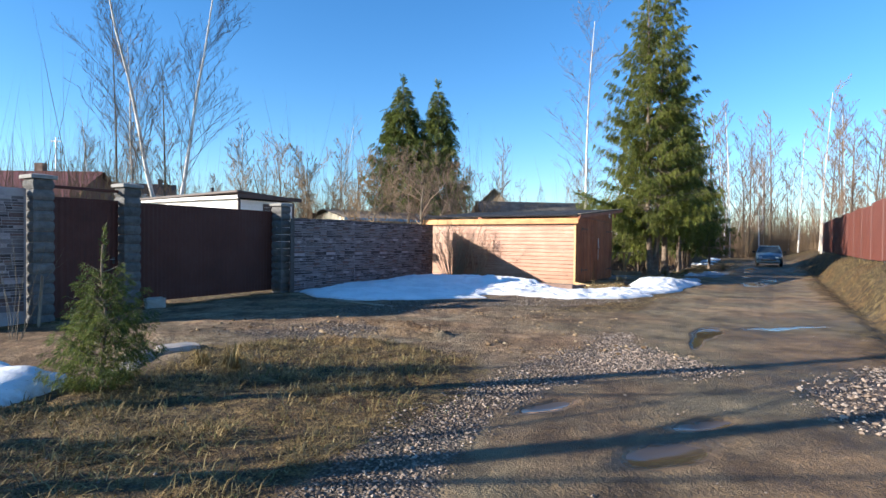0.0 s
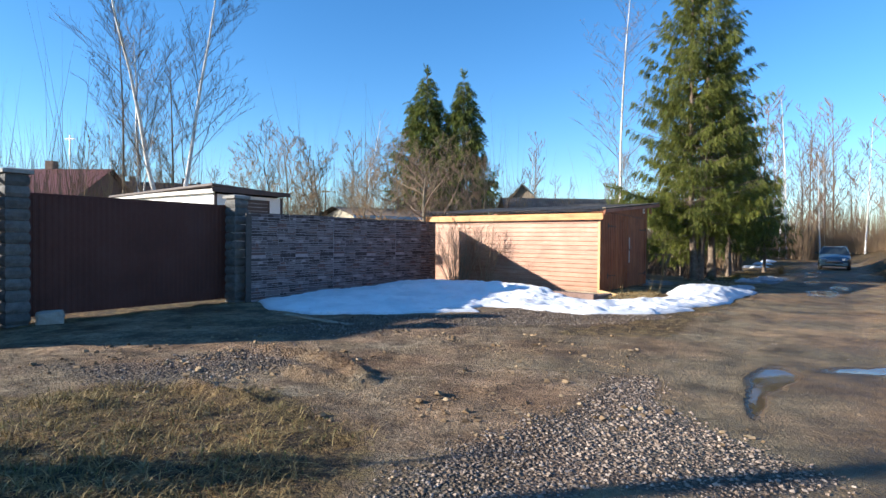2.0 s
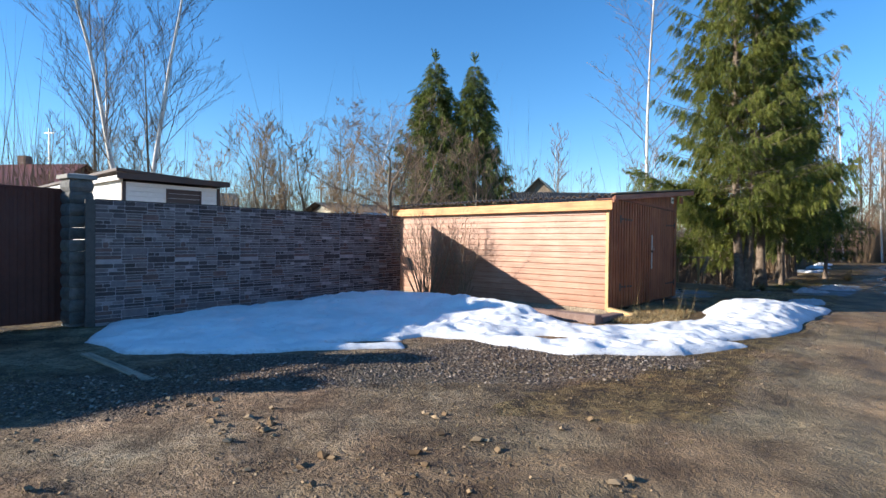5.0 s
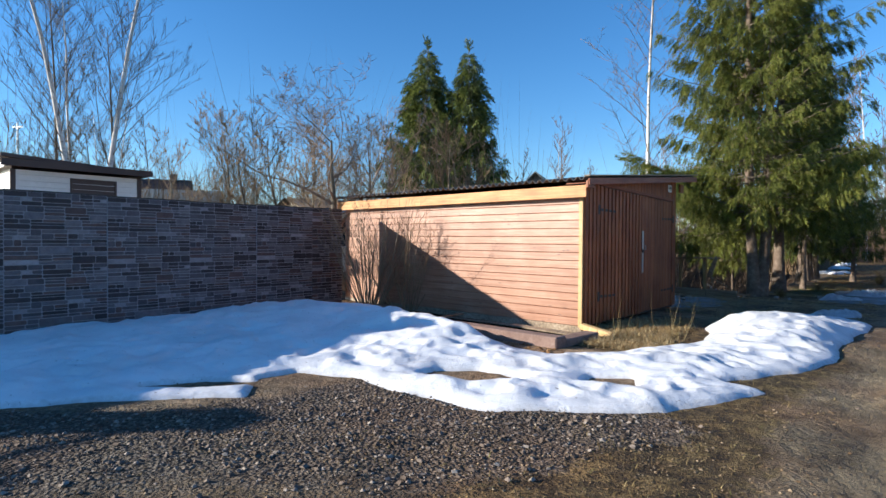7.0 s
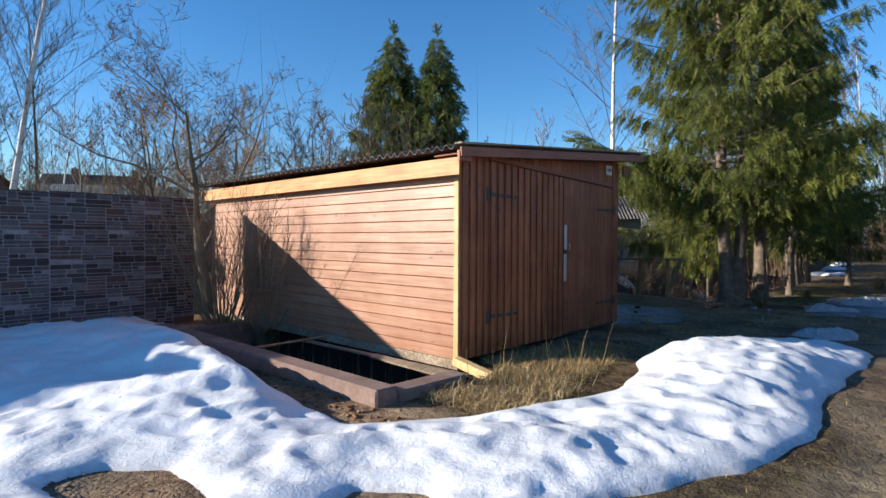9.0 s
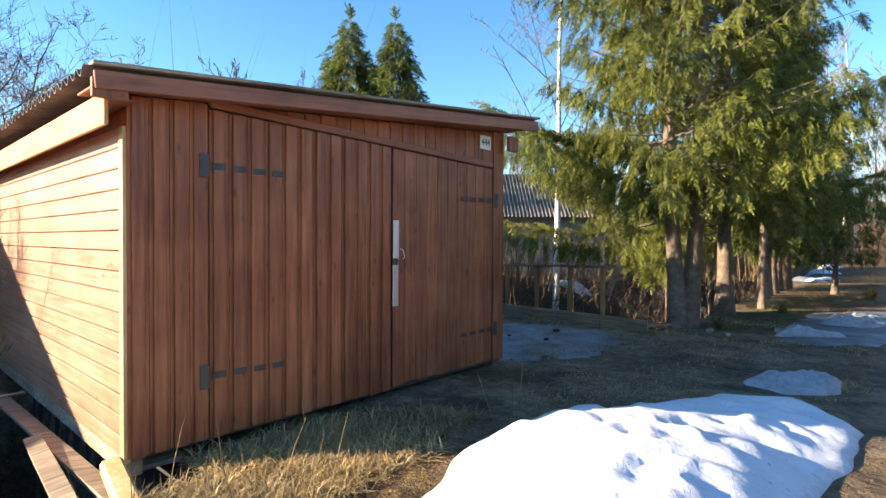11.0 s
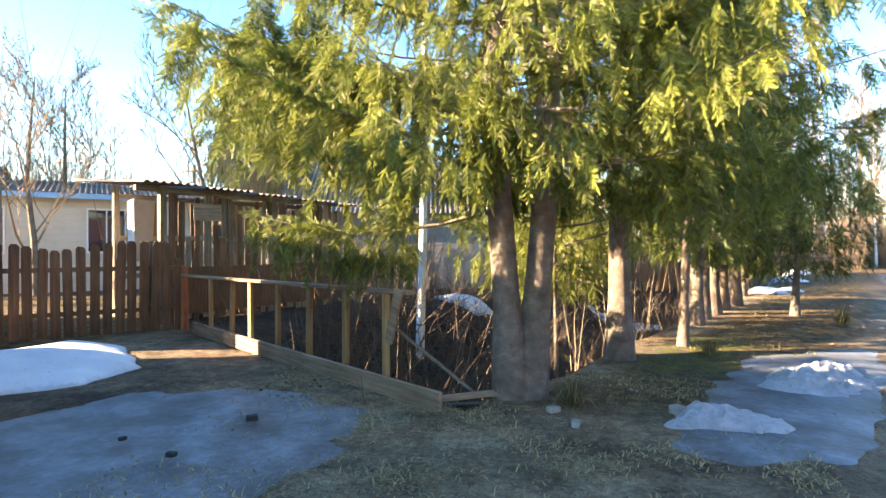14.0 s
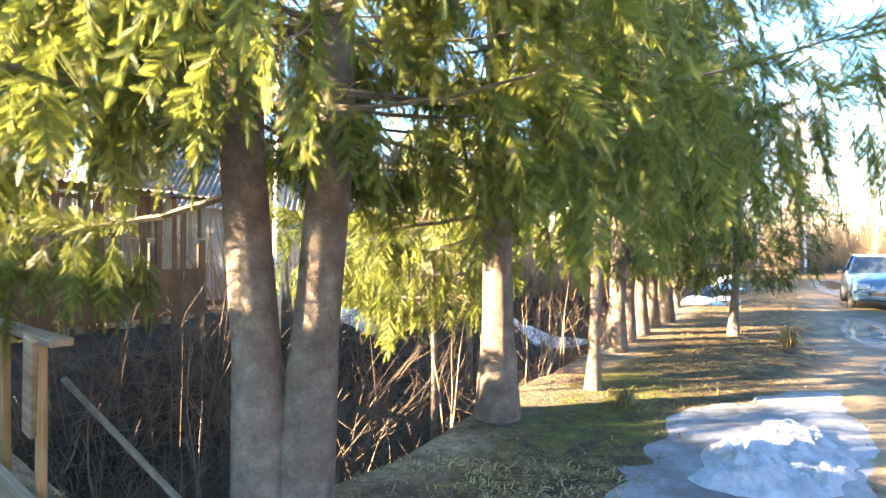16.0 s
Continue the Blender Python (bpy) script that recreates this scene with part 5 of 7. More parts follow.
# ---------- buildings ----------
def window(parent, lo, hi, frame_mat, pane=True, name="window", label=""):
    """A window on a wall that faces local -y: frame bars round a pane."""
    (x0, y0, z0), (x1, _, z1) = lo, hi
    W = part(name, box_mesh(x1 - x0, 0.02, z1 - z0, MAT_GLASS if pane else frame_mat, 0.002), parent, label, pose((x0 + x1) / 2, y0 - 0.012, (z0 + z1) / 2))
    hw, hh = (x1 - x0) / 2, (z1 - z0) / 2
    for a, b in (((-hw - 0.05, -0.035, -hh - 0.06), (hw + 0.05, 0.012, -hh)), ((-hw - 0.05, -0.035, hh), (hw + 0.05, 0.012, hh + 0.06)), ((-hw - 0.05, -0.035, -hh), (-hw, 0.012, hh)), ((hw, -0.035, -hh), (hw + 0.05, 0.012, hh))):
        board("frame_bar", W, frame_mat, a, b)
    if pane:
        board("frame_bar", W, frame_mat, (-0.02, -0.03, -hh), (0.02, -0.012, hh))
    return W


def siding(parent, mat, lo, hi, step=0.14, axis_x=True, name="siding_board"):
    """Lapped boards on a wall that faces local -y."""
    z = lo[2]
    while z < hi[2] - 0.02:
        zt = min(z + step, hi[2])
        part(name, box_mesh(hi[0] - lo[0], 0.022, zt - z - 0.004, mat, 0.004), parent, "", pose((lo[0] + hi[0]) / 2, lo[1] - 0.008, (z + zt) / 2, -3, 0, 0))
        z += step


def white_building():
    deg = math.degrees(math.atan2(24.09 - 21.76, -6.59 + 8.08))
    T = empty("white_building", pose(-8.0, 21.95, 0, 0, 0, deg), "low white-sided outbuilding with a dark flat roof", "building")
    W, D = 2.75, 7.4
    board("core", T, MAT_WHITE, (0.05, 0.05, -0.3), (W - 0.05, D, 3.0))
    siding(T, MAT_WHITE, (0, 0, 1.9), (W, 0, 3.0))
    board("lower_wall", T, MAT_WHITE, (0, 0.0, -0.3), (W, 0.05, 1.9))
    # long side faces local -x
    S = part("side_wall", box_mesh(0.03, D, 3.3, MAT_WHITE), T, "", pose(-0.005, D / 2, 1.35))
    for z in np.arange(1.9, 2.95, 0.15):
        part("siding_board", box_mesh(0.022, D, 0.142, MAT_WHITE, 0.004), T, "", pose(-0.028, D / 2, float(z) + 0.07, 0, 3, 0))
    for x in (0.0, W):
        board("corner_trim", T, MAT_DARKROOF, (x - 0.05, -0.045, 0), (x + 0.05, 0.03, 3.0))
    window(T, (1.2, 0, 2.45), (2.15, 0, 2.82), MAT_DARKROOF, False, "shuttered_window", "dark brown shuttered window")
    part("roof", box_mesh(W + 0.55, D + 0.5, 0.09, MAT_DARKROOF, 0.01), T, "", pose(W / 2, D / 2, 3.14, -1.0, 3.0, 0))
    board("fascia", T, MAT_DARKROOF, (-0.26, -0.26, 3.05), (W + 0.26, -0.235, 3.21))
    board("fascia", T, MAT_WHITE, (-0.20, -0.2, 3.02), (-0.16, D, 3.15))
    part("chimney_pipe", tube_mesh("pipe", [([(1.9, 4.4, 3.1), (1.9, 4.4, 3.75)], [0.07, 0.07]), ([(1.9, 4.4, 3.72), (1.9, 4.4, 3.78)], [0.11, 0.09])], MAT_IRON, 8), T, "thin dark flue pipe")


def gable_house(name, x, y, z, deg, W, D, wall_h, roof_h, wall_mat, roof_mat, label, over=0.4, slate=False, windows=()):
    """Front wall faces local -y, ridge along local x."""
    T = empty(name, pose(x, y, z, 0, 0, deg), label, "house")
    board("front_wall", T, wall_mat, (0, 0, 0), (W, 0.15, wall_h))
    board("rear_wall", T, wall_mat, (0, D - 0.15, 0), (W, D, wall_h))
    for x0 in (0, W - 0.15):
        bm = bmesh.new()
        prof = [(0.15, 0), (D - 0.15, 0), (D - 0.15, wall_h), (D / 2, wall_h + roof_h - 0.08), (0.15, wall_h)]
        f = bm.faces.new([bm.verts.new((x0, a, b)) for a, b in prof])
        r = bmesh.ops.extrude_face_region(bm, geom=[f])
        for v in r["geom"]:
            if isinstance(v, bmesh.types.BMVert):
                v.co.x += 0.15
        part("gable_wall", bm_mesh("gable_wall", bm, wall_mat), T)
    ang = math.degrees(math.atan2(roof_h, D / 2))
    run = math.hypot(roof_h, D / 2) + over
    for side in (0, 1):
        yy = D / 2
        m = pose(W / 2, yy, wall_h + roof_h + 0.03, 0, 0, 180 * side) @ pose(0, 0, 0, ang, 0, 0)
        if slate:
            k, n = 0, int(math.ceil((W + 2 * over) / 1.1))
            for k in range(n):
                me = wave_sheet(run, 1.14, 0.15, 0.028, 0.01, roof_mat)
                part("roof_sheet", me, T, "", m @ pose(-W / 2 - over + k * (W + 2 * over) / n, 0, 0.012 * (k % 2), 0, 0, 0) @ pose(1.14, 0, 0, 0, 0, 0) @ pose(0, 0, 0, 0, 0, -90) @ pose(0, -1.14, 0))
        else:
            part("roof_slope", box_mesh(W + 2 * over, run, 0.06, roof_mat, 0.01), T, "", m @ pose(0, -run / 2, 0))
    for (a, b) in windows:
        window(T, a, b, MAT_WHITE)
    return T


white_building()
h1 = gable_house("brown_house", -33.5, 36.3, 0, 0, 8.9, 7.5, 3.7, 2.35, MAT_BROWNROOF, MAT_BROWNROOF, "dark brown house with a steep metal roof behind trees")
board("chimney", h1, MAT_REDCONC, (4.2, 3.9, 5.6), (4.8, 4.4, 6.7))
gable_house("grey_roofed_house", -28.4, 47.0, 0, 25, 9.0, 6.0, 3.8, 1.5, MAT_WHITE, MAT_GREYROOF, "white house with a low grey-green roof beyond the fence", windows=(((1.5, 0, 1.0), (2.6, 0, 2.2)), ((5.5, 0, 1.0), (6.6, 0, 2.2))))
h2 = gable_house("dark_roofed_house", -36.5, 56.0, 0, 25, 8.5, 8, 3.9, 3.4, MAT_BEIGE, MAT_DARKROOF, "far house with a dark hipped roof and two chimneys")
for cx in (2.0, 7.0):
    board("chimney", h2, MAT_REDCONC, (cx, 3.7, 6.0), (cx + 0.5, 4.2, 7.9))
r1 = gable_house("derelict_house", 3.3, 39.2, -0.4, 8, 7.5, 5.0, 3.0, 1.75, MAT_CONCRETE, MAT_SLATE, "derelict pale house with a sagging mossy slate roof", 0.5, True)
r2 = gable_house("slate_roofed_house", 6.6, 47.5, 0, 80, 6.0, 4.6, 3.6, 2.3, MAT_GREYWOOD, MAT_GREYROOF, "grey timber house with a pointed gable", 0.3)
b1 = gable_house("cream_house", -6.0, 34.6, -0.2, 38, 7.5, 5.0, 3.05, 0.5, MAT_BEIGE, MAT_SLATE, "cream-sided house with blue-white eaves and slate roof", 0.35, True, (((4.55, -0.03, 1.3), (5.5, -0.03, 2.55)), ((1.6, -0.03, 1.3), (2.5, -0.03, 2.55))))
siding(b1, MAT_BEIGE, (0, -0.002, 0.2), (7.5, 0, 2.75), 0.2)
board("eaves_board", b1, MAT_BLUE, (-0.3, -0.40, 2.86), (7.8, -0.37, 3.02), "pale blue eaves board")


def red_fence():
    a, b = Vector((13.0, 16.0, 0)), Vector((27.5, 40.6, 0))
    d = b - a
    deg = math.degrees(math.atan2(d.y, d.x))
    n = int(d.length / 2.4)
    for i in range(n):
        p = a + d * (i / n)
        T = empty("red_fence_panel", pose(p.x, p.y, gz(p.x, p.y) + 0.08, 0, 0, deg), "brick-red ribbed steel fence panel on a grassy bank", "fence panel", "red steel fence")
        w = d.length / n
        M = part("sheet", profile_sheet(w - 0.01, 2.0 + 0.05 * (i % 2), 0.2, 0.03, MAT_REDSTEEL), T, "", pose(w, 0, 0, 0, 0, 180))
        board("post", T, MAT_IRON, (-0.03, -0.09, -0.4), (0.03, -0.03, 2.05))
        board("rail", T, MAT_IRON, (0, -0.05, 0.4), (w, -0.005, 0.45))
    p = a + d * 1.01
    o = tagged(new("end_post", box_mesh(0.28, 0.28, 2.3, MAT_CONCRETE, 0.02, "b")), "pale concrete post ending the red fence", "post")
    o.matrix_basis = pose(p.x, p.y, gz(p.x, p.y) - 0.1)


red_fence()


# ---------- trees ----------
def sprig_template(side, cross, seed, half):
    """A drooping shoot of unit length along -z: a curved stem and side shoots, each a needle-clad blade or two crossed ones."""
    rnd = random.Random(seed)
    V, F = [], []

    def blade(a, b, w, turn):
        d = (b - a).normalized()
        ref = Vector((math.cos(turn), math.sin(turn), 0.3))
        x = d.cross(ref).normalized()
        for q in range(cross):
            e = x if q == 0 else d.cross(x)
            k = len(V)
            V.extend([a - e * w * 0.85, a + e * w * 0.85, b + e * w, b - e * w])
            F.append((k, k + 1, k + 2, k + 3))

    bend = [Vector((0.05 * math.sin(2.5 * t + seed), 0.05 * math.cos(2.1 * t + seed), -t)) for t in (0.0, 0.36, 0.7, 1.08)]
    for k in range(3):
        blade(bend[k], bend[k + 1], half, rnd.uniform(0, 3.1))
    for i in range(side):
        t = 0.04 + 0.78 * (i + rnd.random() * 0.8) / side
        f = t / 1.08 * 3
        p = bend[int(f)].lerp(bend[int(f) + 1], f - int(f))
        az = math.pi * i + rnd.uniform(-0.75, 0.75)
        out = Vector((math.cos(az), math.sin(az), 0))
        ln = (0.46 if side < 15 else 0.29) * (1.08 - 0.72 * t) * rnd.uniform(0.7, 1.2)
        blade(p, p + (out * rnd.uniform(0.55, 0.9) + Vector((0, 0, -rnd.uniform(0.5, 0.95)))).normalized() * ln, half, rnd.uniform(0, 3.1))
    return np.array([tuple(v) for v in V]), np.array(F)


SPRIGS = {n: [sprig_template(m, c, 10 * n + k, w) for k in range(3)] for n, m, c, w in ((7, 4, 1, 0.10), (12, 6, 1, 0.085), (16, 11, 1, 0.055), (38, 26, 1, 0.037))}


def place_many(tmpl, origins, dirs, scales, rolls):
    """Copies a template (along -z) to many places: arrays of vertices and quads."""
    V, F = tmpl
    origins, dirs, scales, rolls = (np.asarray(a, float) for a in (origins, dirs, scales, rolls))
    zc = -dirs / np.linalg.norm(dirs, axis=1, keepdims=True)
    ref = np.stack([np.cos(rolls), np.sin(rolls), np.full(len(rolls), 0.05)], 1)
    xc = np.cross(ref, zc)
    xc /= np.linalg.norm(xc, axis=1, keepdims=True) + 1e-9
    yc = np.cross(zc, xc)
    R = np.stack([xc, yc, zc], 2) * scales[:, None, None]
    W = np.einsum("nij,kj->nki", R, V) + origins[:, None, :]
    Q = F[None] + (np.arange(len(origins)) * len(V))[:, None, None]
    return W.reshape(-1, 3), Q.reshape(-1, 4)


def spruce(x, y, h, r, clear, seed, label, trunk_r=0.16, whorl=0.34, per=5, dens=15, nq=12, mat=None, shoot=0.34, twin=None, lean=(0, 0), tier=1.0, zbase=None, dead=True, branches_extra=(), young=False):
    rnd = random.Random(seed)
    zb = gz(x, y) - 0.05 if zbase is None else zbase
    T = empty("spruce_tree", pose(x, y, zb), label, "tree")
    V, F = [], []

    def stem(ox, oy, hh, rr, spread):
        pts, rad = [Vector((ox * 0.35, oy * 0.35, -0.45))], [rr * 1.9]
        for k in range(15):
            t = k / 14
            z = hh * t
            flare = 1 + 0.5 * math.exp(-z / 0.28)
            k2 = min(1, z / 2.2)
            pts.append(Vector((ox * (0.35 + 0.65 * k2) + spread[0] * t + 0.02 * math.sin(9 * t + seed), oy * (0.35 + 0.65 * k2) + spread[1] * t, z)))
            rad.append(max(0.012, rr * flare * (1 - 0.93 * t)))
        tube(V, F, pts, rad, 12)
        return pts[1:]
    stems = []
    if twin:
        for (ox, oy), hh in twin:
            stems.append((stem(ox, oy, hh, trunk_r, (ox * 1.2, oy * 1.2)), hh))
    else:
        stems.append((stem(0, 0, h, trunk_r, lean), h))
    part("trunk", fast_mesh("trunk", [tuple(v) for v in V], F, MAT_BARK, True), T)
    V, F, O, Dn, S, R = [], [], [], [], [], []
    DV, DF = [], []
    for pts, hh in stems:
        z = clear
        while z < hh - 0.25:
            t = (z - clear) / (hh - clear)
            fz = z / hh * 14
            i0 = min(13, int(fz))
            c = pts[i0].lerp(pts[i0 + 1], fz - i0)
            n = max(3, int(per * (0.75 + 0.25 * (1 - t))))
            a0 = rnd.uniform(0, 6.28)
            for k in range(n):
                az = a0 + 2 * math.pi * k / n + rnd.uniform(-0.5, 0.5)
                prof = (1 - t) ** 0.8 * (0.62 + 0.38 * min(1, (t + 0.02) / 0.10))
                ln = max(0.16, r * prof * rnd.uniform(0.68, 1.16))
                one_branch(rnd, c, az, ln, 0.6 + 0.4 * t if young else t, O, Dn, S, R, V, F, dens, shoot, tier, 0.3 if young else 1.0)
            if dead and t < 0.32:
                for k in range(20):
                    az = rnd.uniform(0, 6.28)
                    o = Vector((math.cos(az), math.sin(az), rnd.uniform(-0.8, 0.2)))
                    L = rnd.uniform(0.25, 1.1)
                    tube(DV, DF, [c, c + o * L * 0.5, c + o * L + Vector((0, 0, -0.15 * L))], [0.008, 0.005, 0.002], 3)
            z += whorl * rnd.uniform(0.7, 1.3) * (1 - 0.3 * t)
        top = pts[-1]
        for k in range(5):
            O.append(tuple(top + Vector((0, 0, -0.2 + 0.07 * k))))
            Dn.append((rnd.uniform(-0.3, 0.3), rnd.uniform(-0.3, 0.3), 1))
            S.append(min(shoot, 0.1 * hh))
            R.append(rnd.uniform(0, 6))
    for base, az, ln, tt in branches_extra:
        one_branch(rnd, Vector(base), az, ln, tt, O, Dn, S, R, V, F, dens * 3.0, shoot * 1.05, tier, stout=0.9, hang=2.6, drop=0.22 if tt < 0 else 0.55)
    if DV:
        tagged(part("dead_wood", fast_mesh("dead_wood", [tuple(v) for v in DV], DF, MAT_DEADWOOD), T), kind="stuff")
    tagged(part("branchwork", fast_mesh("branchwork", [tuple(v) for v in V], F, MAT_GREYBARK), T), kind="stuff")
    O, Dn, S, R = map(np.array, (O, Dn, S, R))
    vs, qs, off = [], [], 0
    for k in range(3):
        sel = np.arange(len(O)) % 3 == k
        a, b = place_many(SPRIGS[nq][k], O[sel], Dn[sel], S[sel], R[sel])
        vs.append(a)
        qs.append(b + off)
        off += len(a)
    nquad = sum(len(q) for q in qs)
    part("crown", fast_mesh("crown", np.concatenate(vs), np.concatenate(qs), mat or MAT_NEEDLE, uv=np.tile(np.array([(0, 0), (0, 1), (1, 1), (1, 0)]), (nquad, 1))), T, "dense drooping green needles")
    return T


def one_branch(rnd, c, az, ln, t, O, Dn, S, R, V, F, dens, shoot, tier, stout=1.0, hang=1.0, drop=0.0):
    """One limb: sags out from the trunk, lifts at the tip, and carries hanging shoots on both sides."""
    out = Vector((math.cos(az), math.sin(az), 0))
    lat = Vector((-out.y, out.x, 0))
    rise = -0.22 + 0.63 * t + rnd.uniform(-0.08, 0.08)
    lift = 0.26 * (1 - 0.5 * t)
    pts = []
    for k in range(6):
        s = k / 5
        pts.append(c + out * ln * s + Vector((0, 0, ln * (rise * s + lift * s * s))) + lat * ln * 0.05 * math.sin(3 * s + az))
    br = 0.005 + 0.0075 * ln * stout
    tube(V, F, pts, [br * (1 - 0.85 * k / 5) for k in range(6)], 4)
    tc = max(t, 0.0)
    n = max(5, int(dens * ln * tier * (0.7 + 0.3 * min(1, tc / 0.3)) + 4))
    for _ in range(n):
        s = rnd.random() ** 0.8 * 0.93 + 0.07
        if ln > 1.2 and s < 0.25:
            s += 0.22
        f = s * 5
        i = min(4, int(f))
        p = pts[i].lerp(pts[i + 1], f - i)
        w = 0.23 * ln * (1.04 - s) + 0.07 * min(1, ln)
        q = rnd.uniform(-1, 1)
        p = p + lat * q * w + out * abs(q) * w * 0.5 + Vector((0, 0, -0.34 * abs(q) * w + rnd.uniform(-0.04, 0.02) - drop * rnd.random() ** 1.5 * min(1, 3 * s)))
        sag = 1.0 - 0.8 * tc
        d = out * (0.15 + 0.42 * s) + lat * q * 0.35 + Vector((rnd.uniform(-0.2, 0.2), rnd.uniform(-0.2, 0.2), -sag * rnd.uniform(0.7, 1.5) * hang))
        if drop and rnd.random() < 0.35:
            p = pts[i].lerp(pts[i + 1], f - i) + lat * q * 0.08
            d = out * 0.8 + lat * q + Vector((0, 0, rnd.uniform(-0.3, 0.35)))
        O.append(tuple(p))
        Dn.append(tuple(d))
        S.append(shoot * rnd.uniform(0.6, 1.25) * min(1.0, 0.45 + 0.5 * ln) * (1.15 - 0.35 * s))
        R.append(rnd.uniform(0, 6.28))


def bare_tree(seed, h, r0, spread=0.3, levels=3, kids=(14, 7, 4), up=0.6, trunk_k=7, first=0.3, curve=0.1, twig_r=0.004, seg=4, thin=0.32, fine=2, sub=None):
    """Stem and twigs of a leafless tree: two lists of vertices and quads."""
    rnd = random.Random(seed)
    V1, F1, V2, F2 = [], [], [], []

    def grow(p, d, ln, r, lev):
        n = seg if lev < levels else fine
        pts, rad = [p.copy()], [r]
        dd = d.copy()
        for k in range(n):
            dd = (dd + Vector((rnd.uniform(-1, 1), rnd.uniform(-1, 1), rnd.uniform(-0.6, 1.0) * (1 if lev else 0.2))) * curve * (1 + lev * 0.6)).normalized()
            pts.append(pts[-1] + dd * ln / n)
            rad.append(max(twig_r * 0.5, r * (1 - 0.82 * (k + 1) / n)))
        big = lev < 1
        tube(V1 if big else V2, F1 if big else F2, pts, rad, trunk_k if lev == 0 else 3)
        if lev >= levels:
            return
        for k in range(kids[lev]):
            s = (first if lev == 0 else 0.2) + (1 - (first if lev == 0 else 0.2)) * (k + rnd.random()) / kids[lev]
            f = min(s, 0.98) * n
            i = min(n - 1, int(f))
            q = pts[i].lerp(pts[i + 1], f - i)
            base = (pts[i + 1] - pts[i]).normalized()
            az = rnd.uniform(0, 6.28)
            side = Vector((math.cos(az), math.sin(az), 0))
            nd = (base * up + side * (1 - up * 0.5) + Vector((0, 0, 0.25))).normalized()
            cl = ln * (spread if lev == 0 else (sub or min(0.6, spread * 1.5))) * (1.15 - 0.6 * s) * rnd.uniform(0.7, 1.3)
            grow(q, nd, cl, max(twig_r, rad[i] * thin), lev + 1)
    grow(Vector((0, 0, 0)), Vector((0, 0, 1)), h, r0, 0)
    return V1, F1, V2, F2


def put_bare(name, x, y, data, label, stem_mat, twig_mat, rz=0.0, category="tree", z=None, lean=(0, 0), scale=1.0):
    V1, F1, V2, F2 = data
    T = empty(name, pose(x, y, gz(x, y) - 0.05 if z is None else z, lean[0], lean[1], rz) @ Matrix.Scale(scale, 4), label, category)
    part("trunk", fast_mesh("trunk", [tuple(v) for v in V1], F1, stem_mat, True), T)
    if V2:
        tagged(part("branchwork", fast_mesh("branchwork", [tuple(v) for v in V2], F2, twig_mat), T, "fine bare twigs"), kind="stuff")
    return T


# the spruces beside the road
spruce(10.24, 27.42, 15.6, 3.25, 2.45, 1, "tall twin-stemmed spruce with drooping yellow-green boughs", 0.145, 0.43, 5, 20, 38, shoot=0.42, mat=MAT_SPRAY, zbase=-0.15,
       twin=[((-0.20, -0.04), 14.6), ((0.22, 0.05), 15.8)],
       branches_extra=[((-0.25, 0.1, 1.95), math.radians(169), 3.0, -0.2), ((0.25, 0.0, 2.52), math.radians(-14), 2.8, 0.08), ((-0.2, 0, 2.55), math.radians(213), 3.0, 0.42), ((-0.2, 0, 3.0), math.radians(190), 3.3, 0.35), ((-0.2, 0, 3.3), math.radians(172), 3.4, 0.3), ((0.2, 0, 3.2), math.radians(-50), 3.0, 0.3), ((0, -0.1, 2.75), math.radians(255), 1.5, 0.2)])
spruce(11.65, 29.5, 12.6, 2.7, 2.5, 2, "spruce with a flared trunk on the ditch edge", 0.155, 0.42, 5, 16, 38, shoot=0.42, mat=MAT_SPRAY, zbase=-0.2,
       branches_extra=[((-0.1, 0, 2.0), math.radians(172), 2.3, 0.0), ((-0.1, 0.1, 1.8), math.radians(138), 2.2, 0.0), ((0, 0.1, 2.2), math.radians(100), 2.2, 0.1), ((0.1, -0.1, 2.5), math.radians(-30), 2.4, 0.1)])
for k, (px, py, hh, rr, cl, tr) in enumerate(((12.85, 30.55, 8.0, 1.2, 2.6, 0.07), (13.75, 32.8, 9.5, 2.1, 1.75, 0.13), (14.15, 33.6, 9.0, 1.9, 1.8, 0.12), (14.6, 34.4, 10, 2.1, 1.8, 0.15), (15.2, 35.4, 9.5, 2.1, 1.7, 0.13), (15.85, 36.3, 10, 2.3, 1.8, 0.14), (16.4, 34.5, 4.9, 1.9, 1.35, 0.08), (17.3, 39.5, 8.5, 2.2, 1.2, 0.12), (11.0, 31.6, 5.6, 1.5, 2.3, 0.05), (11.6, 35.6, 6.5, 1.6, 2.4, 0.07))):
    spruce(px, py, hh, rr, cl, 30 + k, "slender roadside spruce in a row of trees" if k < 8 else "young green spruce growing past the ditch", tr, 0.42, 5, 8, 16, shoot=0.50, mat=MAT_SPRAY if k > 7 else MAT_SPRAY_DARK)
spruce(-3.9, 53.0, 16.2, 4.9, 0.6, 50, "dark tall spruce behind the gardens", 0.2, 0.5, 7, 7, 12, mat=MAT_SPRAY_DARK, shoot=0.95, dead=False)
spruce(-0.6, 52.0, 15.6, 4.0, 0.6, 51, "dark slender spruce beside a taller one", 0.2, 0.5, 7, 7, 12, mat=MAT_SPRAY_DARK, shoot=0.95, dead=False)
spruce(-3.54, 5.85, 1.55, 0.62, 0.12, 60, "young knee-high spruce at the ditch edge", 0.022, 0.09, 7, 30, 16, shoot=0.16, tier=1.5, mat=MAT_SPRAY_DARK, young=True, dead=False)

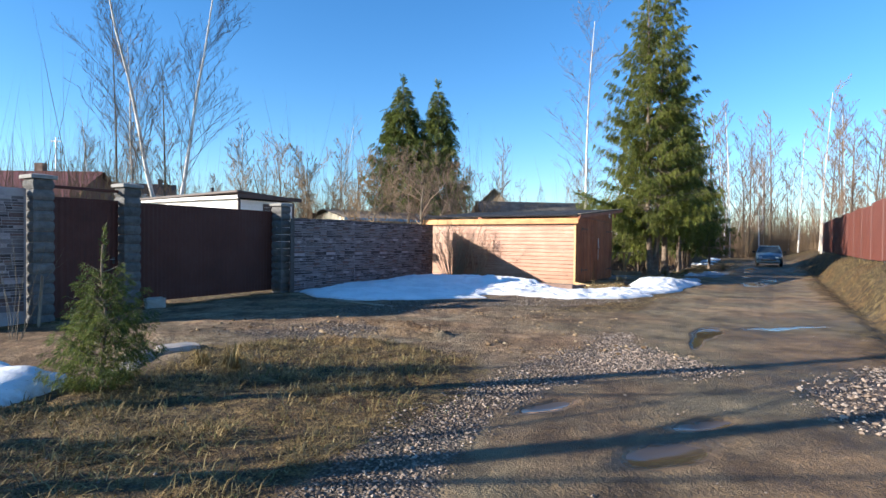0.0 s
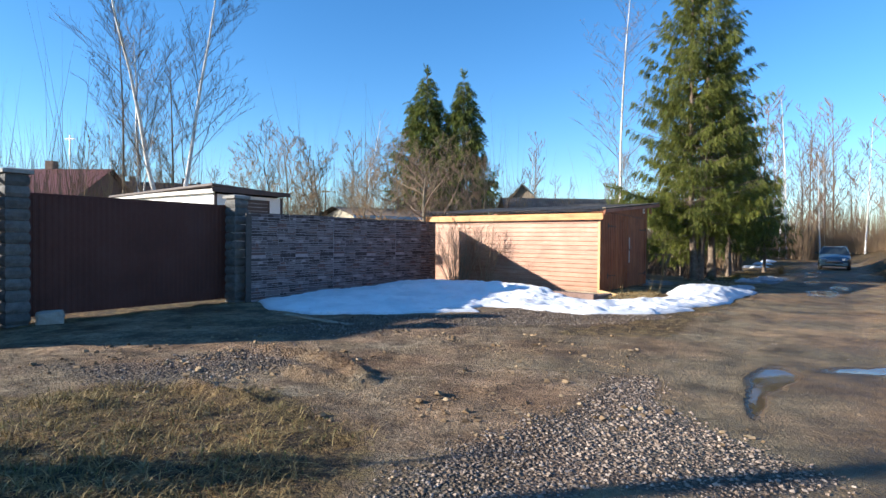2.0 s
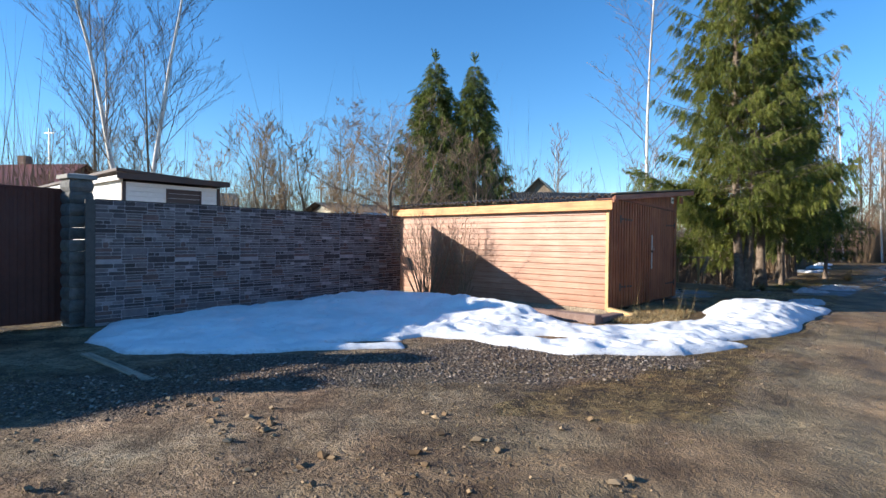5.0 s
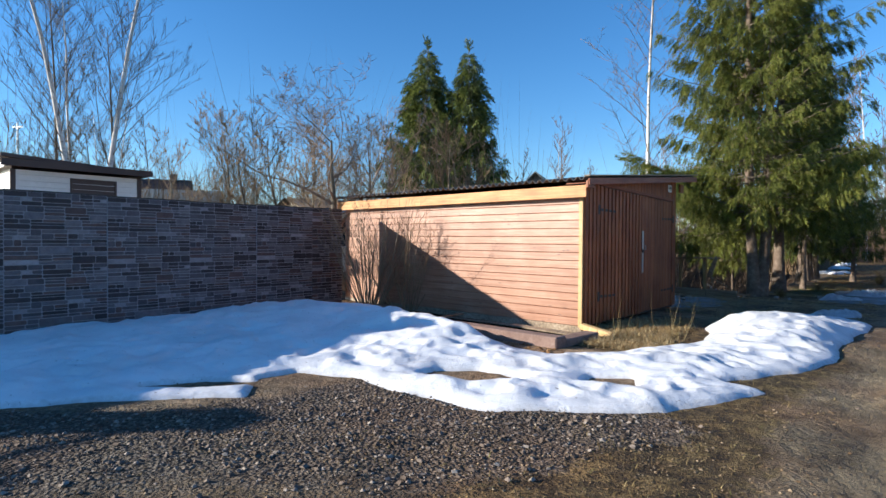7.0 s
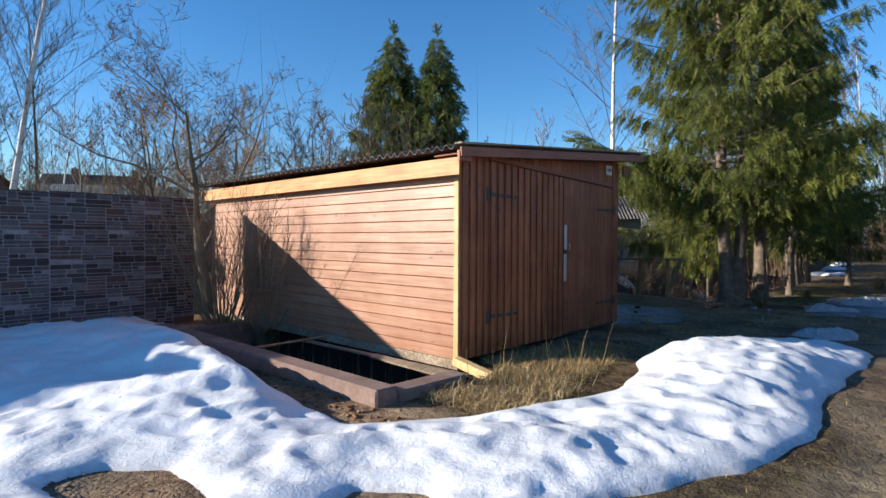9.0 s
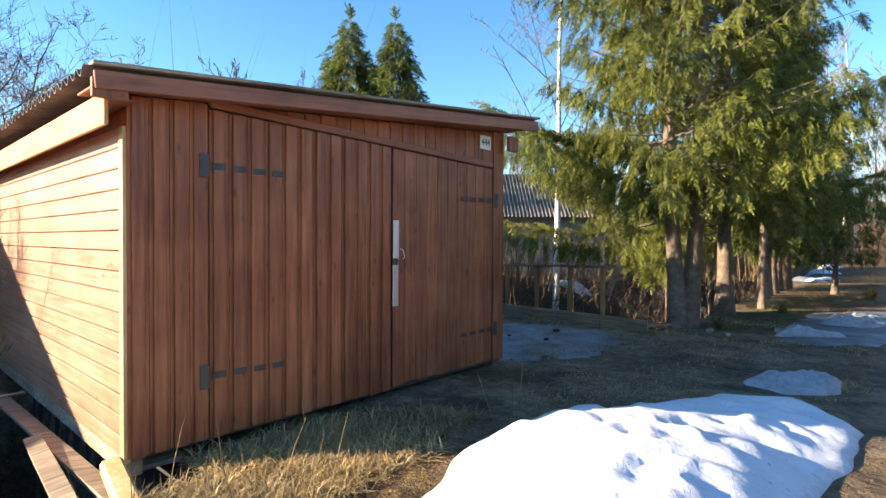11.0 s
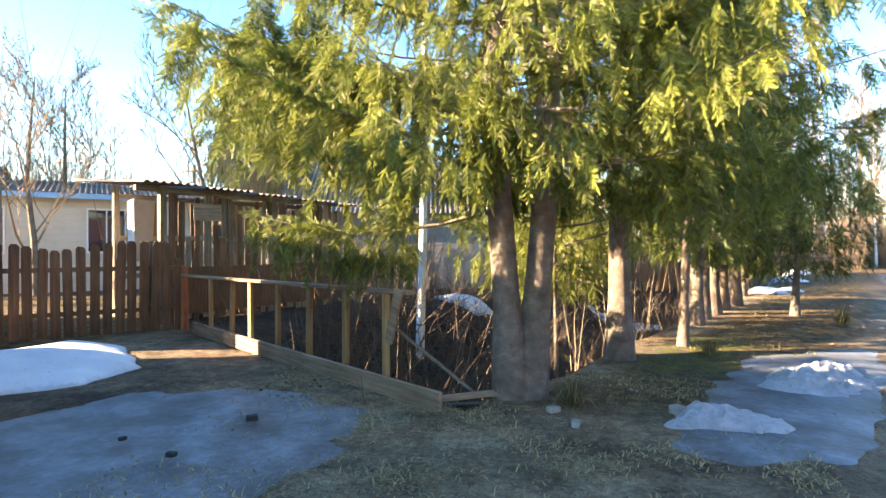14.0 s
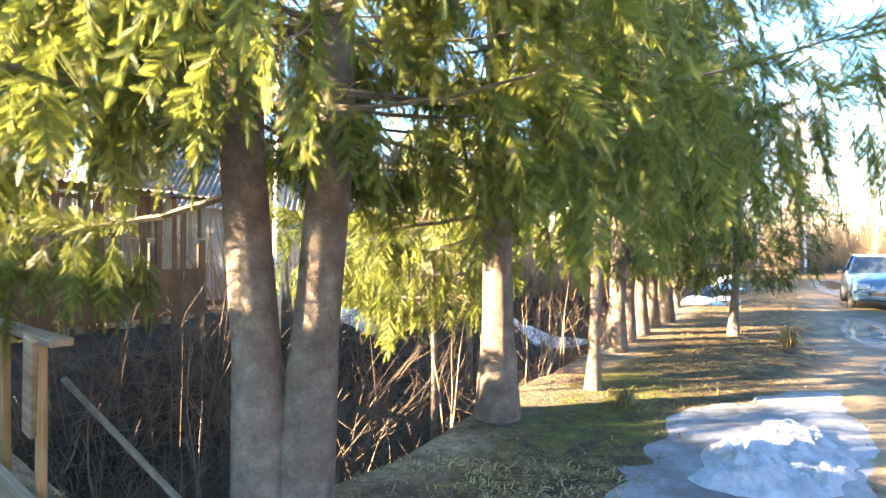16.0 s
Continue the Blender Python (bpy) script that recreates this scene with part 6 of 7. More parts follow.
# birches and garden trees
put_bare("birch_tree", -17.05, 35.0, bare_tree(3, 19.0, 0.155, 0.25, 3, (34, 10, 7), 0.72, 8, 0.26, 0.06, 0.008, 7, 0.21), "tall white-barked birch leaning away from its neighbour", MAT_BIRCH, MAT_TWIG, 0, lean=(0, 11), z=-0.1)
put_bare("birch_tree", -17.3, 35.0, bare_tree(4, 20.0, 0.16, 0.25, 3, (34, 10, 7), 0.72, 8, 0.26, 0.06, 0.008, 7, 0.21), "tall white-barked birch, leafless", MAT_BIRCH, MAT_TWIG, 0, lean=(0, -7), z=-0.1)
for k, (px, py, hh) in enumerate(((-22.4, 38.5, 15.5), (-21.0, 38.0, 13.5), (-19.6, 39.5, 12.0))):
    put_bare("alder_tree", px, py, bare_tree(10 + k, hh + 1, 0.11, 0.24, 3, (30, 9, 7), 0.7, 6, 0.15, 0.06, 0.008, 5, 0.22), "leafless grey alder behind the white building", MAT_BIRCH if k == 1 else MAT_GREYBARK, MAT_TWIG, 50 * k, z=-0.1)
put_bare("birch_tree", 8.36, 33.2, bare_tree(6, 15.4, 0.10, 0.24, 3, (30, 9, 5), 0.5, 7, 0.25, 0.04, 0.007, 6, 0.25), "slender white birch beside the spruces", MAT_BIRCH, MAT_TWIG, 10)
apple = bare_tree(21, 3.3, 0.11, 1.0, 4, (12, 9, 7, 5), 0.3, 7, 0.3, 0.2, 0.004, 5, 0.4, 2, 0.46)
put_bare("apple_tree", -0.75, 24.1, apple, "spreading leafless apple tree behind the fence", MAT_GREYBARK, MAT_TWIG, 30, z=0.1, scale=1.15)
put_bare("apple_tree", -4.5, 29.5, bare_tree(22, 3.9, 0.10, 0.7, 4, (9, 7, 6, 4), 0.3, 7, 0.3, 0.2, 0.007, 5, 0.45, 2, 0.55), "leafless old apple tree in the garden", MAT_GREYBARK, MAT_TWIG_BROWN, 80, z=0)
for k, (px, py, s) in enumerate(((1.2, 29.0, 1.3), (-7.5, 32.5, 1.6), (-10.5, 36.0, 1.9), (-2.0, 35.0, 1.7), (1.0, 38.5, 1.9), (-13.0, 41.0, 2.0), (-5.4, 34.0, 1.6), (-8.6, 38.0, 1.9), (-4.2, 38.5, 1.9), (-11.8, 33.5, 1.5))):
    put_bare("willow_bush", px, py, bare_tree(30 + k, 3.4, 0.06, 0.5, 4, (11, 6, 4, 3), 0.7, 5, 0.08, 0.16, 0.007, 4, 0.4, 2, 0.5), "leafless brown garden bush, dense twigs", MAT_GREYBARK, MAT_TWIG_BROWN, 33 * k, "bush", z=0, scale=s)


def shrub(name, x, y, n, h, spread, seed, label, mat, r=0.011, z=None, lean=(0, 0), twigs=5):
    """A clump of thin upright stems."""
    rnd = random.Random(seed)
    V, F = [], []
    for k in range(n):
        a, q = rnd.uniform(0, 6.28), rnd.random() ** 0.6
        p = Vector((math.cos(a), math.sin(a), 0)) * 0.3 * spread * q
        d = Vector((math.cos(a) * spread * q * 0.6 + lean[0], math.sin(a) * spread * q * 0.6 + lean[1], 1)).normalized()
        ln = h * rnd.uniform(0.55, 1.1)
        pts = [p]
        for s in range(4):
            d = (d + Vector((rnd.uniform(-0.14, 0.14), rnd.uniform(-0.14, 0.14), rnd.uniform(-0.05, 0.12)))).normalized()
            pts.append(pts[-1] + d * ln / 4)
        tube(V, F, pts, [r, r * 0.85, r * 0.65, r * 0.45, r * 0.2], 4)
        for s in range(twigs):
            i = rnd.randint(1, 3)
            b = pts[i].lerp(pts[i + 1], rnd.random())
            e = (d + Vector((rnd.uniform(-1, 1), rnd.uniform(-1, 1), rnd.uniform(-0.2, 0.6)))).normalized()
            L = ln * rnd.uniform(0.12, 0.3)
            m2 = b + e * L * 0.5
            tube(V, F, [b, m2, m2 + (e + Vector((rnd.uniform(-0.3, 0.3), rnd.uniform(-0.3, 0.3), 0.2))) * L * 0.5], [r * 0.35, r * 0.25, r * 0.1], 3)
    T = new(name, fast_mesh(name, [tuple(v) for v in V], F, mat))
    T.matrix_basis = pose(x, y, gz(x, y) - 0.05 if z is None else z)
    return tagged(T, label, "bush")


shrub("lilac_bush", 0.35, 22.75, 46, 2.35, 0.95, 4, "leafless many-stemmed bush against the shed wall", MAT_DEADWOOD, 0.011, z=-0.1, twigs=14)
shrub("lilac_bush", 1.3, 22.3, 16, 2.2, 1.25, 5, "thin leafless bush beside the shed wall", MAT_TWIG_BROWN, 0.009, z=-0.1, twigs=22)
shrub("bare_bush", -7.0, 9.1, 7, 2.0, 0.6, 7, "thin leafless sapling before the stone fence", MAT_GREYBARK, 0.007, twigs=6)
shrub("dry_weeds", 6.1, 19.7, 7, 0.75, 0.8, 8, "tall dry weed stalks at the shed door", MAT_STRAW, 0.004, twigs=2)
shrub("dry_weeds", 5.2, 19.6, 6, 0.6, 1.2, 9, "bent dry weed stalks at the shed corner", MAT_STRAW, 0.004, twigs=2)
shrub("dry_weeds", 7.3, 21.5, 3, 0.8, 0.5, 12, "single dry weed stalks by the snow edge", MAT_STRAW, 0.004, twigs=1)


def brush():
    """Tangle of thin leafless stems in and behind the ditch."""
    rnd = random.Random(77)
    V, F = [], []
    for k in range(6800):
        s, d = -3.5 + 29.5 * rnd.random() ** 1.7, 0.55 + 6.5 * rnd.random() ** 0.9
        x = DITCH_P[0] + ROAD[0] * s - ROAD_N[0] * d
        y = DITCH_P[1] + ROAD[1] * s - ROAD_N[1] * d
        dd = (x - RAIL_P[0]) * -RAIL_D[1] + (y - RAIL_P[1]) * RAIL_D[0]
        if dd < 0.5 or (2.5 < x < 6.6 and 30.5 < y < 36.6):
            continue
        near = 1 if s < 8 else 0.6
        V0 = Vector((x, y, gz(x, y) - 0.03))
        flat = rnd.random() < (0.86 if s < 10 else 0.65)
        dv = Vector((rnd.uniform(-1, 1), rnd.uniform(-1, 1), rnd.uniform(0.05, 0.5) if flat else rnd.uniform(0.8, 3))).normalized()
        ln = rnd.uniform(0.5, 1.3) if flat else rnd.uniform(0.6, 1.7)
        r = rnd.uniform(0.004, 0.012)
        pts = [V0]
        for q in range(3):
            dv = (dv + Vector((rnd.uniform(-0.25, 0.25), rnd.uniform(-0.25, 0.25), rnd.uniform(-0.2, 0.15)))).normalized()
            pts.append(pts[-1] + dv * ln / 3)
        tube(V, F, pts, [r, r * 0.8, r * 0.6, r * 0.3], 4)
        for q in range(3):
            i = rnd.randint(0, 2)
            b = pts[i].lerp(pts[i + 1], rnd.random())
            e = (dv + Vector((rnd.uniform(-1, 1), rnd.uniform(-1, 1), rnd.uniform(-0.2, 0.5)))).normalized() * ln * 0.3
            tube(V, F, [b, b + e * 0.5, b + e], [r * 0.5, r * 0.35, r * 0.15], 3)
    tagged(new("brushwood", fast_mesh("brushwood", [tuple(v) for v in V], F, MAT_BRUSH)), "tangled leafless brushwood filling the ditch", "bushes", kind="stuff")


brush()
for k, (px, py, hh, n) in enumerate(((11.2, 30.6, 2.0, 4), (12.3, 32.6, 2.2, 5), (9.0, 29.4, 1.7, 5), (13.0, 34.4, 2.4, 5))):
    shrub("sapling_clump", px, py, n, hh, 0.6, 90 + k, "pale leafless saplings growing in the ditch", MAT_DEADWOOD, 0.013, twigs=5)

for k, (px, py, hh, n) in enumerate(((7.3, 30.3, 2.5, 22), (8.4, 29.7, 2.2, 18), (9.1, 31.0, 2.7, 24), (7.7, 32.0, 2.8, 24), (9.9, 29.3, 1.6, 10), (10.4, 31.8, 2.3, 16))):
    shrub("ditch_bush", px, py, n, hh, 1.9, 120 + k, "dense brown leafless bush growing in the ditch", MAT_BRUSH, 0.010, twigs=9)


def far_woods():
    """Leafless woods on the horizon: joined copies of a few trees."""
    temps = []
    for k in range(6):
        a, b, c, d = bare_tree(100 + k, 11, 0.08, 0.22, 3, (22, 7, 4), 0.7, 4, 0.14, 0.06, 0.016, 2, 0.22, 1)
        v = np.array([tuple(q) for q in a + c])
        f = np.array(list(b) + [tuple(i + len(a) for i in q) for q in d])
        temps.append((v, f, len(a), len(b)))
    rnd = random.Random(42)
    for name, mat, label, spots in (
            ("birch_wood", MAT_TWIG, "leafless birch and alder wood on the horizon", "a"),
            ("scrub", MAT_TWIG_BROWN, "brown leafless scrub and saplings behind the gardens", "b")):
        vs, fs, off, white = [], [], 0, []
        n = 116 if spots == "a" else 64
        for k in range(n):
            ang = math.radians(rnd.uniform(-55, 52)) if k % 5 < 2 else math.radians(rnd.uniform(18, 44))
            if spots == "a":
                dist = rnd.uniform(62, 135)
                s = rnd.uniform(0.75, 1.35)
                if ang > math.radians(22):
                    s *= 1.15
                    dist = rnd.uniform(60, 95)
            else:
                dist = rnd.uniform(40, 72)
                if k % 4:
                    ang = math.radians(rnd.uniform(-36, 10))
                    dist = rnd.uniform(36, 62)
                s = rnd.uniform(0.36, 0.72)
            x, y = dist * math.sin(ang), dist * math.cos(ang)
            off_r = road_off(np.array(x), np.array(y))
            if -3 < off_r < 9 and dist < 66:
                continue
            if spots == "b" and off_r > 5 and dist < 60:
                continue
            v, f, na, nb = temps[rnd.randint(0, 5)]
            if spots == "a" and rnd.random() < 0.3:
                white.append((len(fs), nb))
            a = rnd.uniform(0, 6.28)
            c, sn = math.cos(a), math.sin(a)
            w = v * np.array((s, s, s))
            w = np.stack([w[:, 0] * c - w[:, 1] * sn + x, w[:, 0] * sn + w[:, 1] * c + y, w[:, 2] - 0.2 + gz(x, y) * 0], 1)
            vs.append(w)
            fs.append(f + off)
            off += len(w)
        me = fast_mesh(name, np.concatenate(vs), np.concatenate(fs), mat)
        me.materials.append(MAT_BIRCH)
        which, starts = np.zeros(sum(len(f) for f in fs), np.int32), np.cumsum([0] + [len(f) for f in fs])
        for k, nb in white:
            which[starts[k]:starts[k] + nb] = 1
        me.polygons.foreach_set("material_index", which)
        tagged(new(name, me), label, "trees", kind="stuff")


far_woods()


def thicket():
    """A belt of thin brown saplings along the far edge of the gardens and the road's end."""
    rs = np.random.RandomState(12)
    n = 46000
    ang = np.radians(np.concatenate([rs.uniform(-52, 50, n * 2 // 3), rs.uniform(20, 46, n - n * 2 // 3)]))
    d = np.where(ang < 0.2, rs.uniform(38, 70, n), rs.uniform(44, 84, n))
    x, y = d * np.sin(ang), d * np.cos(ang)
    off = road_off(x, y)
    keep = ~((off > -3.0) & (off < 8.0) & (d < 66)) & ~((off > 3) & (d < 58)) & (fbm(x, y, 9.0, 2) > -0.12)
    x, y, d = x[keep], y[keep], d[keep]
    m = len(x)
    h = rs.uniform(1.2, 3.6, m) * np.where(np.arctan2(x, y) < 0.22, 1.8, 1.6) * (1 + 1.4 * np.clip(fbm(x, y, 7.0, 2), -0.3, 1)) * np.where(rs.rand(m) < 0.06, 1.9, 1)
    r = rs.uniform(0.012, 0.03, m)
    tx, ty = rs.normal(0, 0.16, m) * h, rs.normal(0, 0.16, m) * h
    z = np.full(m, -0.2)
    V, F = [], []
    for k in range(3):
        a = 2.094 * k
        V.append(np.stack([x + r * math.cos(a), y + r * math.sin(a), z], 1))
    V.append(np.stack([x + tx, y + ty, z + h], 1))
    V = np.stack(V, 1).reshape(-1, 3)
    b = (np.arange(m) * 4)[:, None]
    F = np.concatenate([b + np.array([[0, 1, 3]]), b + np.array([[1, 2, 3]]), b + np.array([[2, 0, 3]])])
    tagged(new("thicket", fast_mesh("thicket", V, F, MAT_TWIG_BROWN)), "brown leafless thicket along the far land edge", "bushes", kind="stuff")


thicket()


def far_belt():
    """Thin grey stems of the far woods behind the nearer trees."""
    rs = np.random.RandomState(19)
    n = 32000
    ang = np.radians(rs.uniform(-58, 56, n))
    d = rs.uniform(88, 150, n)
    x, y = d * np.sin(ang), d * np.cos(ang)
    h = rs.uniform(3.0, 8.5, n) * (1 + 0.9 * np.clip(fbm(x, y, 16.0, 2), -0.4, 1))
    r = rs.uniform(0.02, 0.05, n)
    tx, ty = rs.normal(0, 0.09, n) * h, rs.normal(0, 0.09, n) * h
    V = [np.stack([x + r * math.cos(2.094 * k), y + r * math.sin(2.094 * k), np.full(n, -0.3)], 1) for k in range(3)]
    V.append(np.stack([x + tx, y + ty, h], 1))
    V = np.stack(V, 1).reshape(-1, 3)
    b = (np.arange(n) * 4)[:, None]
    F = np.concatenate([b + np.array([[0, 1, 3]]), b + np.array([[1, 2, 3]]), b + np.array([[2, 0, 3]])])
    tagged(new("far_wood", fast_mesh("far_wood", V, F, MAT_TWIG)), "grey leafless wood closing the horizon", "trees", kind="stuff")


far_belt()
for k, (px, py, hh) in enumerate(((24, 58, 11), (26.5, 63, 12), (33, 66, 10), (-30, 52, 13), (-38, 60, 14), (20.5, 66, 12), (40, 70, 12), (-13, 68, 16))):
    put_bare("birch_tree", px, py, bare_tree(60 + k, hh, 0.10, 0.24, 2, (26, 9), 0.75, 6, 0.25, 0.09, 0.010, 4), "distant leafless birch with a pale trunk", MAT_BIRCH, MAT_TWIG, 40 * k, z=-0.1)
for k, (px, py, hh) in enumerate(((27, 62, 8.5), (30, 68, 7), (24.5, 70, 7.5))):
    spruce(px, py, hh, 1.5, 1.0, 70 + k, "thin distant pine at the road's far bend", 0.1, 0.6, 4, 6, 7, shoot=0.5, dead=False)
# unseen trees added behind the walker, whose shadows cross the grass
for k, (px, py, hh) in enumerate(((-8.6, 1.6, 8.0), (-9.4, 3.4, 8.0), (-9.0, -0.8, 8.0))):
    put_bare("birch_tree", px, py, bare_tree(80 + k, hh, 0.20, 0.3, 3, (9, 5, 3), 0.7, 6, 0.2, 0.12, 0.012), "leafless roadside birch casting long shadows", MAT_BIRCH, MAT_TWIG, 70 * k)
for k, (px, py, hh) in enumerate(((-7.4, 2.7, 2.2), (-7.6, 0.6, 2.2))):
    spruce(px, py, hh, 0.9, 0.4, 85 + k, "young spruce added unseen behind the walker for its shadow", 0.06, 0.2, 5, 22, 12, shoot=0.3, dead=False)

# poles
for px, py, hh, mat, lab in ((-30.0, 43.5, 9.2, MAT_METAL, "thin grey lamp post far beyond the gardens"), (-11.3, 47.0, 5.6, MAT_GREYWOOD, "wooden pole in the gardens"), (-4.0, 46.0, 5.0, MAT_GREYWOOD, "wooden utility pole beyond the cream house")):
    T = empty("utility_pole", pose(px, py, -0.1), lab, "pole")
    part("mast", tube_mesh("mast", [([(0, 0, 0), (0, 0, hh)], [0.09, 0.06])], mat, 8), T)
    board("crossarm", T, mat, (-0.4, -0.04, hh - 0.35), (0.4, 0.04, hh - 0.25))


# ---------- car ----------
def car(x, y, deg):
    T = empty("car", pose(x, y, gz(x, y) + 0.0, 0, 0, deg), "blue-grey hatchback standing on the wet road", "car")
    # side profile along local -y (nose at y = 0), half width by height
    rings = [(0.0, 0.30, 0.52, 0.60), (0.10, 0.24, 0.70, 0.74), (0.5, 0.2, 0.82, 0.80), (1.0, 0.2, 0.92, 0.83), (1.15, 0.2, 0.96, 0.84), (2.4, 0.2, 0.98, 0.85), (3.4, 0.22, 0.98, 0.84), (3.8, 0.28, 0.92, 0.78), (3.9, 0.4, 0.8, 0.7)]
    V, F = [], []
    for yy, zl, zh, hw in rings:
        V += [(-hw * 0.92, yy, zl), (-hw, yy, (zl + zh) / 2), (-hw * 0.95, yy, zh), (0, yy, zh + 0.03), (hw * 0.95, yy, zh), (hw, yy, (zl + zh) / 2), (hw * 0.92, yy, zl)]
    for i in range(len(rings) - 1):
        for j in range(7):
            a, b = i * 7 + j, i * 7 + (j + 1) % 7
            F.append((a, b, b + 7, a + 7))
    me = fast_mesh("body", V, F, MAT_CAR, True)
    part("body", me, T)
    board("bumper", T, MAT_CAR, (-0.72, -0.06, 0.24), (0.72, 0.12, 0.52), bev=0.06)
    board("grille", T, MAT_BLACK_AND_SHADE, (-0.45, -0.075, 0.40), (0.45, -0.05, 0.50))
    cab = [(1.05, 0.95, 0.78), (1.75, 1.40, 0.60), (2.9, 1.45, 0.60), (3.72, 0.98, 0.72)]
    V = []
    for yy, zz, hw in cab:
        V += [(-hw, yy, zz), (hw, yy, zz)]
    V += [(-0.80, 3.72, 0.95), (0.80, 3.72, 0.95), (-0.80, 1.05, 0.94), (0.80, 1.05, 0.94)]


    def pane(name, corners):
        return part(name, fast_mesh(name, [V[i] for i in corners], [(0, 1, 2, 3)], MAT_GLASS), T)
    pane("windscreen", (0, 1, 3, 2))
    part("roof", fast_mesh("roof", [V[2], V[3], V[5], V[4]] + [(p[0], p[1], p[2] - 0.05) for p in (V[2], V[3], V[5], V[4])], [(0, 1, 2, 3), (7, 6, 5, 4), (0, 4, 5, 1), (1, 5, 6, 2), (2, 6, 7, 3), (3, 7, 4, 0)], MAT_CAR), T)
    pane("rear_window", (4, 5, 7, 6))
    for k in (0, 1):
        pane("side_window", (k, 2 + k, 4 + k, 6 + k))
        sx = -1 if k == 0 else 1
        part("pillar", tube_mesh("a_pillar", [([V[k], V[2 + k]], [0.03, 0.03])], MAT_CAR, 6), T)
        part("pillar", tube_mesh("c_pillar", [([(sx * 0.62, 2.3, 1.42), (sx * 0.8, 2.35, 0.95)], [0.03, 0.03])], MAT_CAR, 6), T)
        part("headlamp", box_mesh(0.30, 0.16, 0.13, MAT_LAMP, 0.03), T, "clear headlamp", pose(sx * 0.56, 0.045, 0.63, 0, 0, -14 * sx))
        M = part("mirror", box_mesh(0.2, 0.10, 0.14, MAT_BLACK_AND_SHADE, 0.03), T, "black door mirror", pose(sx * 0.95, 1.35, 1.0))
        for yy in (0.75, 3.15):
            W = part("wheel", tube_mesh("tyre", [([(-0.10, 0, 0), (-0.08, 0, 0), (0.08, 0, 0), (0.10, 0, 0)], [0.2, 0.31, 0.31, 0.2])], MAT_BLACK_AND_SHADE, 20), T, "", pose(sx * 0.74, yy, 0.30))
            part("rim", tube_mesh("rim", [([(-0.085, 0, 0), (-0.08, 0, 0), (0.08, 0, 0), (0.085, 0, 0)], [0.02, 0.19, 0.19, 0.02])], MAT_METAL, 14), W)


car(22.6, 38.9, -31)


# ---------- small growth, gravel, litter ----------
def blades(name, n, region, zone, hlo, hhi, width, mat, label, seed, flat=0.5, zmin=0.35):
    rs = np.random.RandomState(seed)
    x0, y0, x1, y1 = region
    x, y = rs.uniform(x0, x1, n), rs.uniform(y0, y1, n)
    dens = zone(x, y)
    keep = rs.rand(n) < (dens - zmin) * 1.8
    # tufts
    keep &= rs.rand(n) < np.clip(0.55 + 2.2 * fbm(x, y, 0.45, 2), 0.12, 1)
    keep &= ~((shed_xy(x, y)[0] > -0.02) & (shed_xy(x, y)[1] > -0.02) & (shed_xy(x, y)[0] < 4.3) & (shed_xy(x, y)[1] < 7))
    x, y = x[keep], y[keep]
    m = len(x)
    z = ground_z(x, y) - 0.005
    h, a = rs.uniform(hlo, hhi, m), rs.uniform(0, 6.283, m)
    tilt = rs.rand(m) ** 0.6 * flat + 0.15
    d = np.stack([np.cos(a) * tilt, np.sin(a) * tilt, 1 - 0.75 * tilt], 1)
    side = np.stack([-np.sin(a), np.cos(a), np.zeros(m)], 1) * (width * rs.uniform(0.6, 1.4, m))[:, None]
    p = np.stack([x, y, z], 1)
    mid = p + d * (h * 0.55)[:, None]
    tip = p + d * (h * 0.9)[:, None] + np.stack([np.cos(a), np.sin(a), -0.5 * tilt], 1) * (h * 0.3 * flat)[:, None]
    V = np.stack([p - side, p + side, mid + side * 0.7, mid - side * 0.7, tip], 1).reshape(-1, 3)
    k = np.arange(m)[:, None] * 5
    F = np.concatenate([k + np.array([[0, 1, 2]]), k + np.array([[0, 2, 3]]), k + np.array([[3, 2, 4]])], 0)
    tagged(new(name, fast_mesh(name, V, F, mat)), label, "grass", kind="stuff")


blades("dry_grass", 95000, (-8, 1.0, 0.8, 9.2), lambda x, y: np.clip(0.5 + poly_sd(x, y, GRASS_LEFT) * 2 + fbm(x, y, 1, 3), 0, 1), 0.05, 0.20, 0.0042, MAT_STRAW, "flattened dead yellow grass beside the road", 1, 0.95)
blades("green_grass", 9000, (-8, 1.0, 0.8, 9.2), lambda x, y: np.clip(0.5 + poly_sd(x, y, GRASS_LEFT) + 2 * fbm(x, y, 1.3, 3), 0, 1), 0.04, 0.10, 0.003, MAT_GREENGRASS, "sparse fresh green grass blades", 2, 0.7)
def shed_corner(x, y):
    """The straw-covered strip round the shed's near corner."""
    sx, sy = shed_xy(x, y)
    e = np.minimum(np.minimum(sx + 1.3, 2.6 - sx), np.minimum(sy + 1.6 - 0.25 * np.clip(sx, 0, 3), -0.04 - sy))
    return np.clip(0.55 + e * 1.8 + 0.9 * fbm(x, y, 0.8, 3), 0, 1) * (e > -0.3) * ((sx > -0.2) | (sy < -0.66))


blades("dry_grass", 125000, (4.2, 17.6, 8.4, 21.8), shed_corner, 0.06, 0.22, 0.005, MAT_PALESTRAW, "matted straw-coloured grass round the shed corner", 3, 0.95)
blades("dry_grass", 16000, (3.5, 12.0, 9.5, 20.5), lambda x, y: np.clip(0.45 + np.minimum(road_off(x, y) + 1.8, -0.1 - road_off(x, y)) + fbm(x, y, 1, 3), 0, 1), 0.03, 0.09, 0.003, MAT_STRAW, "short trampled grass on the road edge", 4, 0.95)
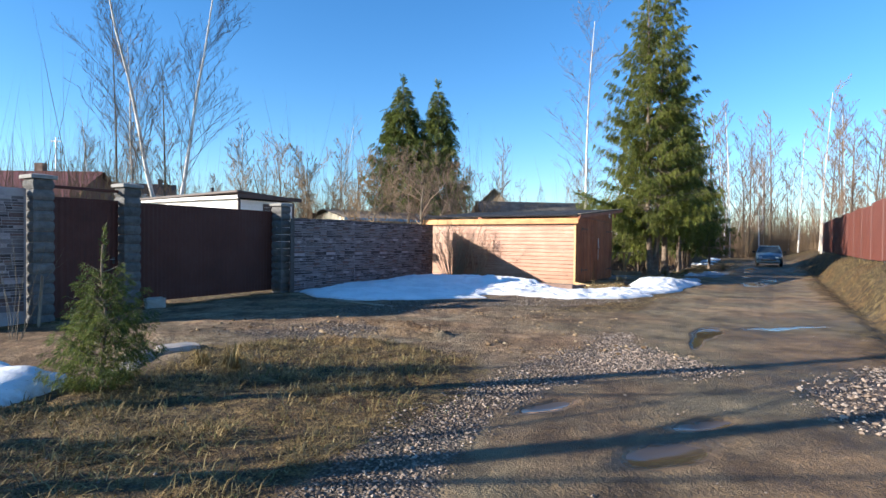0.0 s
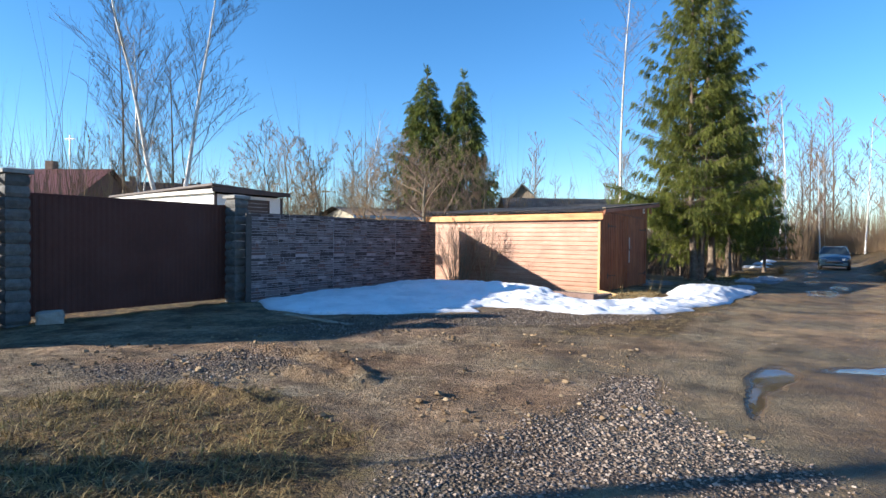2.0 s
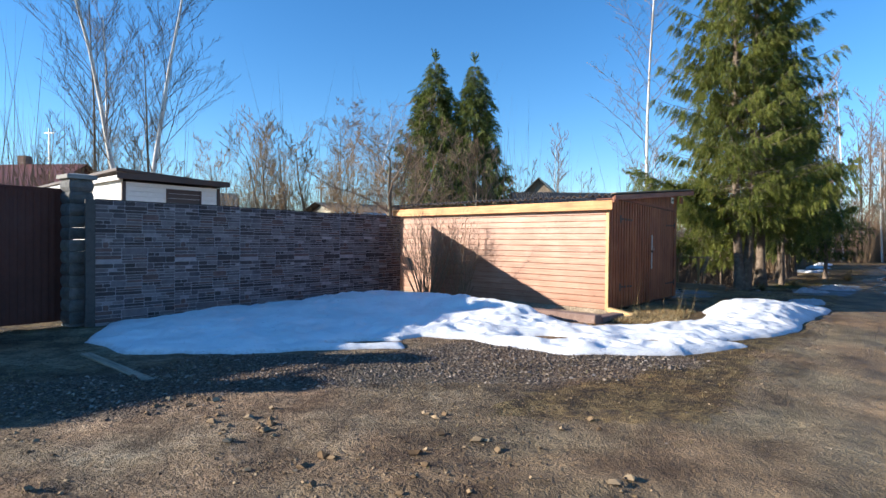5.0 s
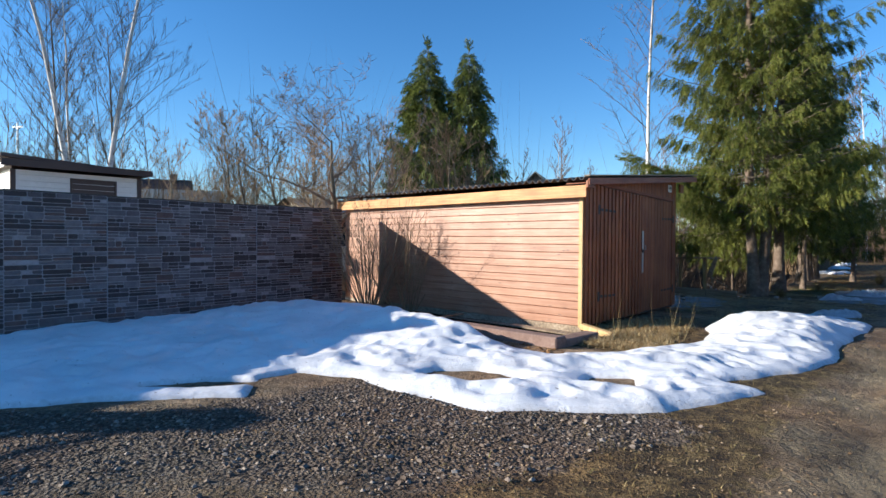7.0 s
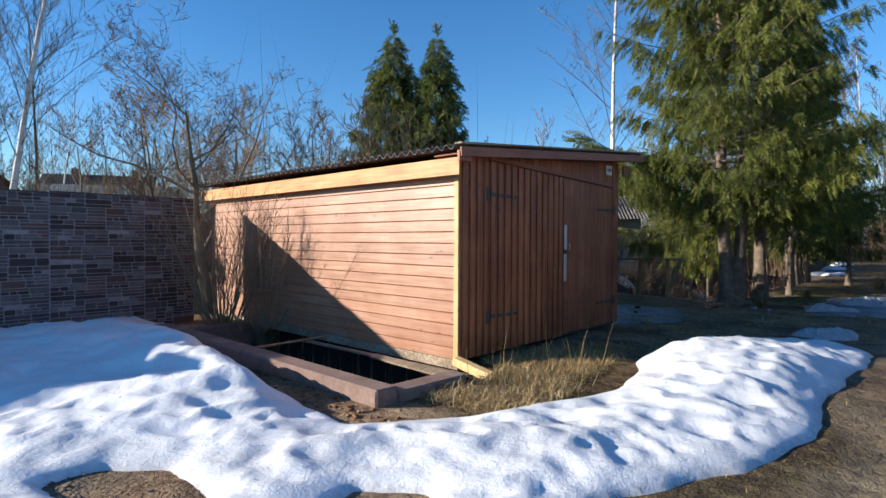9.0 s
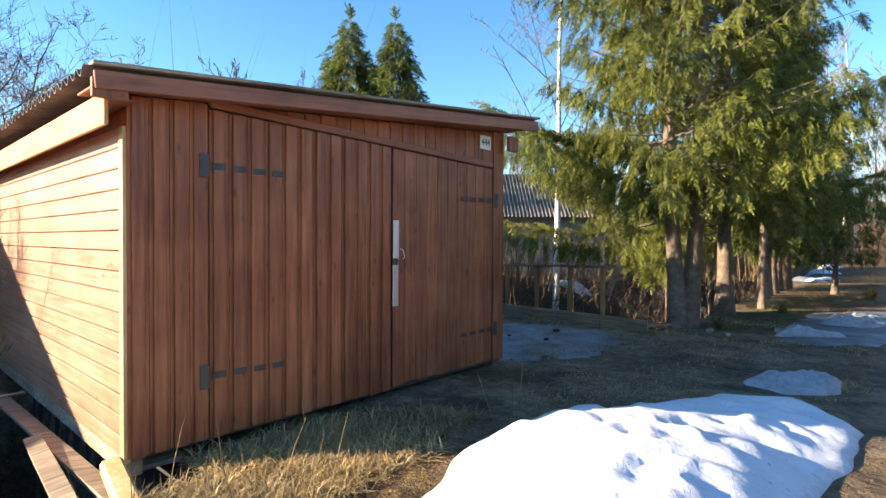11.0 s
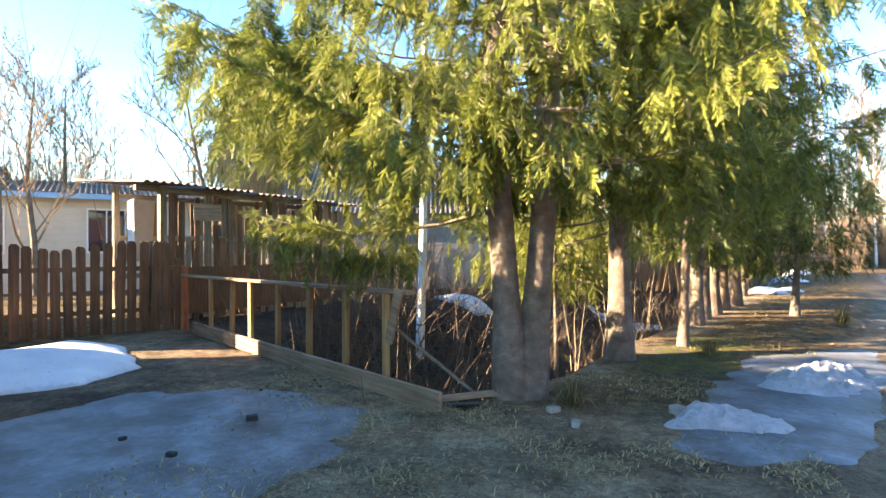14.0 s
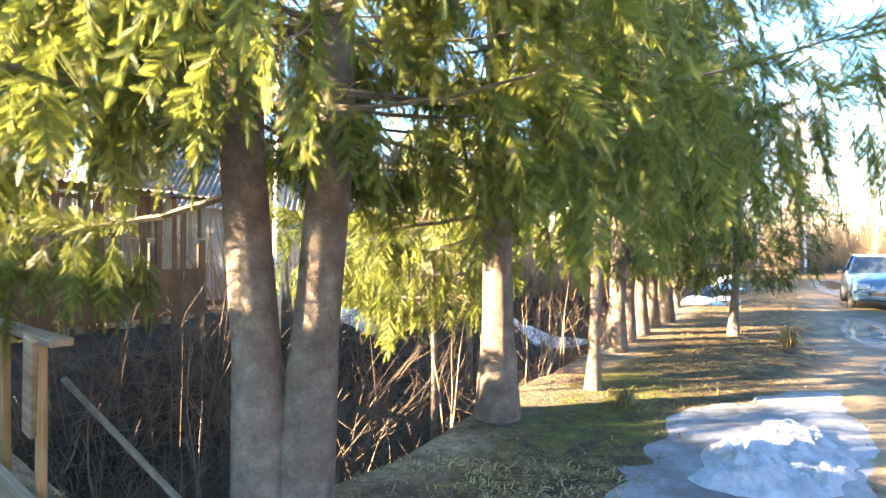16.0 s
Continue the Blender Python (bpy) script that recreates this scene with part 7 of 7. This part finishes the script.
blades("dry_grass", 60000, (9, 6, 30, 42), lambda x, y: np.clip((road_off(x, y) - 3.4) * 0.8, 0, 1) * (road_off(x, y) < 9), 0.08, 0.28, 0.006, MAT_STRAW, "long pale dead grass on the far road bank", 5, 0.9)
blades("dry_grass", 60000, (9.5, 25.5, 24, 46), lambda x, y: np.clip(0.5 + poly_sd(x, y, TREE_VERGE) * 1.2 + fbm(x, y, 1, 3), 0, 1), 0.05, 0.16, 0.004, MAT_STRAW, "dead grass under the roadside spruces", 6, 0.95)
blades("green_grass", 4500, (11.2, 26.5, 16, 33), lambda x, y: np.clip(0.35 + poly_sd(x, y, TREE_VERGE) * 0.7 + 2.2 * fbm(x, y, 1.3, 3), 0, 1), 0.04, 0.10, 0.004, MAT_GREENGRASS, "patches of green moss and grass on the verge", 7, 0.7)
blades("dry_grass", 24000, (7.6, 17.8, 11.8, 28.2), lambda x, y: np.clip(0.42 - np.abs(road_off(x, y) + 2.2) * 0.18 + 1.2 * fbm(x, y, 0.8, 3), 0, 1) * (road_off(x, y) < -0.1), 0.03, 0.09, 0.003, MAT_STRAW, "sparse dead grass before the shed doors", 8, 0.95, 0.2)

blades("dead_leaves_and_straw", 70000, (7.4, 21.5, 12.4, 28.4), lambda x, y: np.clip(0.34 + 1.5 * fbm(x, y, 0.7, 3), 0, 1) * (road_off(x, y) < 0.0), 0.03, 0.10, 0.005, MAT_PALESTRAW, "trodden straw and leaf litter on bare earth", 9, 1.0, 0.15)
blades("dry_grass", 26000, (-4.5, 8.4, 4.0, 15.0), lambda x, y: np.clip(0.28 + 1.6 * fbm(x, y, 0.9, 3), 0, 1) * (road_off(x, y) < -0.2), 0.02, 0.06, 0.003, MAT_STRAW, "sparse trodden straw on the bare yard", 10, 1.0, 0.2)


def tuft(x, y, seed, h=0.34):
    rnd = random.Random(seed)
    V, F = [], []
    for k in range(150):
        a, t = rnd.uniform(0, 6.28), rnd.uniform(0.2, 1.0)
        o = Vector((math.cos(a), math.sin(a), 0))
        p = o * rnd.uniform(0, 0.07)
        L = h * rnd.uniform(0.6, 1.3)
        s = Vector((-o.y, o.x, 0)) * 0.004
        m, e = p + o * L * t * 0.5 + Vector((0, 0, L * (0.9 - 0.5 * t))), p + o * L * t * 1.1 + Vector((0, 0, L * (0.9 - 0.95 * t)))
        b = len(V)
        V += [p - s, p + s, m + s, m - s, e + s * 0.2, e - s * 0.2]
        F += [(b, b + 1, b + 2, b + 3), (b + 3, b + 2, b + 4, b + 5)]
    ob = tagged(new("grass_tuft", fast_mesh("grass_tuft", [tuple(v) for v in V], F, MAT_STRAW)), "arching tuft of long dead grass", "grass")
    ob.matrix_basis = pose(x, y, gz(x, y) - 0.01)


tuft(-2.54, 6.75, 1)
tuft(-3.0, 7.0, 2, 0.26)
tuft(10.75, 27.15, 3, 0.3)
tuft(16.6, 33.2, 4, 0.4)
tuft(13.0, 29.9, 5, 0.2)


def pebbles(name, n, region, zone, smin, smax, label, seed, mat=None):
    rs = np.random.RandomState(seed)
    x0, y0, x1, y1 = region
    x, y = rs.uniform(x0, x1, n), rs.uniform(y0, y1, n)
    keep = rs.rand(n) < (zone(x, y) - 0.25) * 1.5
    x, y = x[keep], y[keep]
    m = len(x)
    s = smin * (smax / smin) ** (rs.rand(m) ** 1.8)
    z = ground_z(x, y) + s * 0.15
    T = np.array([(1, 0, 0), (0.1, 0.95, 0.05), (-0.9, 0.1, 0.1), (-0.05, -1, 0), (0.2, 0.15, 0.75), (0, 0, -0.7), (0.55, 0.6, 0.45), (-0.5, -0.45, 0.55)])
    Fq = np.array([(4, 0, 6), (4, 6, 1), (4, 1, 2), (4, 2, 7), (4, 7, 3), (4, 3, 0), (0, 1, 6), (2, 3, 7), (5, 1, 0), (5, 2, 1), (5, 3, 2), (5, 0, 3)])
    jit = T[None] * rs.uniform(0.65, 1.25, (m, 8, 3))
    a = rs.uniform(0, 6.283, m)
    c, sn = np.cos(a)[:, None], np.sin(a)[:, None]
    X = (jit[:, :, 0] * c - jit[:, :, 1] * sn) * s[:, None] + x[:, None]
    Y = (jit[:, :, 0] * sn + jit[:, :, 1] * c) * s[:, None] + y[:, None]
    Z = jit[:, :, 2] * s[:, None] * 0.8 + z[:, None]
    F = Fq[None] + (np.arange(m) * 8)[:, None, None]
    tagged(new(name, fast_mesh(name, np.stack([X, Y, Z], -1).reshape(-1, 3), F.reshape(-1, 3), mat or MAT_PEBBLE)), label, "gravel", kind="stuff")


pebbles("crushed_stone", 42000, (-1.5, 2.2, 4.0, 10.9), lambda x, y: np.clip(0.62 + poly_sd(x, y, GRAVEL_BAND) * 1.6 + 0.5 * fbm(x, y, 0.6, 2), 0, 1), 0.008, 0.024, "pinkish-grey crushed stone spread on the muddy road", 11, MAT_PINKSTONE)
pebbles("crushed_stone", 26000, (-3.4, 8.6, 6.0, 17.3), zone_gravel, 0.009, 0.030, "grey crushed stone scattered before the snow", 12)
pebbles("crushed_stone", 4500, (3.2, 3.6, 7.6, 7.5), lambda x, y: np.clip(0.6 + poly_sd(x, y, GRAVEL_RIGHT) * 1.6, 0, 1), 0.012, 0.04, "grey crushed stone at the road's far side", 13, MAT_PINKSTONE)
pebbles("crushed_stone", 5200, (0.5, 17.2, 6.2, 21.6), lambda x, y: np.clip(0.9 - np.abs(shed_xy(x, y)[0] + 2.05) * 1.4 - (shed_xy(x, y)[1] < -1.0) * 0.35, 0, 1), 0.012, 0.035, "dark damp gravel and litter along the pit kerb", 18, MAT_LEAFLITTER)
MAT_CLOD = leaf_mat("soil_clods", [(0.0, (0.10, 0.062, 0.035)), (0.5, (0.22, 0.148, 0.09)), (1.0, (0.38, 0.285, 0.19))], 0.95, 0.0)
pebbles("soil_crumbs", 36000, (-4.5, 6.5, 7.0, 16.0), lambda x, y: np.clip(0.40 + 1.3 * fbm(x, y, 0.9, 3) - 0.6 * (road_off(x, y) > 0.1), 0, 1), 0.005, 0.017, "crumbs of dry brown soil churned by tyres", 21, MAT_CLOD)
pebbles("soil_crumbs", 16000, (7.0, 19.0, 12.5, 28.0), lambda x, y: np.clip(0.38 + 1.2 * fbm(x, y, 0.8, 3) - 0.6 * (road_off(x, y) > -0.3), 0, 1), 0.004, 0.014, "crumbs of soil and litter before the shed doors", 22, MAT_CLOD)
pebbles("soil_clods", 2600, (-4.2, 7.6, 3.6, 12.6), lambda x, y: np.clip(0.30 + 1.6 * fbm(x, y, 0.7, 3), 0, 1), 0.015, 0.055, "clods of brown soil thrown up along wheel ruts", 23, MAT_CLOD)
pebbles("loose_stones", 5000, (-4, 2, 10, 17), lambda x, y: 0.35 + 0.7 * fbm(x, y, 1.5, 3) - (puddle(x, y) > -0.2) * 0.5, 0.006, 0.022, "loose small stones on bare earth", 14)
pebbles("loose_stones", 5000, (7, 20, 13, 30), lambda x, y: 0.32 + 0.7 * fbm(x, y, 1.5, 3), 0.006, 0.022, "loose small stones and dirt before the shed", 15)
pebbles("twig_litter", 2600, (6.2, 25.6, 9.4, 28.6), lambda x, y: 0.5 * np.exp(-((x - 7.9) ** 2 + (y - 27.4) ** 2) / 0.5), 0.012, 0.03, "reddish bark litter by the railing", 16, MAT_LEAFLITTER)
pebbles("dead_leaves", 1600, (11, 25.5, 15.5, 31), lambda x, y: 0.33 + 0.4 * fbm(x, y, 0.9, 2), 0.01, 0.028, "brown dead leaves strewn on ice and verge", 17, MAT_LEAFLITTER)

stone_fence()
